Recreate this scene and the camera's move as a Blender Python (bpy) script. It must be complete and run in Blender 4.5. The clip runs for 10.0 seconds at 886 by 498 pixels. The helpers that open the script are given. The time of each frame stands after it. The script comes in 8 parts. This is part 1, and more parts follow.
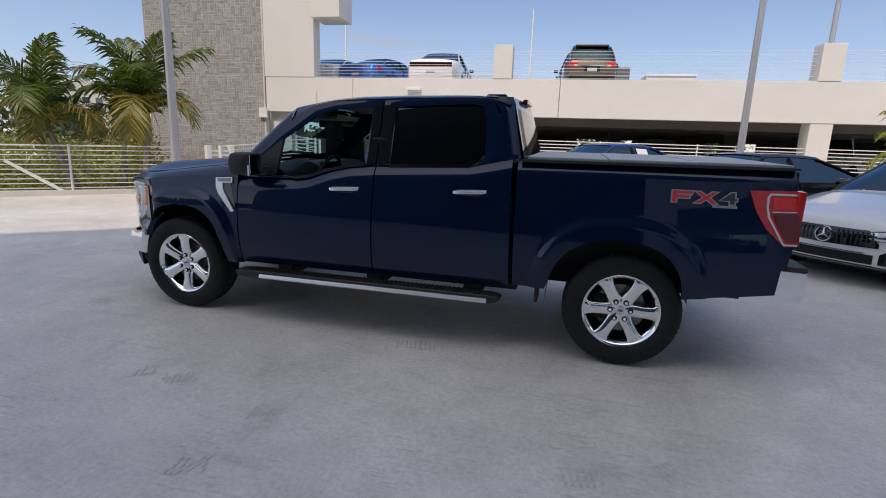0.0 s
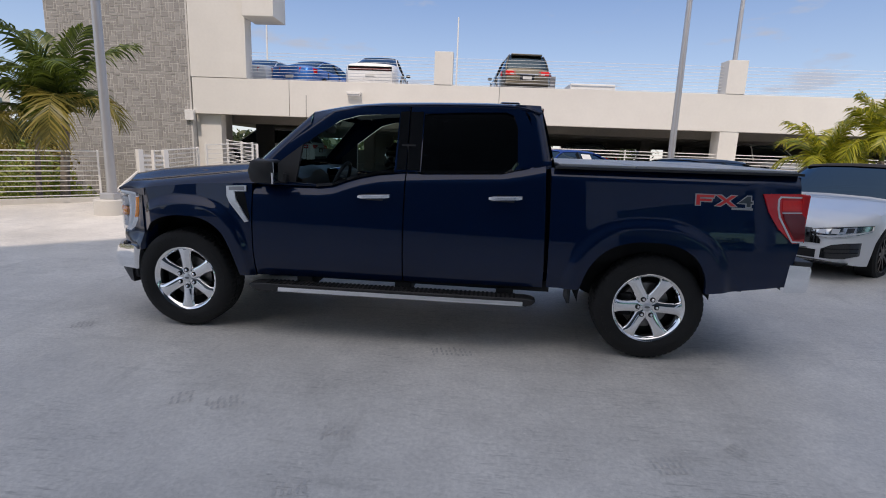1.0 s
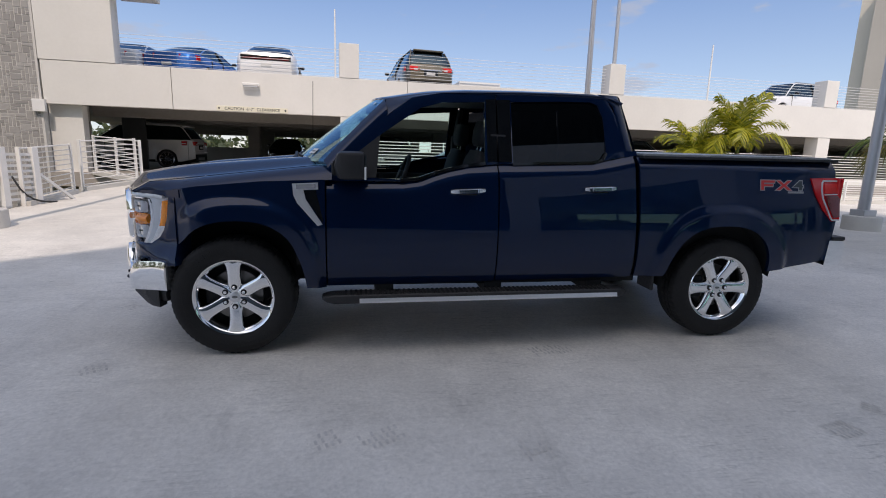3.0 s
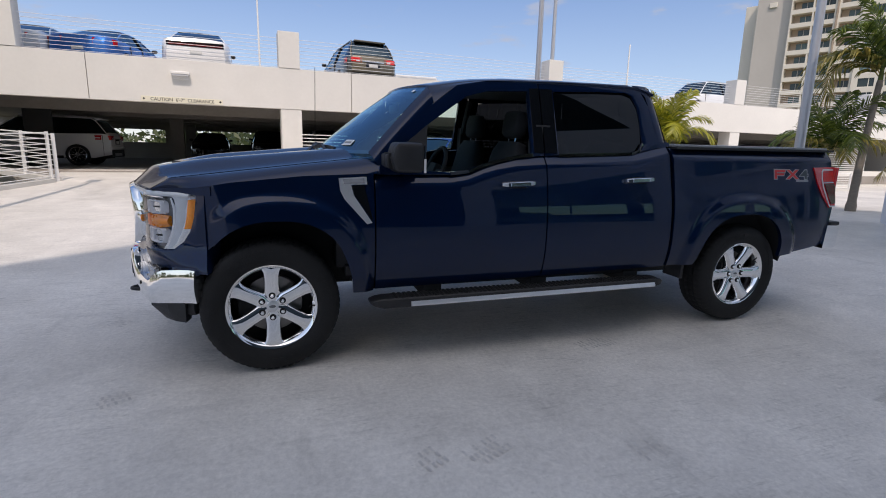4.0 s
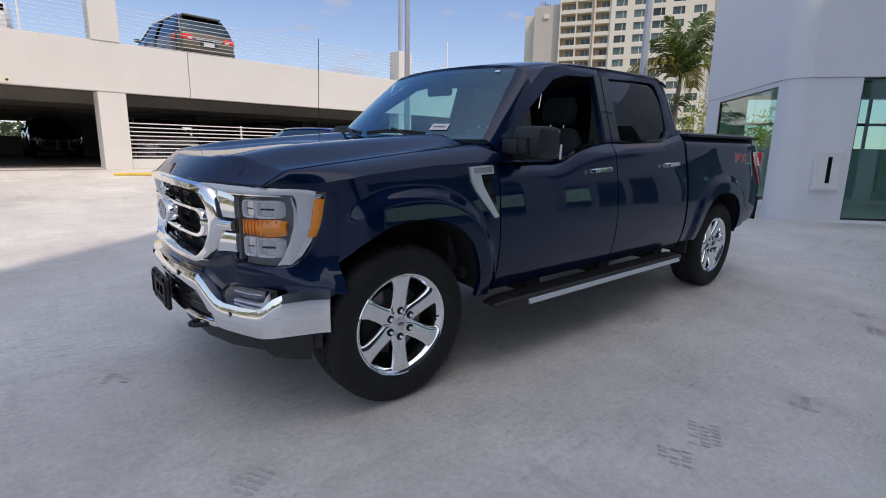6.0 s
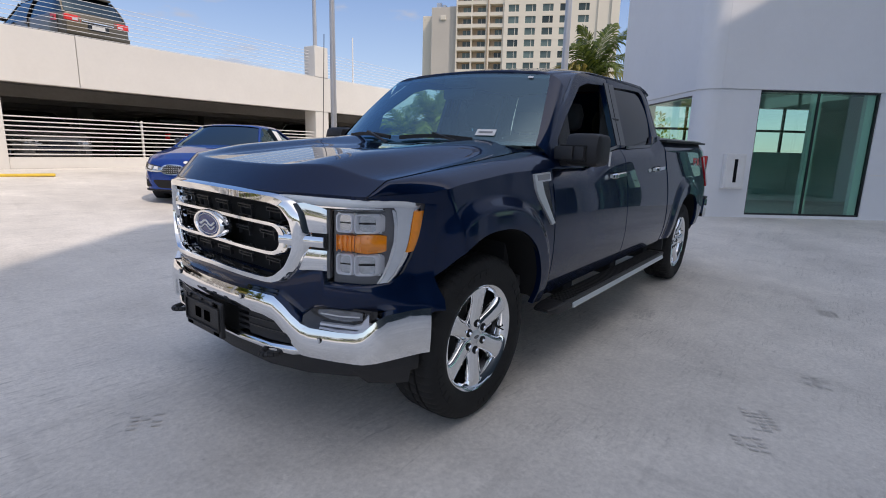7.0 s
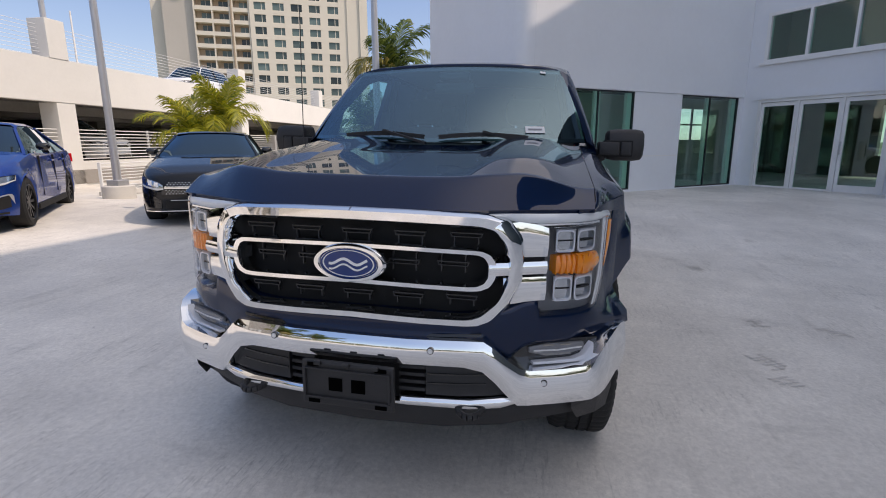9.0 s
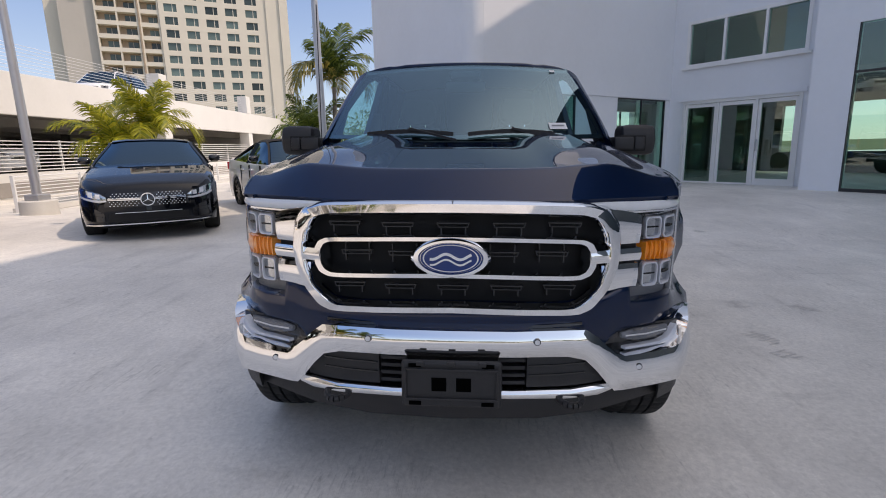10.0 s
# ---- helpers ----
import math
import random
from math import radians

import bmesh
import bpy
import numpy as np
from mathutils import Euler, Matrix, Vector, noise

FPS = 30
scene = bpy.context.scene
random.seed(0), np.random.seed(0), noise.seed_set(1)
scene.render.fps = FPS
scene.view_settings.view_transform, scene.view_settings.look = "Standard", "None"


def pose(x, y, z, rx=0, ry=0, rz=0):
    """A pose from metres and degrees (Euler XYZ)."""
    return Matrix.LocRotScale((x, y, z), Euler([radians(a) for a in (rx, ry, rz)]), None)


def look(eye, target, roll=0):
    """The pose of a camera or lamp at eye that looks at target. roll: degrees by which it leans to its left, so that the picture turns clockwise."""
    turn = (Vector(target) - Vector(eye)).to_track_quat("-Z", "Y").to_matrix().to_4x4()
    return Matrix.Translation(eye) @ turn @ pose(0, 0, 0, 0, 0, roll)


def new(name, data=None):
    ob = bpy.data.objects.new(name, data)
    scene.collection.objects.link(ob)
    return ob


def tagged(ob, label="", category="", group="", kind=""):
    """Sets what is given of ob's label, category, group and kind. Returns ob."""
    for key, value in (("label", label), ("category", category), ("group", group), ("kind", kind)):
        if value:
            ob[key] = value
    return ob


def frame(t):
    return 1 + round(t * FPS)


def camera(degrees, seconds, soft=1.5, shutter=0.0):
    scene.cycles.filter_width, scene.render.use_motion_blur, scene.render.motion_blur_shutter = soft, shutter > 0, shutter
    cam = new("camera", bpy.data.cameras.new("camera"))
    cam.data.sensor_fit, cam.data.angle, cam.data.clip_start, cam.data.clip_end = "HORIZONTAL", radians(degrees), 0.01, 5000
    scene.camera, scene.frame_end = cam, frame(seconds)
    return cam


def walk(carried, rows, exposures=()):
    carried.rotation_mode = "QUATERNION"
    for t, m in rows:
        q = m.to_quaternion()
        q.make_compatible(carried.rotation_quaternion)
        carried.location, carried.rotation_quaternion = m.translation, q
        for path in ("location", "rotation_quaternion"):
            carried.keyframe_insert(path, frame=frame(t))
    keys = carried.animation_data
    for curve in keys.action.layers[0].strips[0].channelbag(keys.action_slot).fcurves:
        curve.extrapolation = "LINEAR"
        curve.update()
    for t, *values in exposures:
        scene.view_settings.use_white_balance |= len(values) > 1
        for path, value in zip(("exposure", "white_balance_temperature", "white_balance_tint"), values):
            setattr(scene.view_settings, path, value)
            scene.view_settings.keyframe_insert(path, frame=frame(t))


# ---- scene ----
cam = camera(83.5, 10.0, soft=1.0)
PATH = [
    (0, (3.328, -4.485, 1.515), (2.826, -2.592, 1.110), 2.01),
    (0.5, (2.914, -4.566, 1.508), (2.568, -2.635, 1.120), 1.87),
    (1, (2.488, -4.659, 1.504), (2.298, -2.704, 1.127), 2.13),
    (1.5, (2.088, -4.642, 1.472), (2.037, -2.678, 1.094), 2.08),
    (2, (1.672, -4.596, 1.460), (1.764, -2.633, 1.089), 2.13),
    (2.2, (1.488, -4.568, 1.467), (1.638, -2.609, 1.092), 2.16),
    (3.3, (0.584, -4.263, 1.391), (1.003, -2.342, 1.023), 1.26),
    (3.5, (0.420, -4.198, 1.405), (0.899, -2.291, 1.035), 1.08),
    (4, (0.044, -3.973, 1.362), (0.675, -2.114, 0.980), 1.34),
    (4.5, (-0.347, -3.746, 1.343), (0.446, -1.950, 0.963), 1.50),
    (5, (-0.706, -3.497, 1.324), (0.249, -1.781, 0.946), 0.96),
    (5.2, (-0.840, -3.384, 1.315), (0.176, -1.703, 0.936), 0.68),
    (6.3, (-1.554, -2.655, 1.283), (-0.201, -1.237, 0.887), 1.21),
    (6.5, (-1.655, -2.527, 1.299), (-0.247, -1.162, 0.905), 1.23),
    (7, (-1.912, -2.186, 1.312), (-0.372, -0.972, 0.918), 1.48),
    (7.5, (-2.072, -1.831, 1.300), (-0.412, -0.790, 0.901), 1.12),
    (8, (-2.193, -1.438, 1.311), (-0.426, -0.594, 0.901), 1.06),
    (8.5, (-2.311, -1.031, 1.346), (-0.458, -0.408, 0.926), 0.70),
    (9, (-2.319, -0.639, 1.339), (-0.404, -0.236, 0.925), -0.28),
    (9.5, (-2.356, -0.307, 1.318), (-0.412, -0.073, 0.909), -0.87),
    (10, (-2.382, -0.098, 1.304), (-0.426, 0.037, 0.907), -1.37),
]
walk(cam, [(t, look(eye, target, roll)) for t, eye, target, roll in PATH], [(0, 0.93, 6900, 18), (4.5, 1.00, 6750, 18), (7, 1.03, 6850, 18), (10, 1.12, 7250, 20)])

# ---- light ----
SUN = Vector((-0.07, -0.75, 1.077)).normalized()          # towards the sun
world = bpy.data.worlds.new("sky")
scene.world = world
world.use_nodes = True
wn, wl = world.node_tree.nodes, world.node_tree.links
sky = wn.new("ShaderNodeTexSky")
sky.sky_type = "NISHITA"
sky.sun_disc = False
sky.sun_elevation = math.asin(SUN.z)
sky.sun_rotation = math.atan2(SUN.x, SUN.y)
sky.air_density, sky.dust_density, sky.ozone_density = 1.0, 0.1, 1.7
back = wn["Background"]
back.inputs["Strength"].default_value = 0.13
coord = wn.new("ShaderNodeTexCoord")
stretch = wn.new("ShaderNodeMapping")
stretch.inputs["Scale"].default_value = (1.0, 1.0, 3.2)
cloud = wn.new("ShaderNodeTexNoise")
cloud.inputs["Scale"].default_value, cloud.inputs["Detail"].default_value, cloud.inputs["Roughness"].default_value = 2.6, 7, 0.55
ramp = wn.new("ShaderNodeValToRGB")
ramp.color_ramp.elements[0].position, ramp.color_ramp.elements[1].position = 0.63, 0.86
ramp.color_ramp.elements[1].color = (0.85, 0.85, 0.85, 1)
wl.new(coord.outputs["Generated"], stretch.inputs["Vector"])
wl.new(stretch.outputs["Vector"], cloud.inputs["Vector"])
wl.new(cloud.outputs["Fac"], ramp.inputs["Fac"])
puff = wn.new("ShaderNodeTexNoise")                 # small fair-weather clouds low over the horizon
puff.inputs["Scale"].default_value, puff.inputs["Detail"].default_value, puff.inputs["Roughness"].default_value = 7.5, 8, 0.52
wl.new(stretch.outputs["Vector"], puff.inputs["Vector"])


def sky_step(value, lo, hi):
    r = wn.new("ShaderNodeMapRange")
    r.interpolation_type = "SMOOTHSTEP"
    r.inputs["From Min"].default_value, r.inputs["From Max"].default_value = lo, hi
    wl.new(value, r.inputs["Value"])
    return r.outputs["Result"]


def sky_mix(factor, a, b):
    m = wn.new("ShaderNodeMix")
    m.data_type = "RGBA"
    for key, v in (("Factor", factor), ("A", a), ("B", b)):
        if isinstance(v, tuple):
            m.inputs[key].default_value = (*v, 1)
        elif isinstance(v, float):
            m.inputs[key].default_value = v
        else:
            wl.new(v, m.inputs[key])
    return m.outputs["Result"]


# haze: pale at the horizon, blue above, and glowing round the sun
axes = wn.new("ShaderNodeSeparateXYZ")
wl.new(coord.outputs["Generated"], axes.inputs["Vector"])
to_sun = wn.new("ShaderNodeVectorMath")
to_sun.operation = "DOT_PRODUCT"
to_sun.inputs[1].default_value = SUN
wl.new(coord.outputs["Generated"], to_sun.inputs[0])
haze = sky_mix(sky_step(axes.outputs["Z"], 0.10, 0.42), (0.98, 1.42, 2.15), (0.26, 0.72, 1.80))
haze = sky_mix(sky_step(to_sun.outputs["Value"], -0.15, 0.95), haze, (2.3, 2.6, 2.9))
haze = sky_mix(sky_step(to_sun.outputs["Value"], 0.72, 1.0), haze, (7.0, 6.8, 6.2))
air = sky_mix(0.72, sky.outputs["Color"], haze)
air = sky_mix(ramp.outputs["Color"], air, (1.9, 2.2, 2.65))
low = wn.new("ShaderNodeMath")
low.operation = "MULTIPLY"
wl.new(sky_step(puff.outputs["Fac"], 0.60, 0.72), low.inputs[0])
wl.new(sky_step(axes.outputs["Z"], 0.46, 0.20), low.inputs[1])
soft_white = wn.new("ShaderNodeMath")
soft_white.operation, soft_white.inputs[1].default_value = "MULTIPLY", 0.75
wl.new(low.outputs[0], soft_white.inputs[0])
air = sky_mix(soft_white.outputs[0], air, (1.75, 2.0, 2.4))
wl.new(air, back.inputs["Color"])

lamp = bpy.data.lights.new("sun", "SUN")
lamp.energy, lamp.angle, lamp.color = 1.15, radians(0.4), (1.0, 0.91, 0.78)
sun = new("sun", lamp)
sun.matrix_world = look(SUN * 60, (0, 0, 0))


# ---- materials ----
def mat(name, color, rough=0.5, metal=0.0, vary=0.0, scale=6.0, bump=0.0, bump_scale=40.0, coat=0.0, dirt=0.0, pieces=0.0, spec=0.5, stretch_xyz=None):
    """A surface with broad and fine variation of its colour and relief; lengths are metres."""
    m = bpy.data.materials.new(name)
    m.use_nodes = True
    n, l = m.node_tree.nodes, m.node_tree.links
    b = n["Principled BSDF"]
    b.inputs["Base Color"].default_value = (*color, 1)
    b.inputs["Roughness"].default_value, b.inputs["Metallic"].default_value = rough, metal
    b.inputs["Coat Weight"].default_value, b.inputs["Coat Roughness"].default_value = coat, 0.03
    b.inputs["Specular IOR Level"].default_value = spec
    if not (vary or bump or pieces or dirt):
        return m
    tc = n.new("ShaderNodeTexCoord")
    src = tc.outputs["Object"]
    if stretch_xyz:
        mp = n.new("ShaderNodeMapping")
        mp.inputs["Scale"].default_value = stretch_xyz
        l.new(src, mp.inputs["Vector"])
        src = mp.outputs["Vector"]
    value = None
    for sc, amount in ((scale, vary), (scale * 9.0, vary * 0.6), (scale * 0.23, dirt)):
        if not amount:
            continue
        t = n.new("ShaderNodeTexNoise")
        t.inputs["Scale"].default_value, t.inputs["Detail"].default_value = sc, 5
        l.new(src, t.inputs["Vector"])
        k = n.new("ShaderNodeMath")
        k.operation, k.inputs[1].default_value, k.inputs[2].default_value = "MULTIPLY_ADD", 2.4 * amount, 1 - 1.2 * amount
        l.new(t.outputs["Fac"], k.inputs[0])
        if value is None:
            value = k.outputs[0]
        else:
            j = n.new("ShaderNodeMath")
            j.operation = "MULTIPLY"
            l.new(value, j.inputs[0]), l.new(k.outputs[0], j.inputs[1])
            value = j.outputs[0]
    if pieces:
        info = n.new("ShaderNodeObjectInfo")
        k = n.new("ShaderNodeMath")
        k.operation, k.inputs[1].default_value, k.inputs[2].default_value = "MULTIPLY_ADD", 2 * pieces, 1 - pieces
        l.new(info.outputs["Random"], k.inputs[0])
        if value is None:
            value = k.outputs[0]
        else:
            j = n.new("ShaderNodeMath")
            j.operation = "MULTIPLY"
            l.new(value, j.inputs[0]), l.new(k.outputs[0], j.inputs[1])
            value = j.outputs[0]
    if value is not None:
        mul = n.new("ShaderNodeVectorMath")
        mul.operation = "SCALE"
        mul.inputs[0].default_value = color
        l.new(value, mul.inputs["Scale"])
        l.new(mul.outputs["Vector"], b.inputs["Base Color"])
    if bump:
        t = n.new("ShaderNodeTexNoise")
        t.inputs["Scale"].default_value, t.inputs["Detail"].default_value = bump_scale, 6
        l.new(src, t.inputs["Vector"])
        bp = n.new("ShaderNodeBump")
        bp.inputs["Strength"].default_value, bp.inputs["Distance"].default_value = min(1.0, bump), 0.01
        l.new(t.outputs["Fac"], bp.inputs["Height"])
        l.new(bp.outputs["Normal"], b.inputs["Normal"])
    return m


def glass(name, tint, rough=0.0, clear=0.5, ior=1.6, sheen=(1, 1, 1)):
    """A window pane: part sees through, tinted, part mirror."""
    m = bpy.data.materials.new(name)
    m.use_nodes = True
    n, l = m.node_tree.nodes, m.node_tree.links
    n.remove(n["Principled BSDF"])
    t, g, mx, f = n.new("ShaderNodeBsdfTransparent"), n.new("ShaderNodeBsdfGlossy"), n.new("ShaderNodeMixShader"), n.new("ShaderNodeLayerWeight")
    t.inputs["Color"].default_value = (*[c * clear for c in tint], 1)
    g.inputs["Color"].default_value, g.inputs["Roughness"].default_value = (*sheen, 1), rough
    f.inputs["Blend"].default_value = 0.5
    flat = ((ior - 1) / (ior + 1)) ** 2
    p, q = n.new("ShaderNodeMath"), n.new("ShaderNodeMath")
    p.operation, p.inputs[1].default_value = "POWER", 5.0
    q.operation, q.inputs[1].default_value, q.inputs[2].default_value = "MULTIPLY_ADD", 1 - flat, flat
    l.new(f.outputs["Facing"], p.inputs[0]), l.new(p.outputs[0], q.inputs[0])
    l.new(q.outputs[0], mx.inputs["Fac"])
    l.new(t.outputs["BSDF"], mx.inputs[1]), l.new(g.outputs["BSDF"], mx.inputs[2])
    l.new(mx.outputs["Shader"], n["Material Output"].inputs["Surface"])
    return m


WHITE = mat("white_stucco", (0.73, 0.71, 0.67), 0.85, vary=0.05, scale=1.2, bump=0.25, bump_scale=60, dirt=0.06)
STUCCO = mat("pale_grey_stucco", (0.78, 0.79, 0.81), 0.85, vary=0.03, scale=1.0, bump=0.3, bump_scale=90, dirt=0.04)
WHITE_PAINT = mat("white_painted_metal", (0.80, 0.79, 0.77), 0.4, vary=0.04, scale=5, dirt=0.05)
# interior concretes; the garage's inside shade is put into their darker colour
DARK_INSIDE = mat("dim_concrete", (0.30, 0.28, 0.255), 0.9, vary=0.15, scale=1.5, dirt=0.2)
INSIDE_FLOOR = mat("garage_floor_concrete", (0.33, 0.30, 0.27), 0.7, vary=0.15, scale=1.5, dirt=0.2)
STEEL = mat("galvanised_steel", (0.55, 0.55, 0.56), 0.38, 0.9, vary=0.1, scale=8)
BRUSHED = mat("brushed_grey_pole", (0.50, 0.50, 0.51), 0.42, 0.55, vary=0.08, scale=4, stretch_xyz=(1, 1, 0.1))
BLACK_PAINT = mat("black_painted_metal", (0.02, 0.022, 0.024), 0.35)
YELLOW = mat("yellow_kerb_paint", (0.72, 0.50, 0.06), 0.6, vary=0.15, scale=6)
MORTAR = mat("mortar", (0.60, 0.58, 0.55), 0.9, vary=0.1, scale=8, bump=0.4)
STONE = mat("grey_cut_stone", (0.325, 0.312, 0.30), 0.85, vary=0.20, scale=9, bump=0.6, bump_scale=30, pieces=0.16)
GRASS = mat("dry_grass", (0.115, 0.115, 0.045), 0.9, vary=0.35, scale=0.4, dirt=0.35)
ROADMAT = mat("asphalt", (0.10, 0.098, 0.095), 0.85, vary=0.15, scale=2)
HOTELMAT = mat("cream_hotel_render", (0.78, 0.72, 0.62), 0.85, vary=0.03, scale=0.2, dirt=0.05)
# taupe for window frames; also carries the side wing's shade in its colour
HOTELDARK = mat("taupe_hotel_render", (0.56, 0.52, 0.47), 0.85, vary=0.04, scale=0.2, dirt=0.06)
# for the unseen front; kept dark so that the truck's flank reflects little
DARKFRONT = mat("dark_tinted_glazing", (0.020, 0.030, 0.034), 0.45, vary=0.4, scale=0.3, spec=0.25)
HOTELTAN = mat("tan_balcony_render", (0.42, 0.33, 0.25), 0.85, vary=0.06, scale=0.3)
HOTELWIN = mat("hotel_window_glass", (0.085, 0.125, 0.12), 0.10, vary=0.25, scale=0.3, pieces=0.75)
TEALGLASS = glass("green_tinted_glass", (0.70, 0.90, 0.83), clear=0.97, ior=1.75)
# dark on floor, walls and ceiling alike: room shade put into the colour
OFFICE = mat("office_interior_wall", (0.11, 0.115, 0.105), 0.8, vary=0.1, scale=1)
SIGNMAT = mat("sign_board", (0.78, 0.74, 0.60), 0.6, vary=0.05, scale=4)
INK = mat("black_lettering", (0.02, 0.02, 0.02), 0.5)


def deck_material():
    m = bpy.data.materials.new("coated_concrete_deck")
    m.use_nodes = True
    n, l = m.node_tree.nodes, m.node_tree.links
    b = n["Principled BSDF"]
    tc = n.new("ShaderNodeTexCoord")

    def noise_at(scale, detail=5, rough=0.55, stretch=None):
        t = n.new("ShaderNodeTexNoise")
        t.inputs["Scale"].default_value, t.inputs["Detail"].default_value, t.inputs["Roughness"].default_value = scale, detail, rough
        if stretch:
            mp = n.new("ShaderNodeMapping")
            mp.inputs["Scale"].default_value = stretch[:3]
            mp.inputs["Rotation"].default_value = (0, 0, stretch[3])
            l.new(tc.outputs["Object"], mp.inputs["Vector"]), l.new(mp.outputs["Vector"], t.inputs["Vector"])
        else:
            l.new(tc.outputs["Object"], t.inputs["Vector"])
        return t.outputs["Fac"]

    def spread(v, lo, hi, a, z):
        r = n.new("ShaderNodeMapRange")
        r.inputs["From Min"].default_value, r.inputs["From Max"].default_value, r.inputs["To Min"].default_value, r.inputs["To Max"].default_value = lo, hi, a, z
        l.new(v, r.inputs["Value"])
        return r.outputs["Result"]

    def times(p, q):
        k = n.new("ShaderNodeMath")
        k.operation = "MULTIPLY"
        l.new(p, k.inputs[0]), l.new(q, k.inputs[1])
        return k.outputs[0]

    v = times(spread(noise_at(0.55, 4), 0.3, 0.7, 0.86, 1.12), spread(noise_at(2.6, 6, 0.65), 0.3, 0.7, 0.90, 1.10))
    v = times(v, spread(noise_at(38, 5, 0.7), 0.3, 0.7, 0.86, 1.13))
    v = times(v, spread(noise_at(160, 2), 0.66, 0.80, 1.0, 0.60))
    v = times(v, spread(noise_at(420, 3), 0.3, 0.7, 0.88, 1.12))
    v = times(v, spread(noise_at(0.8, 5, 0.6, (1, 7, 1, 0.5)), 0.58, 0.74, 1.0, 0.84))
    v = times(v, spread(noise_at(0.9, 5, 0.6, (6, 0.8, 1, 0.9)), 0.60, 0.75, 1.0, 0.88))
    # worn patches full of fine scratches, and small dark flecks
    worn = spread(noise_at(0.75, 5, 0.7), 0.47, 0.60, 0.0, 1.0)
    for turn_, sc in ((0.3, 5.0), (2.2, 6.5)):
        scratch = spread(noise_at(sc, 6, 0.75, (1, 9, 1, turn_)), 0.55, 0.66, 0.0, 0.30)
        k = n.new("ShaderNodeMath")
        k.operation, k.inputs[0].default_value = "SUBTRACT", 1.0
        l.new(times(worn, scratch), k.inputs[1])
        v = times(v, k.outputs[0])
    v = times(v, spread(noise_at(9, 8, 0.75), 0.64, 0.71, 1.0, 0.66))
    v = times(v, spread(noise_at(16, 6, 0.75), 0.30, 0.38, 1.18, 1.0))
    vs = n.new("ShaderNodeVectorMath")
    vs.operation, vs.inputs[0].default_value = "SCALE", (0.69, 0.66, 0.61)
    l.new(v, vs.inputs["Scale"])
    l.new(vs.outputs["Vector"], b.inputs["Base Color"])
    l.new(spread(noise_at(1.3, 5), 0.3, 0.7, 0.42, 0.70), b.inputs["Roughness"])
    bp = n.new("ShaderNodeBump")
    bp.inputs["Strength"].default_value, bp.inputs["Distance"].default_value = 0.35, 0.004
    l.new(noise_at(70, 5, 0.6), bp.inputs["Height"])
    l.new(bp.outputs["Normal"], b.inputs["Normal"])
    return m


DECK = deck_material()


# ---- mesh helpers ----
def link(name, bm, material, parent=None, label="", smooth=None):
    """The bmesh as one object; smooth: the angle in degrees under which edges are smoothed."""
    me = bpy.data.meshes.new(name)
    bm.to_mesh(me)
    bm.free()
    mats = material if isinstance(material, (list, tuple)) else [material]
    for m in mats:
        me.materials.append(m)
    if smooth:
        me.shade_smooth() if smooth >= 180 else me.set_sharp_from_angle(angle=radians(smooth))
        if smooth < 180:
            for p in me.polygons:
                p.use_smooth = True
    ob = new(name, me)
    if parent:
        ob.parent = parent
    if label:
        tagged(ob, label)
    return ob


def part(name, bm, material, parent, label="", smooth=None):
    return link(name, bm, material, parent, label, smooth)


def thing(name, label, category, m=None, group="", kind=""):
    ob = new(name)
    ob.empty_display_size = 0.2
    if m is not None:
        ob.matrix_world = m
    return tagged(ob, label, category, group, kind)


def box(bm, x0, x1, y0, y1, z0, z1, m=None, bevel=0.0):
    made = bmesh.ops.create_cube(bm, size=1.0)
    vs = made["verts"]
    for v in vs:
        v.co = Vector((x0 + (v.co.x + 0.5) * (x1 - x0), y0 + (v.co.y + 0.5) * (y1 - y0), z0 + (v.co.z + 0.5) * (z1 - z0)))
        if m is not None:
            v.co = m @ v.co
    if bevel:
        es = list({e for v in vs for e in v.link_edges})
        bmesh.ops.bevel(bm, geom=es, offset=bevel, segments=2, affect="EDGES", profile=0.5)
    return bm


def boxes(*specs, m=None, bevel=0.0):
    bm = bmesh.new()
    for s in specs:
        box(bm, *s, m=m, bevel=bevel)
    return bm


def bar(bm, p, q, r, sides=8, r2=None):
    """A round bar from p to q."""
    p, q = Vector(p), Vector(q)
    turn = (q - p).to_track_quat("Z", "Y").to_matrix().to_4x4()
    bmesh.ops.create_cone(bm, cap_ends=True, segments=sides, radius1=r, radius2=r if r2 is None else r2, depth=(q - p).length,
                          matrix=Matrix.Translation((p + q) / 2) @ turn)
    return bm


def prism(bm, outline, axis, lo, hi):
    """A flat outline, pushed along an axis. outline: pairs; axis 0, 1 or 2."""
    def put(a, b, c):
        return (c, a, b) if axis == 0 else (a, c, b) if axis == 1 else (a, b, c)
    f = [bm.verts.new(put(a, b, lo)) for a, b in outline]
    g = [bm.verts.new(put(a, b, hi)) for a, b in outline]
    n = len(outline)
    bm.faces.new(f), bm.faces.new(g[::-1])
    for i in range(n):
        bm.faces.new((f[i], g[i], g[(i + 1) % n], f[(i + 1) % n]))
    bmesh.ops.recalc_face_normals(bm, faces=bm.faces)
    return bm


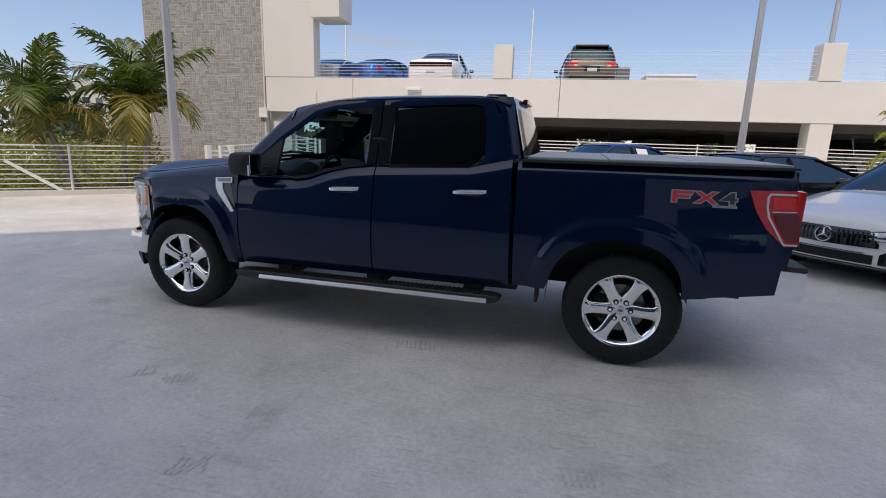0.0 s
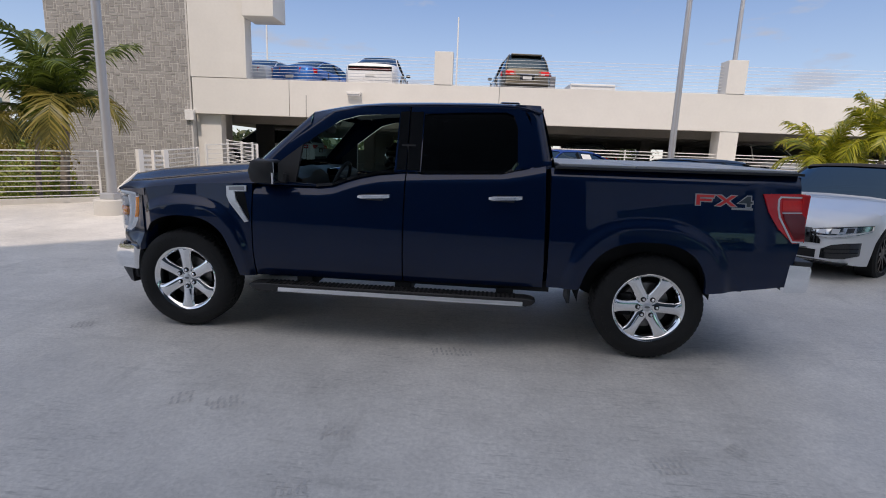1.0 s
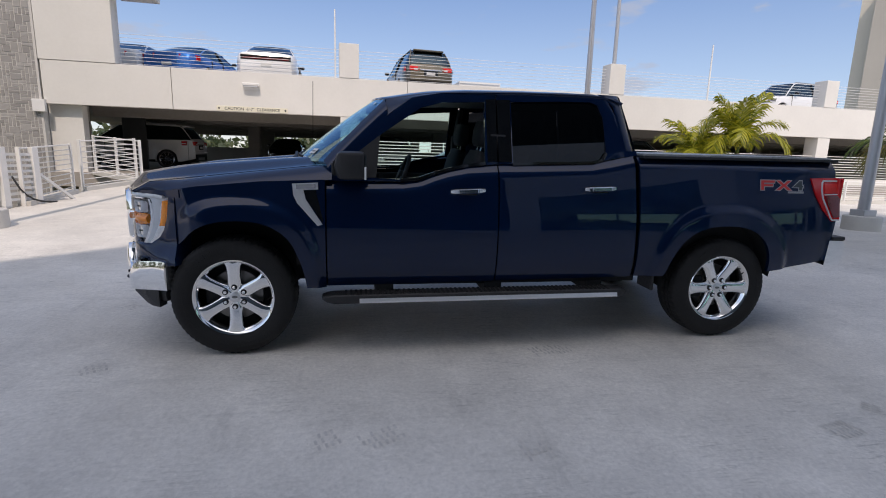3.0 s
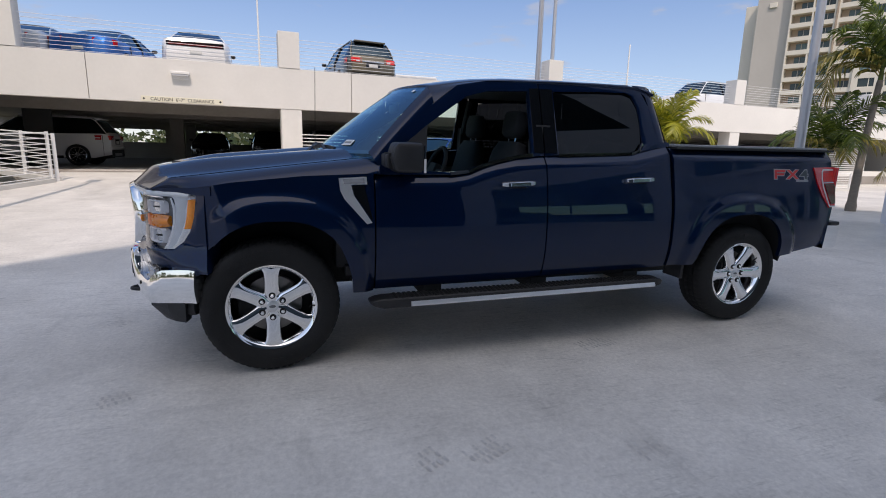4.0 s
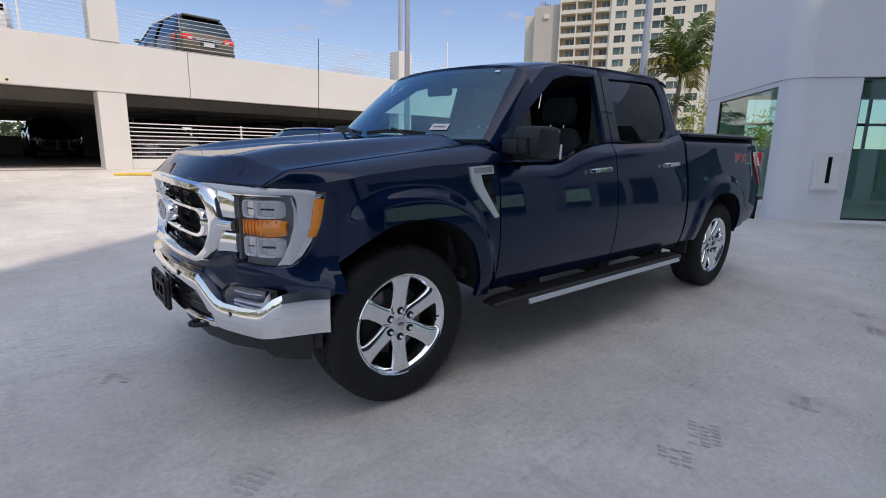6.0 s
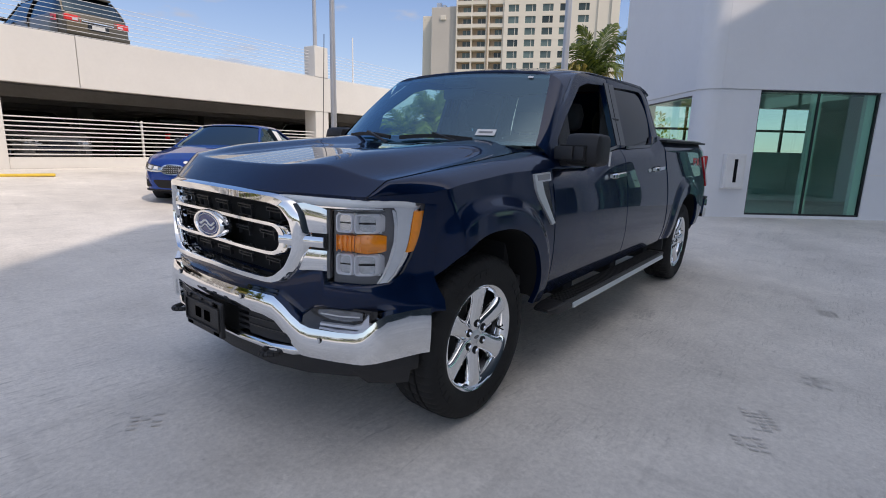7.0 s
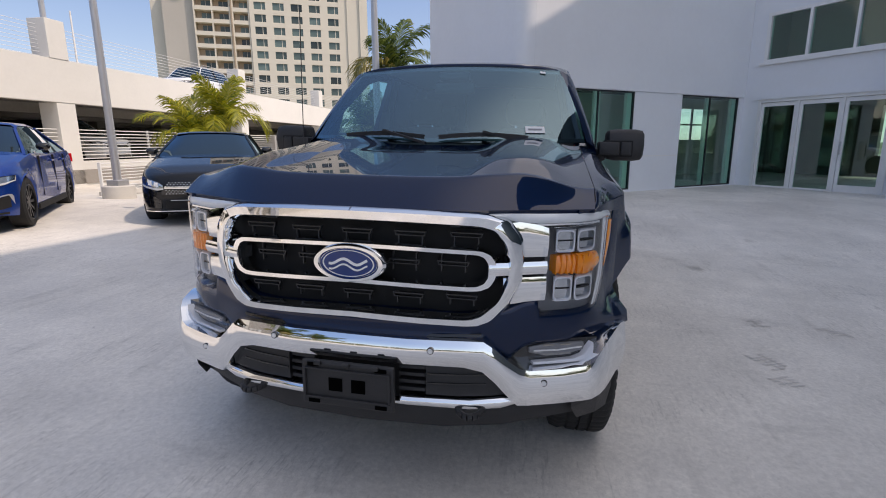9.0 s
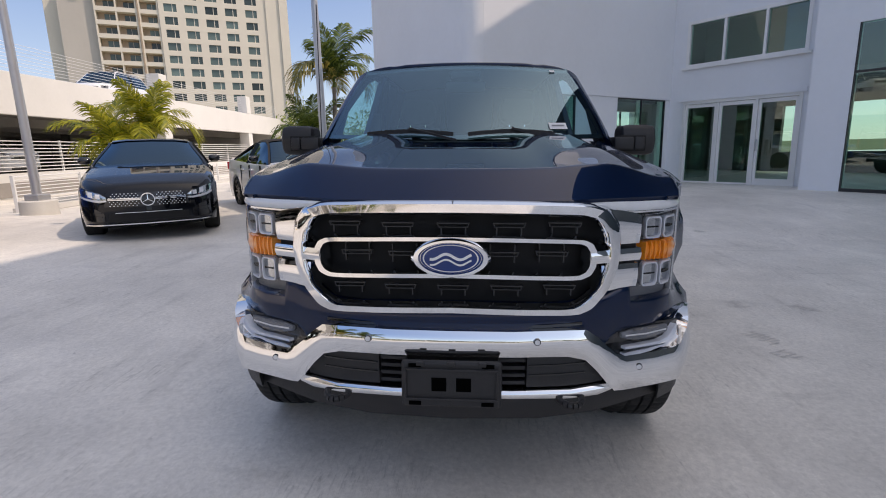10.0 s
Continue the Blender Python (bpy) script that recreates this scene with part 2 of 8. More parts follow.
def loft(bm, rings, closed=True, caps=True):
    """Skin over rings of equally many points."""
    rows = [[bm.verts.new(p) for p in r] for r in rings]
    n = len(rows[0])
    for a, b in zip(rows, rows[1:]):
        for i in range(n if closed else n - 1):
            j = (i + 1) % n
            bm.faces.new((a[i], a[j], b[j], b[i]))
    if caps and closed:
        bm.faces.new(rows[0][::-1]), bm.faces.new(rows[-1])
    bmesh.ops.recalc_face_normals(bm, faces=bm.faces)
    return rows


def turned(bm, profile, steps, m=None, closed=False):
    """A turned shape: pairs of radius and height, round z."""
    rows = []
    for k in range(steps):
        a = 2 * math.pi * k / steps
        rows.append([bm.verts.new((m or Matrix()) @ Vector((r * math.cos(a), r * math.sin(a), h))) for r, h in profile])
    n = len(profile)
    for k in range(steps):
        a, b = rows[k], rows[(k + 1) % steps]
        for i in range(n if closed else n - 1):
            j = (i + 1) % n
            bm.faces.new((a[i], b[i], b[j], a[j]))
    bmesh.ops.recalc_face_normals(bm, faces=bm.faces)


def strip_path(bm, points, w, h, up=(0, 0, 1)):
    """A bar of rectangular section along points."""
    up = Vector(up)
    rings = []
    pts = [Vector(p) for p in points]
    for i, p in enumerate(pts):
        d = (pts[min(i + 1, len(pts) - 1)] - pts[max(i - 1, 0)]).normalized()
        s = d.cross(up).normalized()
        u = s.cross(d).normalized()
        rings.append([p + s * w / 2 + u * h / 2, p - s * w / 2 + u * h / 2, p - s * w / 2 - u * h / 2, p + s * w / 2 - u * h / 2])
    loft(bm, rings)


def smoothstep(v):
    v = max(0.0, min(1.0, v))
    return v * v * (3 - 2 * v)


# ---- the lie of the land ----
CORNER = Vector((8.25, -0.05, 0))                   # the showroom's near corner
AX, BX = Vector((0.634, -0.773, 0)), Vector((0.773, 0.634, 0))
SHOW = Matrix(((AX.x, BX.x, 0, CORNER.x), (AX.y, BX.y, 0, CORNER.y), (0, 0, 1, 0), (0, 0, 0, 1)))
GARAGE = pose(0, 12.65, 0, 0, 0, 3.39)


def deck_z(x, y):
    yy = max(-9.0, min(y, 12.8))
    left = 0.03 + 0.022 * yy + 0.00226 * max(0.0, yy - 1) ** 2
    right = 0.20 - 0.01 * max(0.0, yy - 3)
    k = smoothstep((x - 3.9) / 4.8)
    return left * (1 - k) + right * k


def on_deck(x, y, z=0.0, turn=0.0):
    return pose(x, y, deck_z(x, y) + z, 0, 0, turn)


# ---- large structure ----
def build_ground():
    bm = bmesh.new()
    bmesh.ops.create_grid(bm, x_segments=40, y_segments=40, size=2600)
    for v in bm.verts:
        v.co.z = -1.2
    tagged(link("ground", bm, GRASS), "dry green grass land round the car park", "ground", kind="structure")
    bm = bmesh.new()
    xs = [-9 + 0.5 * i for i in range(73)] + [30, 34, 40, 50]
    xs = [-40, -30, -22, -16, -13, -11] + xs
    ys = [-60, -40, -25, -16] + [-12 + 0.5 * i for i in range(56)]
    grid = {}

    def vert(i, j):
        if (i, j) not in grid:
            grid[i, j] = bm.verts.new((xs[i], ys[j], deck_z(xs[i], ys[j])))
        return grid[i, j]
    for i in range(len(xs) - 1):
        for j in range(len(ys) - 1):
            cx, cy = (xs[i] + xs[i + 1]) / 2, (ys[j] + ys[j + 1]) / 2
            a = (Vector((cx, cy, 0)) - CORNER).dot(AX)
            if a > -13.55 or cx > -5.6:
                bm.faces.new((vert(i, j), vert(i + 1, j), vert(i + 1, j + 1), vert(i, j + 1)))
    tagged(link("pavement", bm, DECK, smooth=180), "pale grey coated concrete parking deck with tyre scuffs and stains", "pavement", kind="structure")


build_ground()


BEAM_Z, TOP_Z, FLOOR_Z = 2.57, 3.775, 0.62


def build_garage():
    root = thing("parking_garage", "two-storey white stucco parking garage with open bays", "garage", GARAGE, kind="structure")
    joints = [-8.05, -4.66, 2.5, 16.82, 36.0]
    for a, b in zip(joints, joints[1:]):
        part("parapet_panel", boxes((a + 0.008, b - 0.008, 0, 0.22, BEAM_Z, TOP_Z), bevel=0.008), WHITE, root)
    part("edge_beam", boxes((-8.05, 36, 0.22, 0.6, BEAM_Z + 0.05, 3.1)), WHITE, root)
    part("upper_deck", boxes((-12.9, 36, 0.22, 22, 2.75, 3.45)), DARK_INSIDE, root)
    for u in (0.31, 9.93, 19.76, 29.5):
        part("column", boxes((u, u + 0.62, 0.02, 0.62, -0.4, BEAM_Z), bevel=0.012), WHITE, root)
        part("parapet_pier", boxes((u - 0.02, u + 0.60, -0.02, 0.55, TOP_Z + 0.004, 4.84), bevel=0.012), WHITE, root)
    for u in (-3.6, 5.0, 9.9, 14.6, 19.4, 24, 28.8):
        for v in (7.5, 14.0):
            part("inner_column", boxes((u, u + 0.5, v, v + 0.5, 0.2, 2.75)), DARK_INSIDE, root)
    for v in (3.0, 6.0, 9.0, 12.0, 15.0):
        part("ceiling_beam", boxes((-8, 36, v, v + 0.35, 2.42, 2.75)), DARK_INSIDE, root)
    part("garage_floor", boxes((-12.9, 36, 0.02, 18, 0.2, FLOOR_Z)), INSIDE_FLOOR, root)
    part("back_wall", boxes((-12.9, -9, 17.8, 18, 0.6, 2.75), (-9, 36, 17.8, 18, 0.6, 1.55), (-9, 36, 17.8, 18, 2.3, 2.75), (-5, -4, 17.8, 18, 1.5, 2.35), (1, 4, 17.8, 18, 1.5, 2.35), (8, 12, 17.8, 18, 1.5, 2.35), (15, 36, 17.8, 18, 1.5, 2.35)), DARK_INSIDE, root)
    part("end_wall", boxes((35.8, 36, 0.6, 18, -0.4, 3.7)), WHITE, root)
    part("kerb_wall", boxes((0.94, 9.92, 0.05, 0.30, 0.2, 0.88), (10.56, 19.75, 0.05, 0.30, -0.4, 0.88), (20.39, 29.49, 0.05, 0.3, -0.4, 0.88), (30.13, 35.8, 0.05, 0.3, -0.4, 0.88)), WHITE, root)
    for a, b in ((0.94, 9.92), (10.56, 19.75), (20.39, 29.49)):
        for i in range(9):
            bm = bmesh.new()
            bar(bm, (a, 0.16, 0.95 + i * 0.108), (b, 0.16, 0.95 + i * 0.108), 0.014, 6)
            part("rail_bar", bm, WHITE_PAINT, root)
        k = 3
        for i in range(1, k):
            u = a + (b - a) * i / k
            part("rail_post", boxes((u - 0.02, u + 0.02, 0.18, 0.24, 0.88, 1.86)), WHITE_PAINT, root)
    # cables over the parapet
    stops = [-6.1, 0.28, 9.9, 19.73, 29.47, 36.0]
    for a, b in zip(stops, stops[1:]):
        for i in range(9):
            bm = bmesh.new()
            bar(bm, (a, 0.3, 3.84 + i * 0.105), (b, 0.3, 3.84 + i * 0.105), 0.0065, 5)
            part("parapet_cable", bm, WHITE_PAINT, root)
    # tower
    part("tower_wall", boxes((-13.05, -8.09, 0.0, 3.0, -0.8, 9.5)), MORTAR, root, "mortar backing of the stone tower")
    part("white_wall", boxes((-8.07, -6.12, -0.015, 0.5, TOP_Z + 0.012, 9.5), bevel=0.01), WHITE, root)
    part("canopy", boxes((-6.12, -5.05, -0.25, 0.9, 5.72, 6.6), bevel=0.02), WHITE, root)
    part("inner_wall", boxes((-8.07, -7.2, 0.25, 0.6, 0.2, BEAM_Z)), WHITE, root)
    part("stair_door", boxes((-7.2, -6.45, 3.2, 3.3, 0.6, 2.5), bevel=0.01), BLACK_PAINT, root)
    part("wall_box", boxes((-8.3, -7.98, -0.12, 0.0, 2.33, 2.68), bevel=0.01), WHITE_PAINT, root)
    return root


garage = build_garage()


def build_showroom():
    root = thing("showroom_building", "white stucco showroom with tall green-tinted windows and double doors", "building", SHOW, kind="structure")
    # wall along a (two tall windows), its face at b = 0
    H, W0 = 6.3, 2.50
    # door wall's unseen top, raised to block the sun
    LOW = 12.9
    for a0, a1, z0, z1 in ((0.28, 1.03, -0.3, W0), (1.03, 3.23, -0.3, 0.25), (3.23, 4.86, -0.3, W0), (4.86, 7.11, -0.3, 0.22), (7.11, 7.3, -0.3, W0)):
        part("wall_panel", boxes((a0, a1, 0, 0.25, z0, z1)), STUCCO, root)
    part("upper_wall", boxes((0.28, 7.3, -0.03, 0.25, W0 + 0.003, H), bevel=0.012), STUCCO, root)
    part("wall_groove", boxes((3.26, 4.83, -0.006, 0.02, 1.02, 1.05)), WHITE_PAINT, root)
    part("plinth", boxes((0.25, 7.3, -0.03, 0.0, -0.3, 0.215)), STUCCO, root)
    # rounded corner
    for nm, z0, z1, k in (("corner_wall", -0.3, W0, 0.0), ("corner_upper_wall", W0 + 0.003, H, 0.03)):
        bm = bmesh.new()
        pts = [(0.28, 0.25), (0.28, -k)] + [(0.28 - (0.28 + k) * math.sin(t * math.pi / 12), 0.28 - (0.28 + k) * math.cos(t * math.pi / 12)) for t in range(1, 6)] + [(-k, 0.28), (0.25, 0.28)]
        prism(bm, pts, 2, z0, z1)
        part(nm, bm, STUCCO, root, smooth=30)
    # wall along b with the long window
    for b0, b1, z0, z1 in ((0.28, 0.42, -0.3, W0), (0.42, 3.25, -0.3, 0.40), (3.25, 4.1, -0.3, W0), (0.42, 3.25, 2.42, W0)):
        part("wall_panel", boxes((0, 0.25, b0, b1, z0, z1)), STUCCO, root)
    part("upper_wall", boxes((-0.03, 0.25, 0.28, 4.1, W0 + 0.003, H), bevel=0.012), STUCCO, root)
    part("end_wall", boxes((0.25, 14.2, 3.85, 4.1, -0.3, 1.45), (0.25, 14.2, 3.85, 4.1, 2.55, H), (0.25, 0.8, 3.85, 4.1, 1.45, 2.55), (5.0, 7.2, 3.85, 4.1, 1.45, 2.55), (11.4, 14.2, 3.85, 4.1, 1.45, 2.55)), STUCCO, root)
    for a0, a1 in ((0.8, 5.0), (7.2, 11.4)):
        bars = [(a0 + 0.85 * k, a0 + 0.85 * k + 0.05, 3.94, 4.0, 1.45, 2.55) for k in range(1, 5)]
        part("back_window_frame", boxes(*bars, (a0, a1, 3.93, 3.99, 1.96, 2.02)), BLACK_PAINT, root)
    part("far_wall", boxes((7.55, 14.2, -14.2, -14.0, -0.3, 3.1)), STUCCO, root)
    # wall with the doors, its face at a = 7.6
    D = 7.3
    for b0, b1, z0, z1 in ((-0.42, 0.25, -0.3, LOW), (-3.34, -0.42, 2.42, 3.33), (-3.34, -0.42, 4.52, LOW), (-3.75, -3.34, -0.3, LOW)):
        part("wall_panel", boxes((D, D + 0.25, b0, b1, z0, z1)), STUCCO, root)
    part("side_wall", boxes((D - 0.9, D + 0.25, -4.1, -3.75, -0.3, LOW)), STUCCO, root)
    part("front_wall", boxes((D - 0.9, D - 0.65, -4.5, -4.1, -0.3, 6.24), (D - 0.9, D - 0.65, -8.5, -4.5, 3.6, 6.24), (D - 0.9, D - 0.65, -9.4, -8.5, -0.3, 6.24)), STUCCO, root)
    # unseen front added to shade the deck; its top follows the shade's edge
    parapet = bmesh.new()
    loft(parapet, [[Vector((a, b, z)) for a, z in ((D - 0.9, -0.3), (D - 0.65, -0.3), (D - 0.65, top_), (D - 0.9, top_))] for b, top_ in ((-46, 30.7), (-17.4, 30.7), (-15.5, 28.9), (-13.4, 26.8), (-9.4, 22.5))])
    part("glazed_front", parapet, DARKFRONT, root)
    # unseen upper piece, its slope shaped to bound the sun patch
    parapet = bmesh.new()
    loft(parapet, [[Vector((a, b, z)) for a, z in ((D - 0.9, 6.25), (D - 0.65, 6.25), (D - 0.65, top_), (D - 0.9, top_))] for b, top_ in ((-9.39, 22.5), (-6.06, 15.9), (-5.15, 14.58), (-4.5, 13.6), (-4.1, 13.1))])
    part("glazed_front", parapet, DARKFRONT, root)
    for b in (-4.5, -6.5):
        w = part("tall_window", boxes((D - 0.89, D - 0.80, b - 0.022, b, 0.25, 3.6), (D - 0.89, D - 0.80, b - 2.0, b - 1.978, 0.25, 3.6), (D - 0.89, D - 0.80, b - 2, b, 0.2, 0.27), (D - 0.89, D - 0.80, b - 1.978, b - 0.022, 2.62, 2.67)), BLACK_PAINT, root)
        part("pane", boxes((D - 0.86, D - 0.85, b - 1.978, b - 0.022, 0.27, 3.6)), TEALGLASS, w)
    part("roof", boxes((0.26, 7.58, 0.26, 3.84, 5.9, 6.0), (D - 0.64, 18, -46, -4.1, 5.3, 5.5), (D + 0.25, 18, -4.1, 0.2, 10.3, 10.5)), STUCCO, root)
    # windows
    for a0, a1, z0 in ((1.03, 3.23, 0.25), (4.86, 7.11, 0.22)):
        w = part("window_frame", boxes((a0, a0 + 0.022, 0.02, 0.10, z0, W0), (a1 - 0.022, a1, 0.02, 0.10, z0, W0), (a0 + 0.022, a1 - 0.022, 0.02, 0.10, z0, z0 + 0.03), (a0 + 0.022, a1 - 0.022, 0.02, 0.10, W0 - 0.03, W0), ((a0 + a1) / 2 - 0.012, (a0 + a1) / 2 + 0.012, 0.03, 0.08, z0 + 0.03, W0 - 0.03)), BLACK_PAINT, root)
        for p0, p1 in ((a0 + 0.022, (a0 + a1) / 2 - 0.012), ((a0 + a1) / 2 + 0.012, a1 - 0.022)):
            g = part("pane", boxes((p0, p1, 0.05, 0.058, z0 + 0.03, W0 - 0.03)), TEALGLASS, w)
            g.visible_shadow = False
        for u in (a0 + 0.47 * (a1 - a0), a1 - 0.18):
            part("mullion", boxes((u, u + 0.15, 0.075, 0.16, z0 + 0.02, W0 - 0.02)), WHITE_PAINT, w)
    w = part("long_window_frame", boxes((0.01, 0.06, 0.42, 0.44, 0.40, 2.42), (0.01, 0.06, 3.23, 3.25, 0.40, 2.42), (0.01, 0.06, 0.44, 3.23, 0.40, 0.425), (0.01, 0.06, 0.44, 3.23, 2.395, 2.42)), BLACK_PAINT, root)
    for b0, b1 in ((0.44, 1.375), (1.385, 2.295), (2.305, 3.23)):
        part("pane", boxes((0.03, 0.038, b0, b1, 0.425, 2.395)), TEALGLASS, w).visible_shadow = False
    # doors
    d = part("door_frame", boxes((D - 0.03, D + 0.12, -3.34, -3.27, 0.1, 2.42), (D - 0.03, D + 0.12, -0.49, -0.42, 0.1, 2.42), (D - 0.03, D + 0.12, -3.27, -0.49, 2.34, 2.42), (D - 0.03, D + 0.12, -2.38, -2.33, 0.1, 2.34), (D - 0.03, D + 0.12, -1.42, -1.37, 0.1, 2.34)), WHITE_PAINT, root)
    part("door_head_ledge", boxes((D - 0.07, D, -3.42, -0.34, 2.42, 2.52)), STUCCO, root)
    for b0, b1 in ((-3.265, -2.385), (-2.325, -1.425), (-1.365, -0.495)):
        f = part("door_leaf", boxes((D, D + 0.05, b0, b0 + 0.07, 0.17, 2.33), (D, D + 0.05, b1 - 0.07, b1, 0.17, 2.33), (D, D + 0.05, b0 + 0.07, b1 - 0.07, 2.24, 2.33), (D, D + 0.05, b0 + 0.07, b1 - 0.07, 0.17, 0.36 if b0 < -3 else 0.24)), WHITE_PAINT, root)
        part("pane", boxes((D + 0.02, D + 0.028, b0 + 0.07, b1 - 0.07, 0.24, 2.24)), TEALGLASS, f).visible_shadow = False
        if b0 < -3:
            bm = bmesh.new()
            bar(bm, (D - 0.06, b1 - 0.04, 1.05), (D - 0.06, b1 - 0.04, 1.35), 0.013)
            bar(bm, (D - 0.06, b1 - 0.04, 1.08), (D, b1 - 0.04, 1.08), 0.009)
            bar(bm, (D - 0.06, b1 - 0.04, 1.32), (D, b1 - 0.04, 1.32), 0.009)
            part("door_handle", bm, STEEL, f)
    # upper window
    w = part("upper_window", boxes((D - 0.02, D + 0.12, -3.34, -3.26, 3.33, 4.52), (D - 0.02, D + 0.12, -0.50, -0.42, 3.33, 4.52), (D - 0.02, D + 0.12, -3.26, -0.50, 3.33, 3.40), (D - 0.02, D + 0.12, -3.26, -0.50, 4.44, 4.52), (D - 0.02, D + 0.12, -2.42, -2.36, 3.40, 4.44), (D - 0.02, D + 0.12, -1.44, -1.38, 3.40, 4.44)), WHITE_PAINT, root)
    part("window_sill", boxes((D - 0.08, D - 0.02, -3.42, -0.34, 3.27, 3.33)), WHITE_PAINT, w)
    for b0, b1 in ((-3.26, -2.42), (-2.36, -1.44), (-1.38, -0.50)):
        part("pane", boxes((D + 0.05, D + 0.058, b0, b1, 3.40, 4.44)), TEALGLASS, w).visible_shadow = False
    # dark box added behind the upper window to stop sun passing through
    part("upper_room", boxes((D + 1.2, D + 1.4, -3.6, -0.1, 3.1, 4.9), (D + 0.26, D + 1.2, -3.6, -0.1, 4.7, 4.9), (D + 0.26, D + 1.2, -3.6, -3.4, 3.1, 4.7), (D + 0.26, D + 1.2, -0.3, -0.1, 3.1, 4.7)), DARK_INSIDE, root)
    # rooms behind the panes, their dimness put into the dark OFFICE colour
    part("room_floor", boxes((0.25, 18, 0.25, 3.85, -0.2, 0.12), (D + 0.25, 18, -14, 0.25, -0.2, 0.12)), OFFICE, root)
    # openings added in the far wall to brighten the rooms
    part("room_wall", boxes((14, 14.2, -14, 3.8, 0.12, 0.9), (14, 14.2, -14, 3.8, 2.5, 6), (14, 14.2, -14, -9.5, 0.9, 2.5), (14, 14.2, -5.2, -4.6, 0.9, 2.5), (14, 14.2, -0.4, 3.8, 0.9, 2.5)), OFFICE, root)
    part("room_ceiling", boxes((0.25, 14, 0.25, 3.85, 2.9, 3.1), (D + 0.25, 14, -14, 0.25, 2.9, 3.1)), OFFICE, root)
    return root


showroom = build_showroom()


def build_hotel():
    f = 135 / 60
    p0 = Vector((46.1 * f, 34.8 * f, 0))
    d = Vector((8.0, -15.0, 0)).normalized()
    nrm = Vector((-d.y, d.x, 0))             # away from the car park
    m = Matrix(((d.x, nrm.x, 0, p0.x), (d.y, nrm.y, 0, p0.y), (0, 0, 1, 0), (0, 0, 0, 1)))
    root = thing("hotel_tower", "cream high-rise hotel with rows of dark windows and balconies", "building", m, kind="structure")
    L, H, fl = 38.5, 59.0, 2.68
    # shaded face darker, lit end cream: the wing's light is put into colour
    part("side_wing", boxes((-6.9, -0.42, 1.2, 16, -1, 36.4), bevel=0.05), HOTELDARK, root)
    part("side_wing_end", boxes((-9.9, -6.92, 4.5, 16, -1, 35.2), bevel=0.05), HOTELMAT, root)
    part("wing_lamp", boxes((-4.6, -3.2, 0.9, 1.19, 33.4, 34.4), bevel=0.05), HOTELMAT, root)
    for x, w, h in ((-6.0, 1.2, 1.5), (-4.4, 0.8, 1.0), (-2.6, 1.6, 0.7)):
        part("roof_unit", boxes((x, x + w, 3, 4.5, 36.41, 36.4 + h)), STEEL, root)
    part("tower_core", boxes((-0.4, L, 2.2, 18, -1, H)), HOTELMAT, root)
    cells = ((-0.05, 3.35), (3.65, 7.05), (8.05, 11.15))
    for k in range(21):
        zc = 3.22 + k * fl
        # balcony bays: a band, a tan recess and a window in its back wall
        for a, b in ((-0.4, 7.4), (7.7, 11.5)):
            part("balcony_band", boxes((a, b, 0.0, 2.2, zc - 1.50, zc - 0.62)), HOTELMAT, root)
        for a, b in cells:
            part("balcony_back", boxes((a, b, 1.75, 2.19, zc - 0.62, zc + fl - 1.50)), HOTELTAN, root)
            w = part("window", boxes((a + 1.2, b - 0.25, 1.68, 1.749, zc - 0.6, zc + 0.85)), HOTELWIN, root)
            part("window_frame", boxes((a + 2.1, a + 2.2, 1.62, 1.679, zc - 0.6, zc + 0.85)), HOTELDARK, w)
        for x in (-0.4, 3.36, 7.06, 7.71, 11.16):
            part("balcony_fin", boxes((x, x + 0.28, 0.02, 2.2, zc - 0.62, zc + fl - 1.50)), HOTELMAT, root)
        # window front
        part("spandrel", boxes((11.52, 33.6, -0.3, 2.2, zc + 0.86, zc + fl - 0.86)), HOTELMAT, root)
        xs = (13.8, 17.9, 22.0, 26.1, 30.4)
        edges = [11.52] + [v for x in xs for v in (x - 1.25, x + 1.25)] + [33.6]
        for a, b in zip(edges[::2], edges[1::2]):
            part("pier", boxes((a, b, -0.3, 2.2, zc - 0.86, zc + 0.86)), HOTELMAT, root)
        for x in xs:
            w = part("window", boxes((x - 1.25, x + 1.25, -0.05, 0.1, zc - 0.86, zc + 0.86)), HOTELWIN, root)
            part("window_frame", boxes((x + 0.35, x + 0.47, -0.12, -0.051, zc - 0.86, zc + 0.86), (x - 1.25, x + 1.25, -0.20, -0.051, zc - 0.86, zc - 0.74)), HOTELMAT, w)
    part("downpipe", boxes((7.42, 7.68, -0.25, 2.2, 0, H)), HOTELTAN, root)
    part("corner_pilaster", boxes((33.62, 36.6, -0.6, 2.2, -1, H)), HOTELMAT, root)
    part("corner_pilaster", boxes((36.62, L, -1.0, 2.2, -1, H)), HOTELMAT, root)
    return root


hotel = build_hotel()


# ---- the pickup truck ----
# Its own frame: x back from the front axle, y to its right, z up from the ground.
TRUCK = pose(0, 0, 0.032, 1.27, 0, 0)
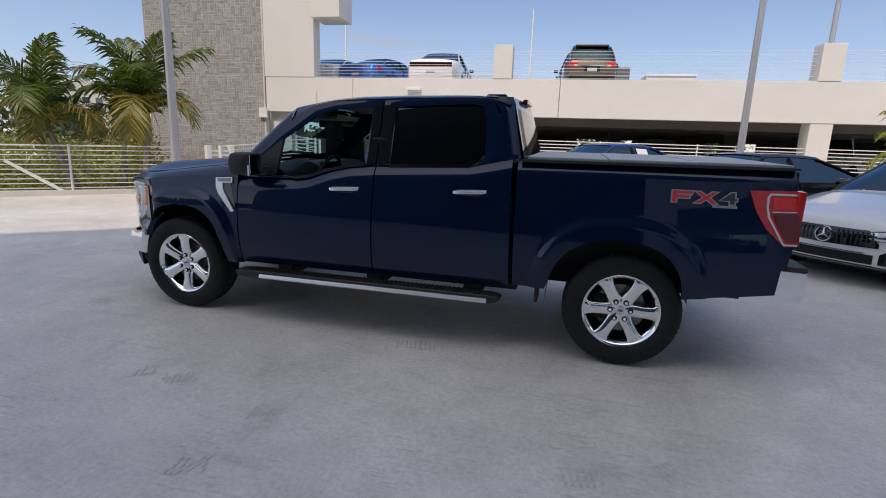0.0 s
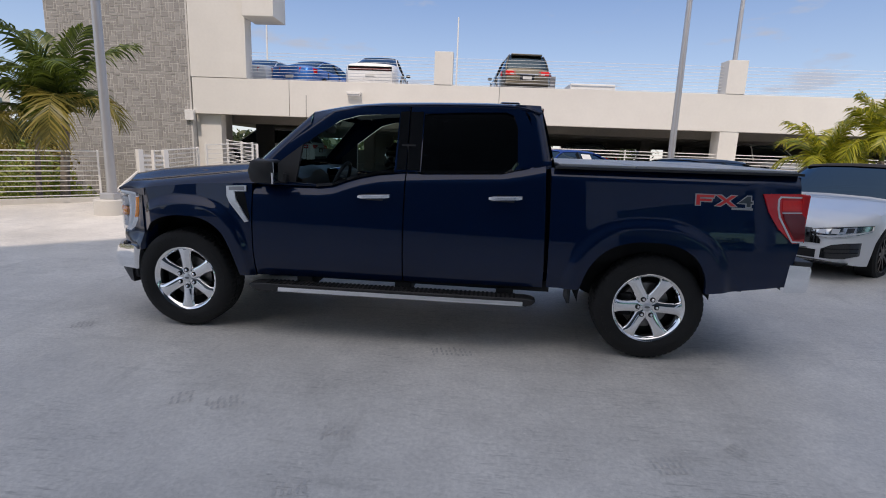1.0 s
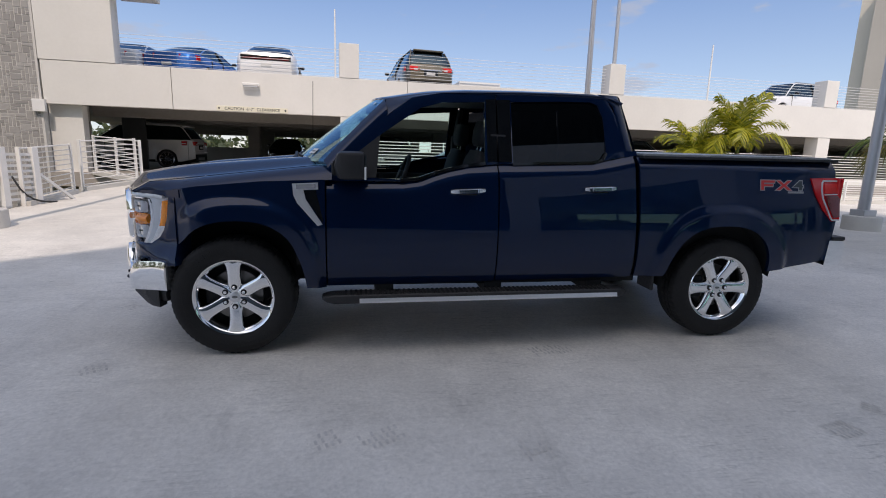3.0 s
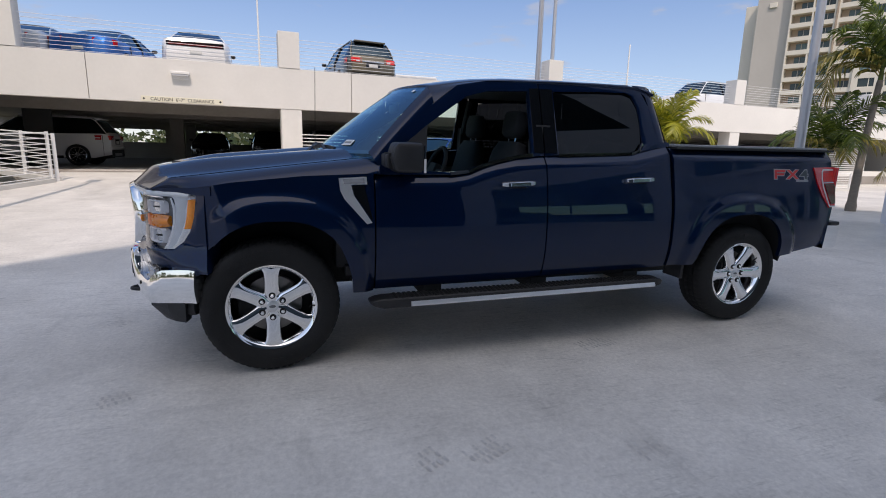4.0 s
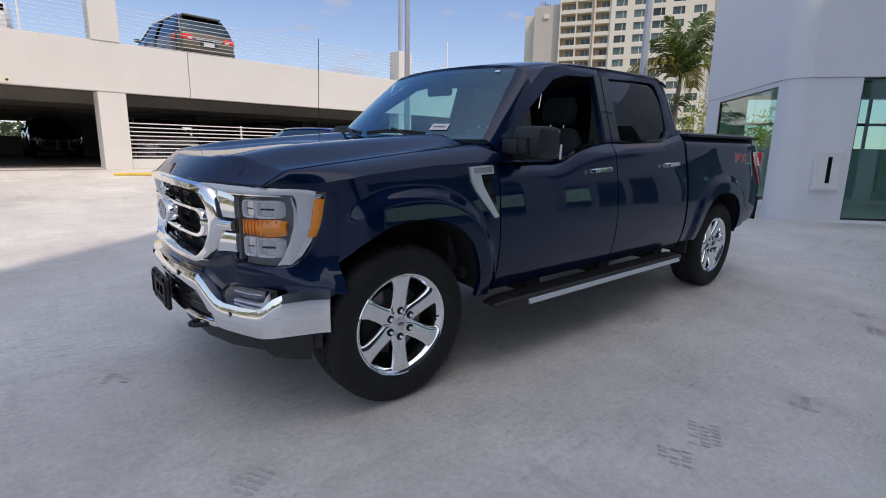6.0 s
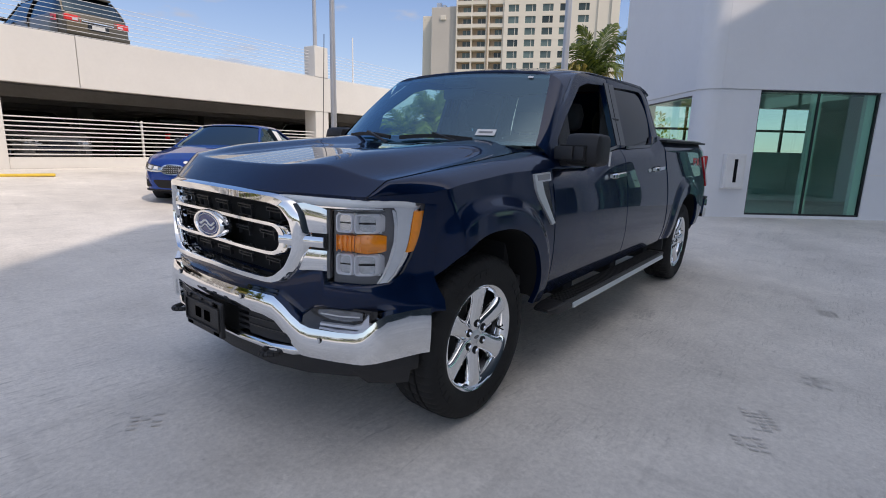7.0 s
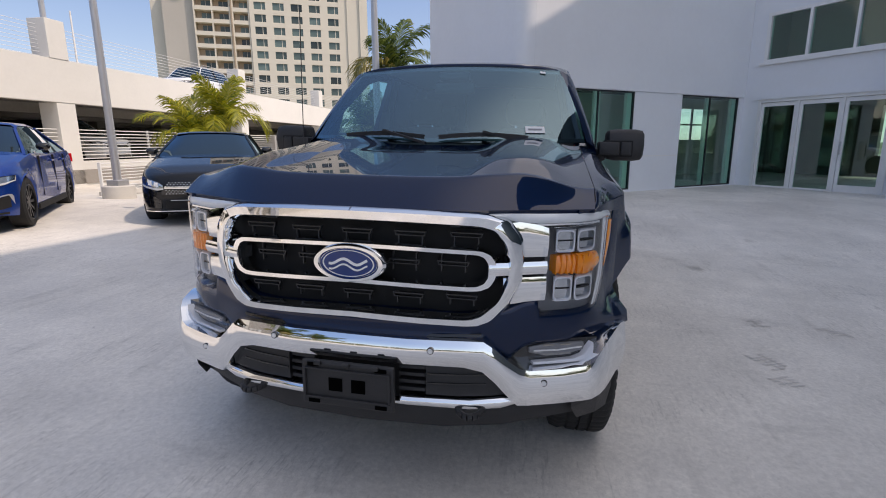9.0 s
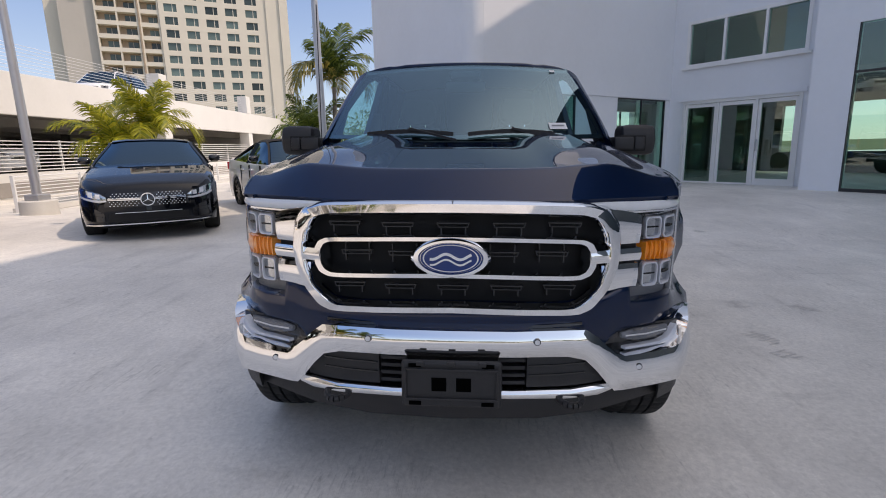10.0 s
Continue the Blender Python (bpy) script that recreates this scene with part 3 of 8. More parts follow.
def paint_material(name, color, flake=0.35):
    m = mat(name, color, 0.42, 0.55, coat=1.0, spec=0.0)
    n, l = m.node_tree.nodes, m.node_tree.links
    b = n["Principled BSDF"]
    b.inputs["Coat Roughness"].default_value = 0.006
    b.inputs["Coat IOR"].default_value = 1.45
    tc, t = n.new("ShaderNodeTexCoord"), n.new("ShaderNodeTexNoise")
    t.inputs["Scale"].default_value, t.inputs["Detail"].default_value = 900, 2
    l.new(tc.outputs["Object"], t.inputs["Vector"])
    r = n.new("ShaderNodeMapRange")
    r.inputs["From Min"].default_value, r.inputs["From Max"].default_value = 0.35, 0.75
    r.inputs["To Min"].default_value, r.inputs["To Max"].default_value = 1 - flake, 1 + flake
    l.new(t.outputs["Fac"], r.inputs["Value"])
    s = n.new("ShaderNodeVectorMath")
    s.operation, s.inputs[0].default_value = "SCALE", color
    l.new(r.outputs["Result"], s.inputs["Scale"]), l.new(s.outputs["Vector"], b.inputs["Base Color"])
    return m


NAVY = paint_material("dark_blue_metallic_paint", (0.0018, 0.0135, 0.053))
CHROME = mat("bright_chrome", (0.92, 0.93, 0.94), 0.04, 1.0, vary=0.02, scale=12)
SATIN = mat("satin_aluminium", (0.80, 0.81, 0.83), 0.36, 0.65, vary=0.05, scale=14)
PLASTIC = mat("black_grained_plastic", (0.018, 0.018, 0.020), 0.5, vary=0.15, scale=30, bump=0.25, bump_scale=300)
GLOSS = mat("gloss_black_trim", (0.006, 0.006, 0.007), 0.08, coat=0.6)
RUBBER = mat("tyre_rubber", (0.010, 0.010, 0.0105), 0.78, vary=0.2, scale=20, bump=0.3, bump_scale=120)
VOID = mat("open_hole_black", (0.002, 0.002, 0.002), 1.0, spec=0.0)
UNDER = mat("underbody_black", (0.006, 0.006, 0.0065), 0.8, vary=0.2, scale=6)
IRON = mat("brake_disc_steel", (0.22, 0.21, 0.20), 0.4, 0.9, vary=0.2, scale=25)
AMBER = mat("amber_lens", (1.0, 0.30, 0.008), 0.25, coat=1.0, vary=0.15, scale=60)
SMOKED = mat("smoked_mirror", (0.55, 0.57, 0.58), 0.12, 1.0, vary=0.25, scale=30)
LAMPGREY = mat("smoky_lamp_housing", (0.17, 0.175, 0.185), 0.2, vary=0.1, scale=20)
REDLENS = mat("red_lens", (0.60, 0.010, 0.014), 0.10, coat=1.0, vary=0.06, scale=30)
BRIGHTRED = mat("bright_red_lens", (0.80, 0.020, 0.014), 0.12, coat=1.0, vary=0.12, scale=70)
DARKRED = mat("dark_red_lens", (0.16, 0.004, 0.008), 0.10, coat=1.0)
GUIDE = mat("clear_acrylic_light_guide", (0.72, 0.75, 0.78), 0.10, 0.0, coat=1.0, vary=0.06, scale=30)
BRACKET = mat("dark_grille_plastic", (0.030, 0.031, 0.034), 0.35, vary=0.1, scale=30)
WHITELENS = mat("white_light_guide", (0.66, 0.67, 0.70), 0.15, coat=0.8)
TINT = glass("dark_privacy_glass", (0.05, 0.06, 0.08), clear=0.2, ior=1.6)
REARTINT = glass("rear_window_glass", (0.60, 0.66, 0.66), clear=0.8)
CLEAR = glass("windscreen_glass", (0.72, 0.95, 0.92), clear=0.92, ior=1.7)
SCREEN = glass("windscreen_tinted_glass", (0.55, 0.88, 0.95), clear=0.85, ior=2.6, sheen=(0.60, 0.86, 1.0))
LENS = glass("clear_lamp_lens", (0.97, 0.98, 1.0), clear=0.98, ior=1.3)
CLOTH = mat("dark_grey_seat_cloth", (0.026, 0.028, 0.032), 0.9, vary=0.15, scale=30, bump=0.3, bump_scale=200)
CABIN = mat("black_cabin_plastic", (0.032, 0.032, 0.034), 0.6, vary=0.1, scale=10)
LINER = mat("grey_headliner", (0.30, 0.29, 0.28), 0.9)
TONNEAU = mat("grey_vinyl_bed_cover", (0.40, 0.41, 0.42), 0.30, vary=0.12, scale=8, bump=0.3, bump_scale=250)
OVALBLUE = mat("blue_enamel", (0.006, 0.035, 0.17), 0.25, coat=0.2)
DECALRED = mat("red_decal", (0.62, 0.04, 0.04), 0.4)
DECALDARK = mat("dark_decal_fill", (0.035, 0.05, 0.06), 0.3)
DECALGREY = mat("silver_grey_decal", (0.33, 0.34, 0.36), 0.35)
PAPER = mat("white_paper_label", (0.80, 0.80, 0.80), 0.7, vary=0.05, scale=40)
GREYBAR = mat("grey_print", (0.25, 0.25, 0.27), 0.7)


def lerp(a, b, t):
    return a + (b - a) * t


def along(pairs, x):
    """A smooth-enough line through pairs."""
    if x <= pairs[0][0]:
        return pairs[0][1]
    for (a, u), (b, v) in zip(pairs, pairs[1:]):
        if x <= b:
            return lerp(u, v, (x - a) / (b - a))
    return pairs[-1][1]


SIDE = [(0.44, 0.890), (0.50, 0.925), (0.56, 0.948), (0.62, 0.963), (0.68, 0.972), (0.74, 0.976), (0.80, 0.9765), (0.88, 0.974), (0.94, 0.970), (1.00, 0.963), (1.04, 0.957), (1.08, 0.950), (1.12, 0.942), (1.16, 0.9335), (1.20, 0.925), (1.30, 0.9035), (1.37, 0.889), (1.45, 0.872)]
BELT = [(0.62, 1.20), (0.80, 1.20), (1.14, 1.208), (1.25, 1.225), (1.36, 1.265), (1.46, 1.295), (1.60, 1.322), (1.82, 1.338), (2.55, 1.366), (2.72, 1.395), (2.88, 1.43)]
ARCHES = ((0.048, 0.445, 0.555), (3.635, 0.475, 0.535))      # middle, half width, height over the axle
AXLE = 0.405
NARROW = 1.087               # how much slimmer the nose is over the bumper


def nose_x(y, back=0.0):
    """The nose in plan: round in the middle, straighter past the grille, then turned into the sides."""
    a = abs(y)
    if a < 0.58:
        return -0.865 + back + 0.538 * a ** 3
    x = -0.760 + back + 0.40 * (min(a, 0.92) - 0.58) + 0.135 * (max(0.0, min(a, 0.92) - 0.8) / 0.105) ** 2
    return x + 1.6 * max(0.0, a - 0.92)


def plan_y(x, z=0.5):
    lo, hi = 0.0, 1.6
    for _ in range(30):
        mid = (lo + hi) / 2
        lo, hi = (mid, hi) if nose_x(mid) < x else (lo, mid)
    return lo / lerp(1.0, NARROW, smoothstep((z - 0.66) / 0.12))


def arch_s(x, z):
    best = 9.0
    for c, w, h in ARCHES:
        dz = max(0.0, z - AXLE + 0.02)
        best = min(best, (abs((x - c) / w) ** 2.5 + (dz / h) ** 2.5) ** (1 / 2.5))
    return best


def side_y(x, z):
    y = along(SIDE, z)
    y = min(y, plan_y(x, z)) if x < 0 else y
    if x > 4.2:
        y -= 0.05 * ((x - 4.2) / 0.5) ** 2
    s = arch_s(x, z)
    if x < 1.8:
        y += 0.036 * (1 - smoothstep((s - 1.15) / 0.15)) * smoothstep((x + 0.36) / 0.22) - 0.022 * smoothstep((0.6 - x) / 0.5)
    else:
        y += 0.030 * (1 - smoothstep((s - 1.16) / 0.17))
    return y


def arch_z(x, floor):
    for c, w, h in ARCHES:
        d = abs((x - c) / w)
        if d < 1:
            return max(floor, AXLE - 0.02 + h * (1 - d ** 2.5) ** (1 / 2.5))
    return floor


def frange(a, b, n):
    return [a + (b - a) * k / n for k in range(n + 1)]


def panel(name, s, x0, x1, zb, zt, parent, cols=40, rows=22, material=None, roll=0.0, label="", turn=0.05):
    """A body panel on the flank; roll: how far its top edge turns in. x0, x1: functions of z; zb, zt: functions of x. It is turned in at its edges."""
    bm = bmesh.new()
    rings = []
    us = [k / cols for k in range(cols + 1)]
    for u in us:
        xm = lerp(x0(0.9), x1(0.9), u)
        lo, hi = zb(xm), zt(xm)
        col = []
        zs = frange(lo, hi - turn * 0.96, rows) + ([hi - turn * k for k in (0.80, 0.66, 0.52, 0.40, 0.30, 0.21, 0.13, 0.06, 0.0)] if roll else [hi - 0.02, hi])
        for z in zs:
            x = lerp(x0(z), x1(z), u)
            q = max(0.0, 1 - (hi - z) / turn)
            col.append(Vector((x, s * (side_y(x, z) - roll * q ** 1.6), z)))
        rings.append(col)
    inward = Vector((0, -s * 0.03, 0))
    full = []
    for i, col in enumerate(rings):
        low, high = col[0] + inward + Vector((0, 0, 0.004)), col[-1] + inward * 0.6 - Vector((0, 0, 0.004))
        full.append([low] + col + [high])
    full = [[p + inward for p in full[0]]] + full + [[p + inward for p in full[-1]]]
    loft(bm, full, closed=False)
    return part(name, bm, material or NAVY, parent, label, smooth=38)


def gh_y(z):
    t = (z - 1.30) / 0.55
    return 0.874 - 0.164 * t - 0.03 * t * t


def ring_panel(name, s, outer, inner, parent, depth=0.035):
    """A door's window frame: a ring on the cab's flank, with a return into the opening."""
    bm = bmesh.new()

    def at(p, d=0.0):
        return Vector((p[0], s * (gh_y(p[1]) - d), p[1]))
    mid = [(lerp(a[0], b[0], 0.5), lerp(a[1], b[1], 0.5)) for a, b in zip(outer, inner)]
    rings = [[at(p, depth) for p in outer], [at(p) for p in outer], [at(p, -0.004) for p in mid], [at(p) for p in inner], [at(p, depth) for p in inner]]
    loft(bm, rings, closed=True, caps=False)
    return part(name, bm, NAVY, parent, smooth=40)


def pane_of(name, s, outline, parent, material, inset=0.012, grow=0.012):
    c = Vector((sum(p[0] for p in outline) / len(outline), sum(p[1] for p in outline) / len(outline)))
    edge = [c + (Vector(p) - c) * (1 + grow / (Vector(p) - c).length) for p in outline]
    lo, hi = min(p.y for p in edge), max(p.y for p in edge)

    def ends(z):
        """Where the outline is cut at height z."""
        xs = []
        for p, q in zip(edge, edge[1:] + edge[:1]):
            if (p.y - z) * (q.y - z) <= 0 and p.y != q.y:
                xs.append(p.x + (q.x - p.x) * (z - p.y) / (q.y - p.y))
        return min(xs), max(xs)
    bm = bmesh.new()
    rings = []
    for z in frange(lo + 0.0005, hi - 0.0005, 22):
        a, b = ends(z)
        y = lerp(gh_y(1.25), gh_y(1.80), (z - 1.25) / 0.55) - inset + 0.020 * math.sin(math.pi * (z - lo) / (hi - lo)) - 0.008
        rings.append([Vector((lerp(a, b, k / 8), s * y, z)) for k in range(9)])
    loft(bm, rings, closed=False)
    return part(name, bm, material, parent, smooth=180)


FRONT_DLO = [(0.78, 1.235), (0.80, 1.37), (1.00, 1.53), (1.27, 1.715), (1.42, 1.758), (1.735, 1.778), (1.725, 1.355), (1.60, 1.338), (1.47, 1.310), (1.36, 1.280), (1.25, 1.240), (1.12, 1.225)]
FRONT_OUT = [(0.64, 1.205), (0.685, 1.36), (0.93, 1.575), (1.21, 1.785), (1.42, 1.828), (1.815, 1.846), (1.815, 1.342), (1.60, 1.325), (1.46, 1.298), (1.36, 1.268), (1.25, 1.228), (1.12, 1.211)]
REAR_DLO = [(1.93, 1.785), (2.30, 1.805), (2.55, 1.812), (2.61, 1.79), (2.645, 1.70), (2.655, 1.45), (2.62, 1.40), (2.55, 1.378), (2.30, 1.368), (1.93, 1.355)]
REAR_OUT = [(1.825, 1.846), (2.30, 1.868), (2.58, 1.872), (2.68, 1.85), (2.745, 1.72), (2.80, 1.46), (2.80, 1.418), (2.55, 1.370), (2.30, 1.360), (1.825, 1.342)]


def bonnet_z(x, y, u=None):
    k = abs(y)
    xf, xb = nose_x(y * 1.05, 0.040), 0.345 + 0.265 * (y / 0.80) ** 2
    u = max(0.0, min(1.0, (x - xf) / (xb - xf))) if u is None else u
    z = 1.196 + 0.130 * max(0.0, (x + 0.80) / 1.2) ** 0.95
    z += 0.030 * smoothstep(u / 0.35) * smoothstep((k - 0.30) / 0.14) * (1 - 0.3 * u) * (1 - smoothstep((k - 0.56) / 0.2))
    z -= 0.058 * smoothstep((k - 0.50) / 0.26) * (1 - 0.35 * u)
    z -= 0.018 * smoothstep((u - 0.55) / 0.4) * (1 - smoothstep((k - 0.24) / 0.10))
    if u < 0.09:
        z -= (z - 1.112) * (1 - u / 0.09) ** 1.25
    return z


def patch(name, f, us, vs, material, parent, label="", thick=0.0, smooth=45):
    bm = bmesh.new()
    loft(bm, [[Vector(f(u, v)) for v in vs] for u in us], closed=False)
    ob = part(name, bm, material, parent, label, smooth)
    if thick:
        md = ob.modifiers.new("thickness", "SOLIDIFY")
        md.thickness, md.offset = thick, -1
    return ob


def front_strip(name, columns, parent, material, back=0.0, depth=0.03, label="", bulge=0.0, rows=4, smooth=40, slim=1.0, flare=False):
    """A bar that follows the nose. columns: y, low z, high z."""
    bm = bmesh.new()
    rings = []
    for y, lo, hi in columns:
        x = nose_x(y * slim, back)
        nx = Vector((-1, 1.6 * y * abs(y), 0)).normalized()
        ring = []
        for k in range(rows + 1):
            t = k / rows
            z = lerp(lo, hi, t)
            wide = 1.0
            if flare:          # widens towards the bumper at its ends
                wide = lerp(1.0, NARROW / lerp(1.0, NARROW, smoothstep((z - 0.66) / 0.12)), smoothstep((abs(y) - 0.78) / 0.09))
            ring.append(Vector((x, y * wide, z)) + nx * (bulge * math.sin(math.pi * t)))
        ring.append(Vector((x, y, hi)) - nx * depth)
        ring.append(Vector((x, y, lo)) - nx * depth)
        rings.append(ring)
    loft(bm, rings)
    return part(name, bm, material, parent, label, smooth)


def both(columns):
    """Mirrors columns given for y >= 0."""
    return [(-y, a, b) for y, a, b in columns[::-1] if y > 0] + list(columns)


def spread(y, z):
    """Widens an outline of the nose towards its swept-back sides."""
    k = 1.02 + 0.23 * y * y
    return y * k, 1.27 + (z - 1.27) * k


def eased(pts, cut=0.22, times=2):
    """A closed outline with its corners cut round."""
    for _ in range(times):
        out = []
        for p, q in zip(pts, pts[1:] + pts[:1]):
            out += [(lerp(p[0], q[0], cut), lerp(p[1], q[1], cut)), (lerp(q[0], p[0], cut), lerp(q[1], p[1], cut))]
        pts = out
    return pts


def ring_on_nose(name, outer, inner, parent, material, back=0.0, proud=0.02, depth=0.05, label="", slim=1.0, cut=0.14):
    outer, inner = eased(outer, cut), eased(inner, cut)
    bm = bmesh.new()

    def at(p, d):
        return Vector((nose_x(p[0] * slim, back) - d, p[0], p[1]))
    def mix(t):
        return [(lerp(a[0], b[0], t), lerp(a[1], b[1], t)) for a, b in zip(outer, inner)]
    rings = [[at(p, -depth) for p in outer], [at(p, proud * 0.4) for p in outer], [at(p, proud) for p in mix(0.22)], [at(p, proud) for p in mix(0.78)], [at(p, proud * 0.4) for p in inner], [at(p, -min(depth, 0.016)) for p in inner]]
    loft(bm, rings, closed=True, caps=False)
    return part(name, bm, material, parent, label, smooth=50)


def sym(pts):
    """Closes an outline given from the top middle to the bottom middle at y > 0."""
    return pts + [(-y, z) for y, z in pts[::-1]]


def build_wheel(parent, x, s, name, turned_by=0.0):
    hub = Vector((x, s * 0.80, AXLE))
    m = Matrix.Translation(hub) @ Matrix(((1, 0, 0, 0), (0, 0, s, 0), (0, 1, 0, 0), (0, 0, 0, 1)))   # local z outwards
    R = 0.408
    w = new(name)
    w.parent = parent
    w.matrix_basis = m
    # tyre, with shoulder lugs and grooves
    bm = bmesh.new()
    steps = 240
    prof = [(0.262, 0.105), (0.275, 0.122), (0.305, 0.133), (0.345, 0.136), (0.375, 0.128), (0.392, 0.118), (0.402, 0.103), (0.407, 0.08), (0.408, 0.052), (0.398, 0.050), (0.398, 0.040), (0.408, 0.038), (0.409, 0.006), (0.398, 0.004), (0.398, -0.004), (0.409, -0.006), (0.408, -0.04), (0.398, -0.05), (0.407, -0.08), (0.395, -0.118), (0.345, -0.136), (0.275, -0.12), (0.262, -0.105)]
    rows = []
    for k in range(steps):
        a = 2 * math.pi * k / steps
        lug = (k % 4) == 3
        ring = []
        for i, (r, h) in enumerate(prof):
            rr = r - (0.0045 if lug and (5 <= i <= 8 or 18 <= i <= 19) else 0) - (0.006 if (k % 6) == 1 and 11 <= i <= 16 else 0)
            ring.append(bm.verts.new((rr * math.cos(a), rr * math.sin(a), h)))
        rows.append(ring)
    for k in range(steps):
        a, b = rows[k], rows[(k + 1) % steps]
        for i in range(len(prof) - 1):
            bm.faces.new((a[i], b[i], b[i + 1], a[i + 1]))
    bmesh.ops.recalc_face_normals(bm, faces=bm.faces)
    part("tyre", bm, RUBBER, w, smooth=35)
    # raised sidewall bands
    for k in range(44):
        a = 2 * math.pi * k / 44
        if k % 11 < 6:
            bm = bmesh.new()
            c, d = Vector((math.cos(a), math.sin(a), 0)), Vector((-math.sin(a), math.cos(a), 0))
            q = [c * 0.322 + d * 0.016, c * 0.322 - d * 0.016, c * 0.352 - d * 0.016, c * 0.352 + d * 0.016]
            loft(bm, [[p + Vector((0, 0, 0.1345)) for p in q], [p * 0.998 + Vector((0, 0, 0.1378)) for p in q]])
            part("sidewall_marking", bm, RUBBER, w)
    # rim
    bm = bmesh.new()
    turned(bm, [(0.255, -0.10), (0.235, -0.09), (0.222, -0.02), (0.228, 0.055), (0.236, 0.088), (0.258, 0.094), (0.268, 0.103), (0.271, 0.112), (0.264, 0.118), (0.252, 0.112), (0.243, 0.098), (0.236, 0.088)], 72)
    rim = part("rim", bm, CHROME, w, smooth=40)
    for k in range(6):
        a = math.pi / 6 + k * math.pi / 3 + turned_by
        rot = Matrix.Rotation(a, 4, "Z")
        bm = bmesh.new()
        rings = []
        for r, wd, top, low in ((0.030, 0.022, 0.082, 0.02), (0.075, 0.044, 0.084, 0.03), (0.100, 0.042, 0.088, 0.04), (0.150, 0.041, 0.096, 0.055), (0.195, 0.043, 0.102, 0.07), (0.220, 0.048, 0.104, 0.075), (0.240, 0.058, 0.103, 0.08), (0.256, 0.068, 0.100, 0.085)):
            rings.append([rot @ Vector(p) for p in ((r, -wd * 1.12, low), (r, -wd * 1.08, top - 0.018), (r, -wd * 0.96, top - 0.006), (r, -wd * 0.84, top - 0.001), (r, -wd * 0.45, top + 0.0035), (r, 0, top + 0.005), (r, wd * 0.45, top + 0.0035), (r, wd * 0.84, top - 0.001), (r, wd * 0.96, top - 0.006), (r, wd * 1.08, top - 0.018), (r, wd * 1.12, low))])
        loft(bm, rings)
        part("spoke", bm, CHROME, rim, smooth=40)
        # black disc standing in for the shaded hollow round the nut; chrome nut
        c = rot @ Vector((0.069, 0, 0))
        bm = bmesh.new()
        turned(bm, [(0.0, 0.0925), (0.0195, 0.0925), (0.0205, 0.080)], 18, Matrix.Translation(c))
        part("nut_seat", bm, UNDER, rim)
        bm = bmesh.new()
        turned(bm, [(0.0, 0.107), (0.008, 0.106), (0.0118, 0.101), (0.0128, 0.084)], 6, Matrix.Translation(c))
        part("wheel_nut", bm, CHROME, rim, smooth=30)
    bm = bmesh.new()
    turned(bm, [(0.0, 0.082), (0.060, 0.083), (0.080, 0.079), (0.088, 0.070), (0.092, 0.01)], 48)
    part("hub_face", bm, CHROME, rim, smooth=40)
    bm = bmesh.new()
    turned(bm, [(0.0, 0.093), (0.030, 0.0915), (0.036, 0.087), (0.038, 0.078)], 32)
    cap = part("centre_cap", bm, SATIN, rim, smooth=40)
    bm = bmesh.new()
    turned(bm, [(0.0, 0.0955), (0.019, 0.0945), (0.021, 0.090)], 24)
    bmesh.ops.scale(bm, vec=(1, 0.45, 1), verts=bm.verts)
    part("cap_oval", bm, LAMPGREY, rim)
    bm = bmesh.new()
    bar(bm, rot @ Vector((0.205, 0.10, 0.07)), rot @ Vector((0.192, 0.092, 0.115)), 0.004, 8)
    part("tyre_valve", bm, RUBBER, rim)
    bm = bmesh.new()
    turned(bm, [(0.06, 0.02), (0.175, 0.02), (0.178, 0.012), (0.178, -0.012), (0.06, -0.012)], 48)
    part("brake_disc", bm, IRON, w, smooth=40)
    part("brake_caliper", boxes((-0.20, -0.10, -0.09, 0.09, -0.03, 0.045), bevel=0.015), UNDER, w)
    bm = bmesh.new()
    turned(bm, [(0.0, -0.03), (0.225, -0.03), (0.235, -0.08)], 32)
    part("backing_plate", bm, UNDER, w)


def swell(pts, d):
    """An outline moved outwards by d."""
    out = []
    n = len(pts)
    area = sum(a[0] * b[1] - b[0] * a[1] for a, b in zip(pts, pts[1:] + pts[:1]))
    for i in range(n):
        p, q, r = Vector(pts[i - 1]), Vector(pts[i]), Vector(pts[(i + 1) % n])
        e, f = (q - p).normalized(), (r - q).normalized()
        m = Vector((e.y + f.y, -e.x - f.x)) * (1 if area > 0 else -1)
        m = m.normalized() / max(0.5, (1 + e.dot(f)) / 2) ** 0.5
        out.append((q.x + m.x * d, q.y + m.y * d))
    return out


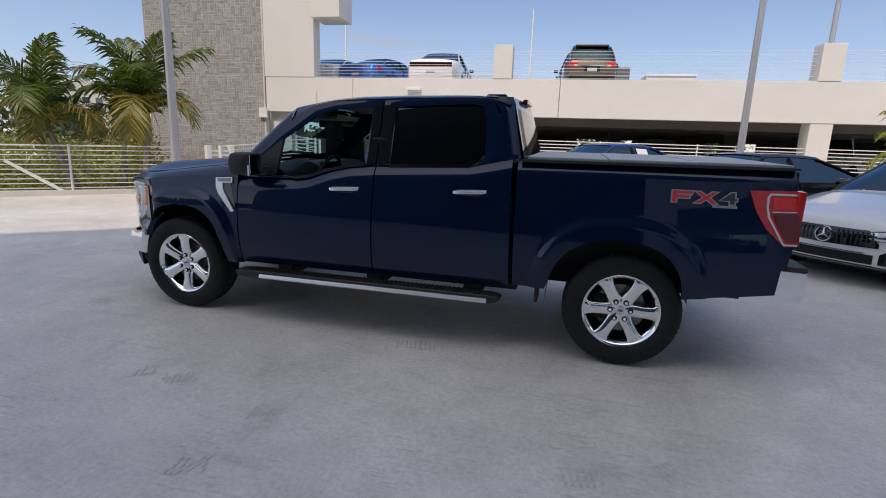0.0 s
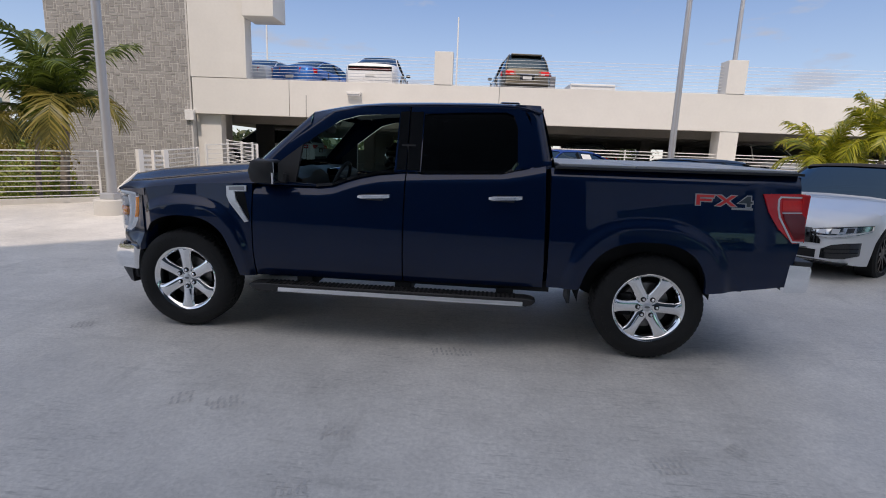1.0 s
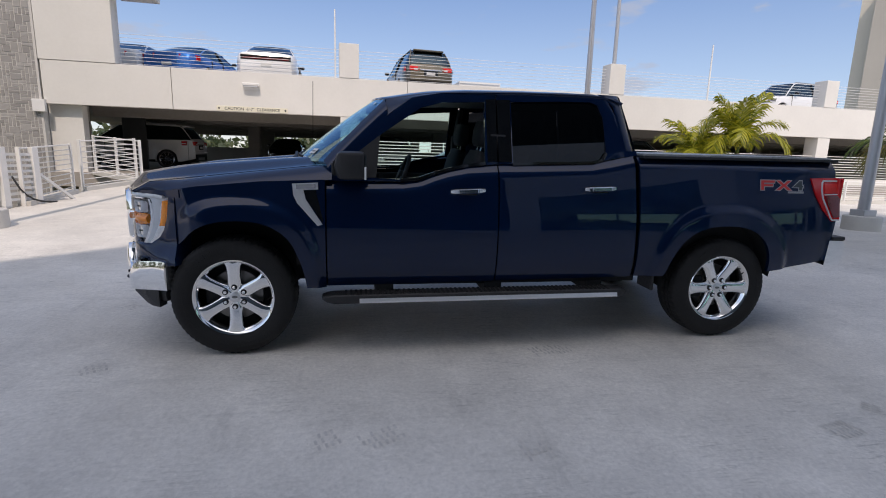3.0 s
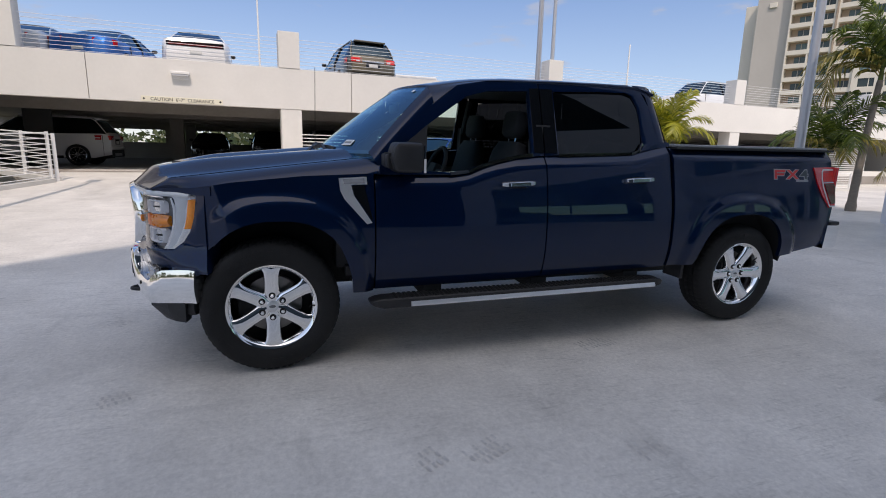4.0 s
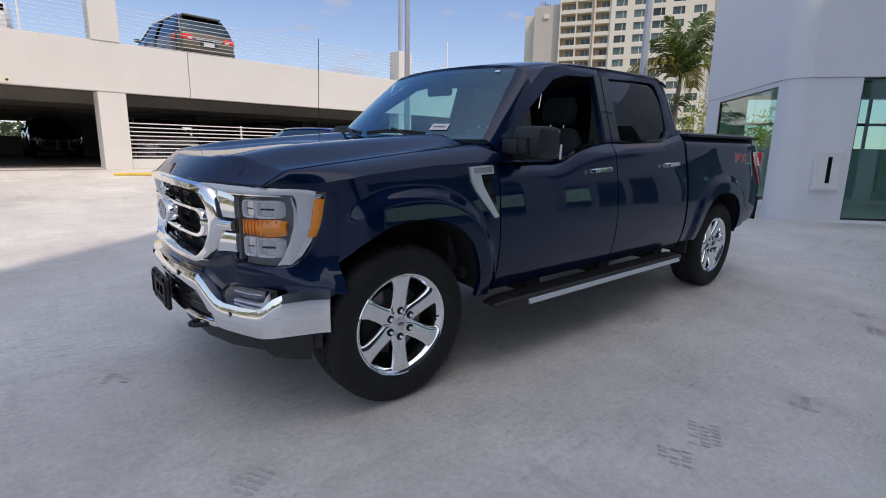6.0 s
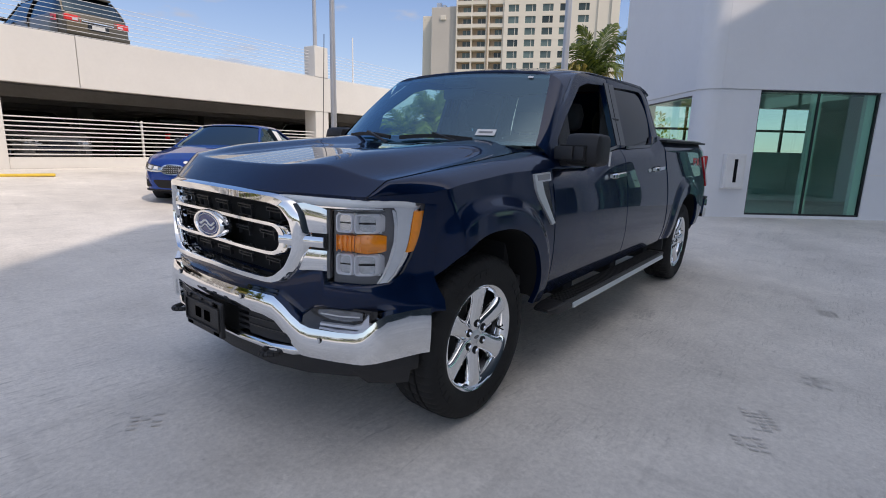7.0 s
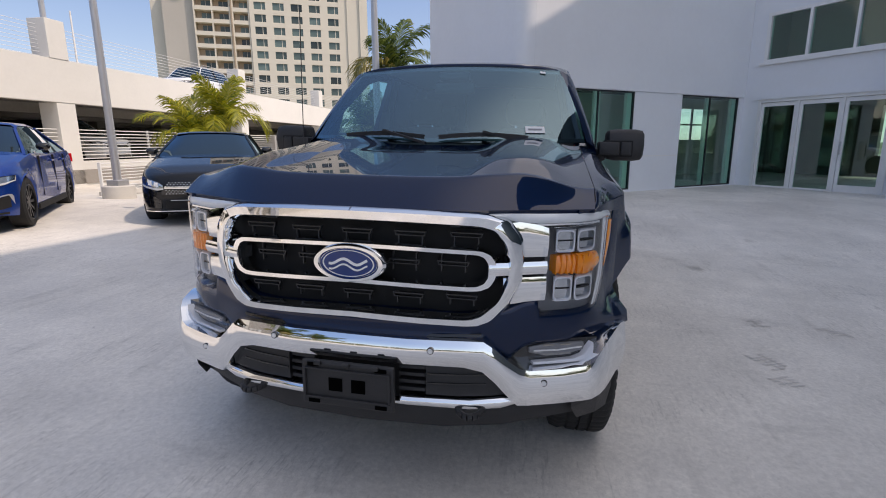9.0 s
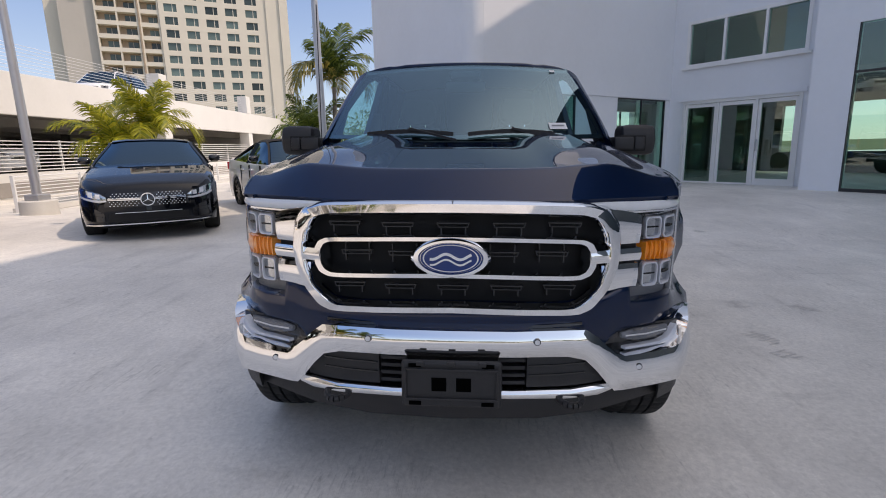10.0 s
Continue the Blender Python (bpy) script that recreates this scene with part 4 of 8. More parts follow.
def build_truck():
    t = thing("pickup_truck", "dark blue crew-cab pickup truck with chrome grille and wheels", "truck", TRUCK)
    ax = lambda v: (lambda z: v)
    for s in (-1, 1):
        # front wing
        fender = panel("front_wing", s, lambda z: lerp(-0.40, -0.345, smoothstep((z - 0.70) / 0.12)), lambda z: 0.615,
                       lambda x: arch_z(x, 0.655 if x < 0 else 0.470), lambda x: along([(-0.5, 1.105), (-0.2, 1.155), (0.2, 1.195), (0.62, 1.215)], x), t, cols=110, rows=40)
        # wing shoulder up to the bonnet
        def shoulder(u, v, s=s):
            x = lerp(-0.626, 0.66, u)
            z0 = along([(-0.6, 1.100), (-0.5, 1.105), (-0.2, 1.155), (0.2, 1.195), (0.62, 1.215), (0.7, 1.22)], x) - 0.002
            y0 = side_y(x, z0)
            y1 = min(0.779, y0)
            z1 = bonnet_z(x, 0.775) - 0.003 if x < 0.58 else bonnet_z(0.58, 0.775) + 0.1 * (x - 0.58)
            k = v
            return (x, s * (lerp(y0, y1, k) + 0.012 * math.sin(math.pi * k)), lerp(z0, z1, 1 - (1 - k) ** 1.6))
        patch("wing_top", shoulder, frange(0, 0.12, 10) + frange(0.15, 1, 28), frange(0, 1, 10), NAVY, fender)
        # doors
        front = panel("front_door", s, lambda z: 0.625, lambda z: 1.812, lambda x: 0.478 + 0.018 * (x - 0.6), lambda x: along(BELT, x), t, cols=48, rows=26, roll=0.044, turn=0.085)
        rear = panel("rear_door", s, lambda z: 1.822, lambda z: lerp(2.895, 2.865, (z - 0.5) / 0.9), lambda x: 0.4996 + 0.018 * (x - 1.8), lambda x: along(BELT, x), t, cols=44, rows=26, roll=0.044, turn=0.085)
        ring_panel("window_frame", s, FRONT_OUT, FRONT_DLO, front)
        ring_panel("window_frame", s, REAR_OUT, REAR_DLO, rear)
        for p0, p1, door in ((FRONT_DLO, 6, front), (REAR_DLO, 5, rear)):
            bm = bmesh.new()
            strip = [p for p in p0[p1:]]
            strip_path(bm, [(x, s * (gh_y(z) + 0.004), z - 0.008) for x, z in strip], 0.010, 0.022)
            part("belt_trim", bm, GLOSS, door)
        pane_of("rear_side_glass", s, REAR_DLO, rear, TINT)
        # gloss pillar cover between the doors
        for a, b, door in ((1.742, 1.813, front), (1.824, 1.922, rear)):
            bm = bmesh.new()
            q = [(a, 1.36), (b, 1.36), (b, 1.80), (a, 1.795)]
            loft(bm, [[Vector((x, s * (gh_y(z) - 0.01), z)) for x, z in q], [Vector((x, s * (gh_y(z) + 0.007), z)) for x, z in q]])
            part("pillar_cover", bm, GLOSS, door)
        # mirror sail
        bm = bmesh.new()
        q = [(0.775, 1.235), (0.80, 1.375), (0.985, 1.520), (0.955, 1.232)]
        loft(bm, [[Vector((x, s * (gh_y(z) - 0.03), z)) for x, z in q], [Vector((x, s * (gh_y(z) + 0.004), z)) for x, z in q]])
        part("mirror_sail", bm, PLASTIC, front)
        # A pillar
        def pillar(u, v, s=s):
            k = u
            w = (lerp(0.600, 1.02, k), lerp(0.815, 0.645, k ** 1.1), lerp(1.335, 1.768, k ** 0.96))
            d = (lerp(0.660, 1.04, k), 0, lerp(1.235, 1.660, k ** 0.88))
            dy = gh_y(d[2]) - 0.002
            return (lerp(w[0], d[0], v), s * (lerp(w[1], dy, v) + 0.018 * math.sin(math.pi * v)), lerp(w[2], d[2], v) + 0.012 * math.sin(math.pi * v))
        patch("a_pillar", pillar, frange(0, 1, 16), frange(0, 1, 6), NAVY, t)
        # roof rail and C pillar
        def c_pillar(u, v, s=s):
            z = lerp(1.405, 1.872, u)
            x0 = lerp(2.800, 2.715, max(0, (z - 1.45) / 0.42)) - (0.10 * max(0, (z - 1.80) / 0.07) if z > 1.80 else 0)
            x1 = lerp(2.925, 2.815, (z - 1.40) / 0.47)
            y = gh_y(z) * (1 - 0.085 * v ** 3)
            return (lerp(x0, x1, v), s * y, z)
        patch("c_pillar", c_pillar, frange(0, 1, 16), frange(0, 1, 8), NAVY, t)
        def shoulder2(u, v, s=s):
            x = lerp(2.80, 2.90, u)
            z = lerp(along(BELT, x) + 0.002, 1.462, v)
            return (x, s * lerp(side_y(x, along(BELT, x)) - 0.040, gh_y(1.462), v), z)
        patch("quarter_shoulder", shoulder2, frange(0, 1, 4), frange(0, 1, 5), NAVY, t)
        # handles
        for x0, z0, door in ((1.465, 1.130, front), (2.455, 1.160, rear)):
            bm = bmesh.new()
            y = s * side_y(x0, z0)
            rings = []
            for k in range(9):
                u = k / 8
                d = 0.036 if 0.1 < u < 0.9 else 0.016
                h = 0.019 if 0.05 < u < 0.95 else 0.014
                c = Vector((x0 + 0.245 * u, y + s * d, z0 + 0.02 + 0.012 * u))
                rings.append([c + Vector((0, s * 0.011, h * 0.6)), c + Vector((0, s * 0.011, -h * 0.6)), c + Vector((0, 0, -h)), c + Vector((0, -s * 0.014, -h * 0.8)), c + Vector((0, -s * 0.014, h * 0.8)), c + Vector((0, 0, h))])
            loft(bm, rings)
            part("door_handle", bm, CHROME, door, "chrome pull handle", smooth=50)
            bm = bmesh.new()
            box(bm, x0 + 0.06, x0 + 0.19, min(y + s * 0.002, y + s * 0.005), max(y + s * 0.002, y + s * 0.005), z0 - 0.004, z0 + 0.045)
            part("handle_cup", bm, GLOSS, door)
        # wing vent with its chrome boomerang
        y = s * (side_y(0.5, 1.1) + 0.002)
        def vent(pts, name, material, d0, d1, s=s, parent=fender):
            bm = bmesh.new()
            loft(bm, [[Vector((x, s * (side_y(x, z) + d0), z)) for x, z in pts], [Vector((x, s * (side_y(x, z) + d1), z)) for x, z in pts]])
            return part(name, bm, material, parent)
        vent([(0.405, 1.185), (0.570, 1.195), (0.572, 1.150), (0.476, 1.146), (0.490, 1.085), (0.598, 0.920), (0.566, 0.912), (0.436, 1.06), (0.412, 1.11)], "wing_vent_chrome", SATIN, -0.01, 0.014)
        vent([(0.480, 1.142), (0.555, 1.146), (0.602, 0.945), (0.598, 0.935), (0.494, 1.09)], "wing_vent_mesh", GLOSS, -0.01, 0.004)
        vent([(0.430, 1.180), (0.555, 1.187), (0.556, 1.158), (0.432, 1.153)], "wing_badge", DECALGREY, 0.012, 0.017)
        # bed side
        bed = panel("bed_side", s, lambda z: 2.915 - 0.02 * (z - 0.9), lambda z: along([(0.5, 4.60), (0.62, 4.62), (0.95, 4.675), (1.44, 4.655)], z),
                    lambda x: arch_z(x, along([(2.9, 0.522), (3.2, 0.525), (4.05, 0.545), (4.65, 0.63)], x)), lambda x: 1.418 + 0.006 * (x - 2.9), t, cols=130, rows=44, roll=0.055, turn=0.085)
        bm = bmesh.new()
        yy = s * 0.850
        strip_path(bm, [(2.93, yy, 1.423), (3.6, yy, 1.427), (4.3, yy, 1.432), (4.66, yy - s * 0.03, 1.434)], 0.072, 0.018)
        part("bed_rail_cap", bm, PLASTIC, bed)
        # arch liners and lips
        for (c, w, h), owner in ((ARCHES[0], fender), (ARCHES[1], bed)):
            bm = bmesh.new()
            rings = []
            for k in range(25):
                a = math.pi * (k / 24)
                cx, cz = math.cos(a), math.sin(a)
                px = c - w * math.copysign(abs(cx) ** 0.8, cx)
                pz = max(0.50 if px > c else 0.42, AXLE - 0.02 + h * abs(cz) ** 0.8)
                yo = min(side_y(px, max(pz, 0.5)) - 0.012, 1.0) - (0.05 if px < -0.3 else 0)
                rings.append([Vector((px, s * yo, pz)), Vector((px, s * (yo - 0.05), pz + 0.012)), Vector((px, s * 0.52, pz + 0.03))])
            loft(bm, rings, closed=False)
            part("wheel_arch_liner", bm, UNDER, owner, smooth=50)
        # running board
        bm = bmesh.new()
        ends = ((0.585, -0.002, 0.014, 0.030), (0.62, -0.020, 0.027, 0.008), (0.67, -0.030, 0.034, 0.0), (2.77, -0.030, 0.034, 0.0), (2.815, -0.020, 0.027, 0.008), (2.845, -0.002, 0.014, 0.030))
        loft(bm, [[Vector((x, a, b)) for a, b in ((-0.13 + d, lo + 0.010), (-0.12 + d, lo), (-0.008, lo), (0.0, lo + 0.010), (0.0, hi - 0.008), (-0.008, hi), (-0.12 + d, hi), (-0.13 + d, hi - 0.008))] for x, lo, hi, d in ends])
        step = part("running_board", bm, PLASTIC, t, smooth=35)
        step.matrix_basis = Matrix.Translation((0, s * 0.885 if s < 0 else 1.015, 0)) @ Matrix(((1, 0, 0, 0), (0, 1, 0, 0), (0.008, 0, 1, 0.402), (0, 0, 0, 1)))
        yo = -0.133 if s < 0 else 0.003
        bm = bmesh.new()
        loft(bm, [[Vector((x, yo + s * a, b)) for a, b in ((-0.004, -0.026), (0.007, -0.022), (0.008, -0.012), (-0.014, 0.030), (-0.024, 0.030))] for x in (0.84, 2.75)])
        part("step_trim", bm, SATIN, step)
        bm = boxes(*[(0.74 + i * 0.034, 0.756 + i * 0.034, -0.118, -0.012, 0.033, 0.040) for i in range(58)])
        part("step_tread", bm, RUBBER, step)
        for x in (0.95, 1.75, 2.55):
            part("step_bracket", boxes((x, x + 0.13, s * 0.9 if s < 0 else 0.62, s * 0.62 if s < 0 else 0.9, 0.40, 0.49), bevel=0.008), UNDER, t)
        part("sill", boxes((0.60, 2.95, min(s * 0.60, s * 0.89), max(s * 0.60, s * 0.89), 0.474, 0.56)), UNDER, t)
        # corner of the valance under the bumper
        bm = bmesh.new()
        loft(bm, [[Vector((x, s * y, z)) for x, y in ((-0.68, 0.74), (-0.575, 0.845), (-0.475, 0.905), (-0.455, 0.80))] for z in (0.465, 0.42)] + [[Vector((x, s * y, 0.34)) for x, y in ((-0.60, 0.77), (-0.54, 0.845), (-0.478, 0.89), (-0.46, 0.81))]])
        part("valance_corner", bm, PLASTIC, t)
        # mud flap
        part("mud_flap", boxes((3.085, 3.11, min(s * 0.72, s * 0.93), max(s * 0.72, s * 0.93), 0.40, 0.62), bevel=0.008), PLASTIC, t)
        # mirror
        mir = new("door_mirror")
        mir.parent = front
        bm = bmesh.new()
        rings = []
        for u, sc in ((0.0, 0.72), (0.06, 0.92), (0.25, 1.0), (0.75, 1.0), (0.94, 0.92), (1.0, 0.75)):
            yy = s * lerp(0.905, 1.105, u)
            cz = 1.318
            ring = []
            for k in range(20):
                a = 2 * math.pi * k / 20
                ex, ez = math.copysign(abs(math.cos(a)) ** 0.30, math.cos(a)), math.copysign(abs(math.sin(a)) ** 0.30, math.sin(a))
                ring.append(Vector((0.785 + 0.082 * ex * sc + (0.012 if ex > 0 else 0) - 0.02 * (1 - abs(ez)) * (ex < 0), yy, cz + (0.09 if ez > 0 else 0.088) * ez * sc)))
            rings.append(ring)
        loft(bm, rings)
        part("mirror_shell", bm, PLASTIC, mir, smooth=40)
        part("mirror_arm", boxes((0.666, 0.84, min(s * 0.860, s * 0.972), max(s * 0.860, s * 0.972), 1.262, 1.336), bevel=0.010), PLASTIC, mir, smooth=40)
        part("mirror_arm", boxes((0.666, 0.78, min(s * 0.977, s * 1.035), max(s * 0.977, s * 1.035), 1.262, 1.336), bevel=0.008), PLASTIC, mir, smooth=40)
        # black box behind the arm, standing in for the shaded gap round it
        part("mirror_recess", boxes((0.676, 0.78, min(s * 0.89, s * 1.042), max(s * 0.89, s * 1.042), 1.254, 1.344), bevel=0.003), UNDER, mir)
        part("mirror_foot", boxes((0.76, 0.90, min(s * 0.84, s * 0.91), max(s * 0.84, s * 0.91), 1.225, 1.30), bevel=0.018), PLASTIC, mir, smooth=40)
        part("mirror_glass", boxes((0.879, 0.884, min(s * 0.925, s * 1.085), max(s * 0.925, s * 1.085), 1.25, 1.39)), CHROME, mir)
        part("mirror_sticker", boxes((0.872, 0.8845, min(s * 1.100, s * 1.1065), max(s * 1.100, s * 1.1065), 1.235, 1.315)), PAPER, mir)
        # tail lamp
        def tail(pts, name, material, d0, d1, s=s, parent=t):
            bm = bmesh.new()
            loft(bm, [[Vector((x, s * (side_y(x, z) + d0), z)) for x, z in pts], [Vector((x, s * (side_y(x, z) + d1), z)) for x, z in pts]])
            return part(name, bm, material, parent, smooth=30)
        lampT = tail([(4.385, 1.295), (4.52, 1.300), (4.685, 1.302), (4.695, 1.12), (4.700, 0.965), (4.615, 0.955), (4.50, 1.06), (4.43, 1.17)], "tail_lamp", REDLENS, -0.03, 0.012)
        tail([(4.695, 1.283), (4.505, 1.283), (4.488, 1.262), (4.487, 1.20), (4.500, 1.135), (4.598, 0.972), (4.610, 0.962), (4.69, 0.962), (4.69, 0.972), (4.614, 0.973), (4.606, 0.980), (4.512, 1.139), (4.499, 1.20), (4.500, 1.258), (4.510, 1.272), (4.695, 1.272)], "light_guide", WHITELENS, 0.010, 0.016, parent=lampT)
        tail([(4.522, 1.172), (4.694, 1.176), (4.694, 1.169), (4.524, 1.165)], "lens_divider", WHITELENS, 0.010, 0.0165, parent=lampT)
        tail([(4.530, 1.160), (4.693, 1.164), (4.697, 0.990), (4.625, 0.985), (4.545, 1.115)], "lower_lens", DARKRED, 0.010, 0.016, parent=lampT)
        tail([(4.522, 1.255), (4.693, 1.257), (4.693, 1.186), (4.524, 1.182)], "brake_lens", BRIGHTRED, 0.010, 0.0155, parent=lampT)
        part("rear_lens", boxes((4.66, 4.705, min(s * 0.80, s * 0.905), max(s * 0.80, s * 0.905), 0.965, 1.30), bevel=0.008), REDLENS, lampT)
        # bed decal, as plain slanted bars
        k = -1 if s > 0 else 1
        for pts, m in (([(0.0, 0.0), (0.0, 0.092), (0.135, 0.092), (0.128, 0.066), (0.032, 0.066), (0.032, 0.058), (0.118, 0.058), (0.112, 0.034), (0.032, 0.034), (0.032, 0.0)], DECALRED),
                       ([(0.135, 0.0), (0.195, 0.046), (0.140, 0.092), (0.180, 0.092), (0.215, 0.062), (0.250, 0.092), (0.290, 0.092), (0.238, 0.046), (0.292, 0.0), (0.250, 0.0), (0.216, 0.030), (0.178, 0.0)], DECALRED),
                       ([(0.295, 0.028), (0.365, 0.092), (0.392, 0.092), (0.392, 0.05), (0.405, 0.05), (0.405, 0.028), (0.392, 0.028), (0.392, 0.0), (0.358, 0.0), (0.358, 0.028)], DECALGREY),
                       ([(0.262, -0.020), (0.402, -0.020), (0.402, -0.013), (0.262, -0.013)], DECALGREY)):
            x0 = 3.93 if k > 0 else 4.335
            wide, slim_ = swell(pts, 0.0055), swell(pts, -0.003)
            tail([(x0 + k * a * 0.96, 1.198 + b * 0.84) for a, b in wide], "bed_decal", DECALGREY, 0.0006, 0.0016, parent=bed)
            tail([(x0 + k * a * 0.96, 1.198 + b * 0.84) for a, b in slim_], "bed_decal", m if m is DECALRED else DECALDARK, 0.0014, 0.0026, parent=bed)
        # wheels
        for x, nm in ((0.0, "front_wheel"), (3.694, "rear_wheel")):
            build_wheel(t, x, s, nm, 0.0 if nm == "front_wheel" else math.pi / 6)
        # inner side behind the gaps
        part("inner_side", boxes((0.62, 2.88, min(s * 0.80, s * 0.885), max(s * 0.80, s * 0.885), 0.50, 1.17)), CABIN, t)
        part("inner_bed_side", boxes((2.90, 4.62, min(s * 0.70, s * 0.80), max(s * 0.70, s * 0.80), 0.62, 1.40)), UNDER, t)

    # roof
    def roof(u, v):
        k = abs(lerp(-1, 1, v))
        x = lerp(0.945 + 0.075 * k ** 2, 2.82, u)
        y = lerp(-1, 1, v) * lerp(0.645, 0.692, smoothstep((x - 1.0) / 0.6))
        zc = along([(0.92, 1.796), (1.1, 1.832), (1.22, 1.853), (1.35, 1.872), (1.6, 1.892), (2.0, 1.905), (2.4, 1.910), (2.65, 1.906), (2.76, 1.893), (2.83, 1.865)], x)
        return (x, y, zc - (0.030 * k ** 2 + 0.022 * k ** 8) - 0.006 * math.exp(-((abs(y) - 0.45) / 0.03) ** 2))
    patch("roof", roof, frange(0, 1, 30), frange(0, 1, 36), NAVY, t, thick=0.02)
    def rail(u, v, s):
        x = lerp(1.03, 2.80, u)
        zo = along([(1.03, 1.652), (1.12, 1.722), (1.2, 1.779), (1.42, 1.826), (1.82, 1.844), (2.30, 1.866), (2.58, 1.870), (2.68, 1.848), (2.8, 1.80)], x)
        p = roof((x - 1.02) / (2.82 - 1.02), 1.0 if s > 0 else 0.0)
        return (lerp(p[0], x, v), s * lerp(abs(p[1]), gh_y(zo) - 0.001, v) + s * 0.008 * math.sin(math.pi * v), lerp(p[2], zo, v))
    for s in (-1, 1):
        patch("roof_rail", lambda u, v, s=s: rail(u, v, s), frange(0, 1, 26), frange(0, 1, 5), NAVY, t)
    # windscreen
    def screen(u, v):
        y = lerp(-1, 1, v)
        x0, x1 = 0.330 + 0.275 * y * y, 0.950 + 0.075 * y * y
        z0, z1 = 1.318 + 0.012 * y * y, 1.794 - 0.026 * y * y
        return (lerp(x0, x1, u), y * lerp(0.818, 0.648, u), lerp(z0, z1, u) + 0.016 * math.sin(math.pi * u))
    ws = patch("windscreen", screen, frange(0, 1, 12), frange(0, 1, 24), SCREEN, t)
    ws.visible_shadow = False
    def band(u, v):
        p = Vector(screen(lerp(0.93, 1.0, u), v))
        return p + Vector((0.004, 0, -0.004))
    patch("windscreen_band", band, frange(0, 1, 2), frange(0, 1, 20), GLOSS, ws)
    def band2(u, v):
        return Vector(screen(lerp(0.0, 0.05, u), v)) + Vector((0.004, 0, -0.004))
    patch("windscreen_frit", band2, frange(0, 1, 2), frange(0, 1, 20), GLOSS, ws)
    for nm, uu, vv, m in (("window_label", (0.095, 0.165), (0.135, 0.200), PAPER), ("window_sticker", (0.90, 0.935), (0.075, 0.10), PAPER)):
        patch(nm, lambda u, v: Vector(screen(lerp(*uu, u), lerp(*vv, v))) + Vector((-0.004, 0, 0.004)), frange(0, 1, 1), frange(0, 1, 2), m, ws)
    patch("label_print", lambda u, v: Vector(screen(lerp(0.122, 0.138, u), lerp(0.144, 0.191, v))) + Vector((-0.006, 0, 0.006)), frange(0, 1, 1), frange(0, 1, 2), GREYBAR, ws)
    part("camera_pod", boxes((0.90, 1.02, -0.10, 0.10, 1.70, 1.75), bevel=0.015), CABIN, t)
    part("inside_mirror", boxes((0.93, 0.96, -0.13, 0.13, 1.62, 1.69), bevel=0.018), CABIN, t, smooth=40)
    # rear of the cab
    def back(u, v):
        y = lerp(-1, 1, v)
        z = lerp(1.40, 1.866, u)
        return (lerp(2.945, 2.822, (z - 1.40) / 0.466) + 0.015 * (1 - y * y), y * gh_y(z) * 0.917, z)
    patch("cab_back", back, frange(0, 1, 10), frange(0, 1, 20), NAVY, t)
    rg = patch("rear_glass", lambda u, v: Vector(back(lerp(0.12, 0.86, u), lerp(0.10, 0.90, v))) + Vector((0.012, 0, 0)), frange(0, 1, 6), frange(0, 1, 12), REARTINT, t)
    rg.visible_shadow = False
    for y in (-0.24, 0.24):
        bm = bmesh.new()
        bar(bm, (2.93, y, 1.46), (2.845, y, 1.79), 0.012, 6)
        part("slider_bar", bm, GLOSS, t)
    part("high_brake_lamp", boxes((2.835, 2.875, -0.20, 0.20, 1.845, 1.885), bevel=0.01), DARKRED, t)
    part("roof_aerial", boxes((2.50, 2.68, -0.05, 0.05, 1.90, 1.940), bevel=0.02), GLOSS, t, smooth=40)

    # bonnet
    def bonnet(u, v):
        y = lerp(-0.775, 0.775, v)
        xf = nose_x(y * 1.05, 0.040)
        xb = 0.345 + 0.265 * (y / 0.80) ** 2
        x = lerp(xf, xb, u)
        z = bonnet_z(x, y, u)
        return (x, y, z)
    hood = patch("bonnet", bonnet, [0, 0.006, 0.014, 0.025, 0.04, 0.06, 0.08, 0.087, 0.093, 0.10] + frange(0.13, 1, 30), frange(0, 1, 60), NAVY, t, smooth=50)
    def lip(u, v):
        p = bonnet(0, v)
        return (p[0] + (0.0 if u == 0 else 0.05 if u == 2 else 0.012), p[1], p[2] if u == 0 else 1.098)
    patch("bonnet_lip", lip, [0, 1, 2], frange(0, 1, 60), NAVY, hood)
    # cowl and wipers
    patch("cowl", lambda u, v: (lerp(0.30, 0.42, u) + 0.29 * (lerp(-0.8, 0.8, v) / 0.80) ** 2, lerp(-0.83, 0.83, v), 1.288 + 0.022 * u), frange(0, 1, 2), frange(0, 1, 20), PLASTIC, t)
    for y0, y1 in ((-0.50, -0.03), (0.05, 0.54)):
        bm = bmesh.new()
        pts = []
        for k in range(9):
            v = (lerp(y0, y1, k / 8) / 0.818 + 1) / 2
            pts.append(Vector(screen(0.028 + 0.03 * math.sin(math.pi * k / 8), v)) + Vector((-0.015, 0, 0.012)))
        strip_path(bm, pts, 0.012, 0.022)
        a = Vector((pts[0].x - 0.05, y0 - 0.02, 1.312))
        strip_path(bm, [a, pts[4] + Vector((-0.012, 0, 0.016))], 0.018, 0.012)
        part("wiper", bm, PLASTIC, t)
    bm = bmesh.new()
    bar(bm, (0.40, 0.79, 1.24), (0.40, 0.79, 1.275), 0.013, 10)
    bar(bm, (0.40, 0.79, 1.275), (0.415, 0.79, 2.02), 0.0028, 6)
    part("aerial_mast", bm, PLASTIC, t)

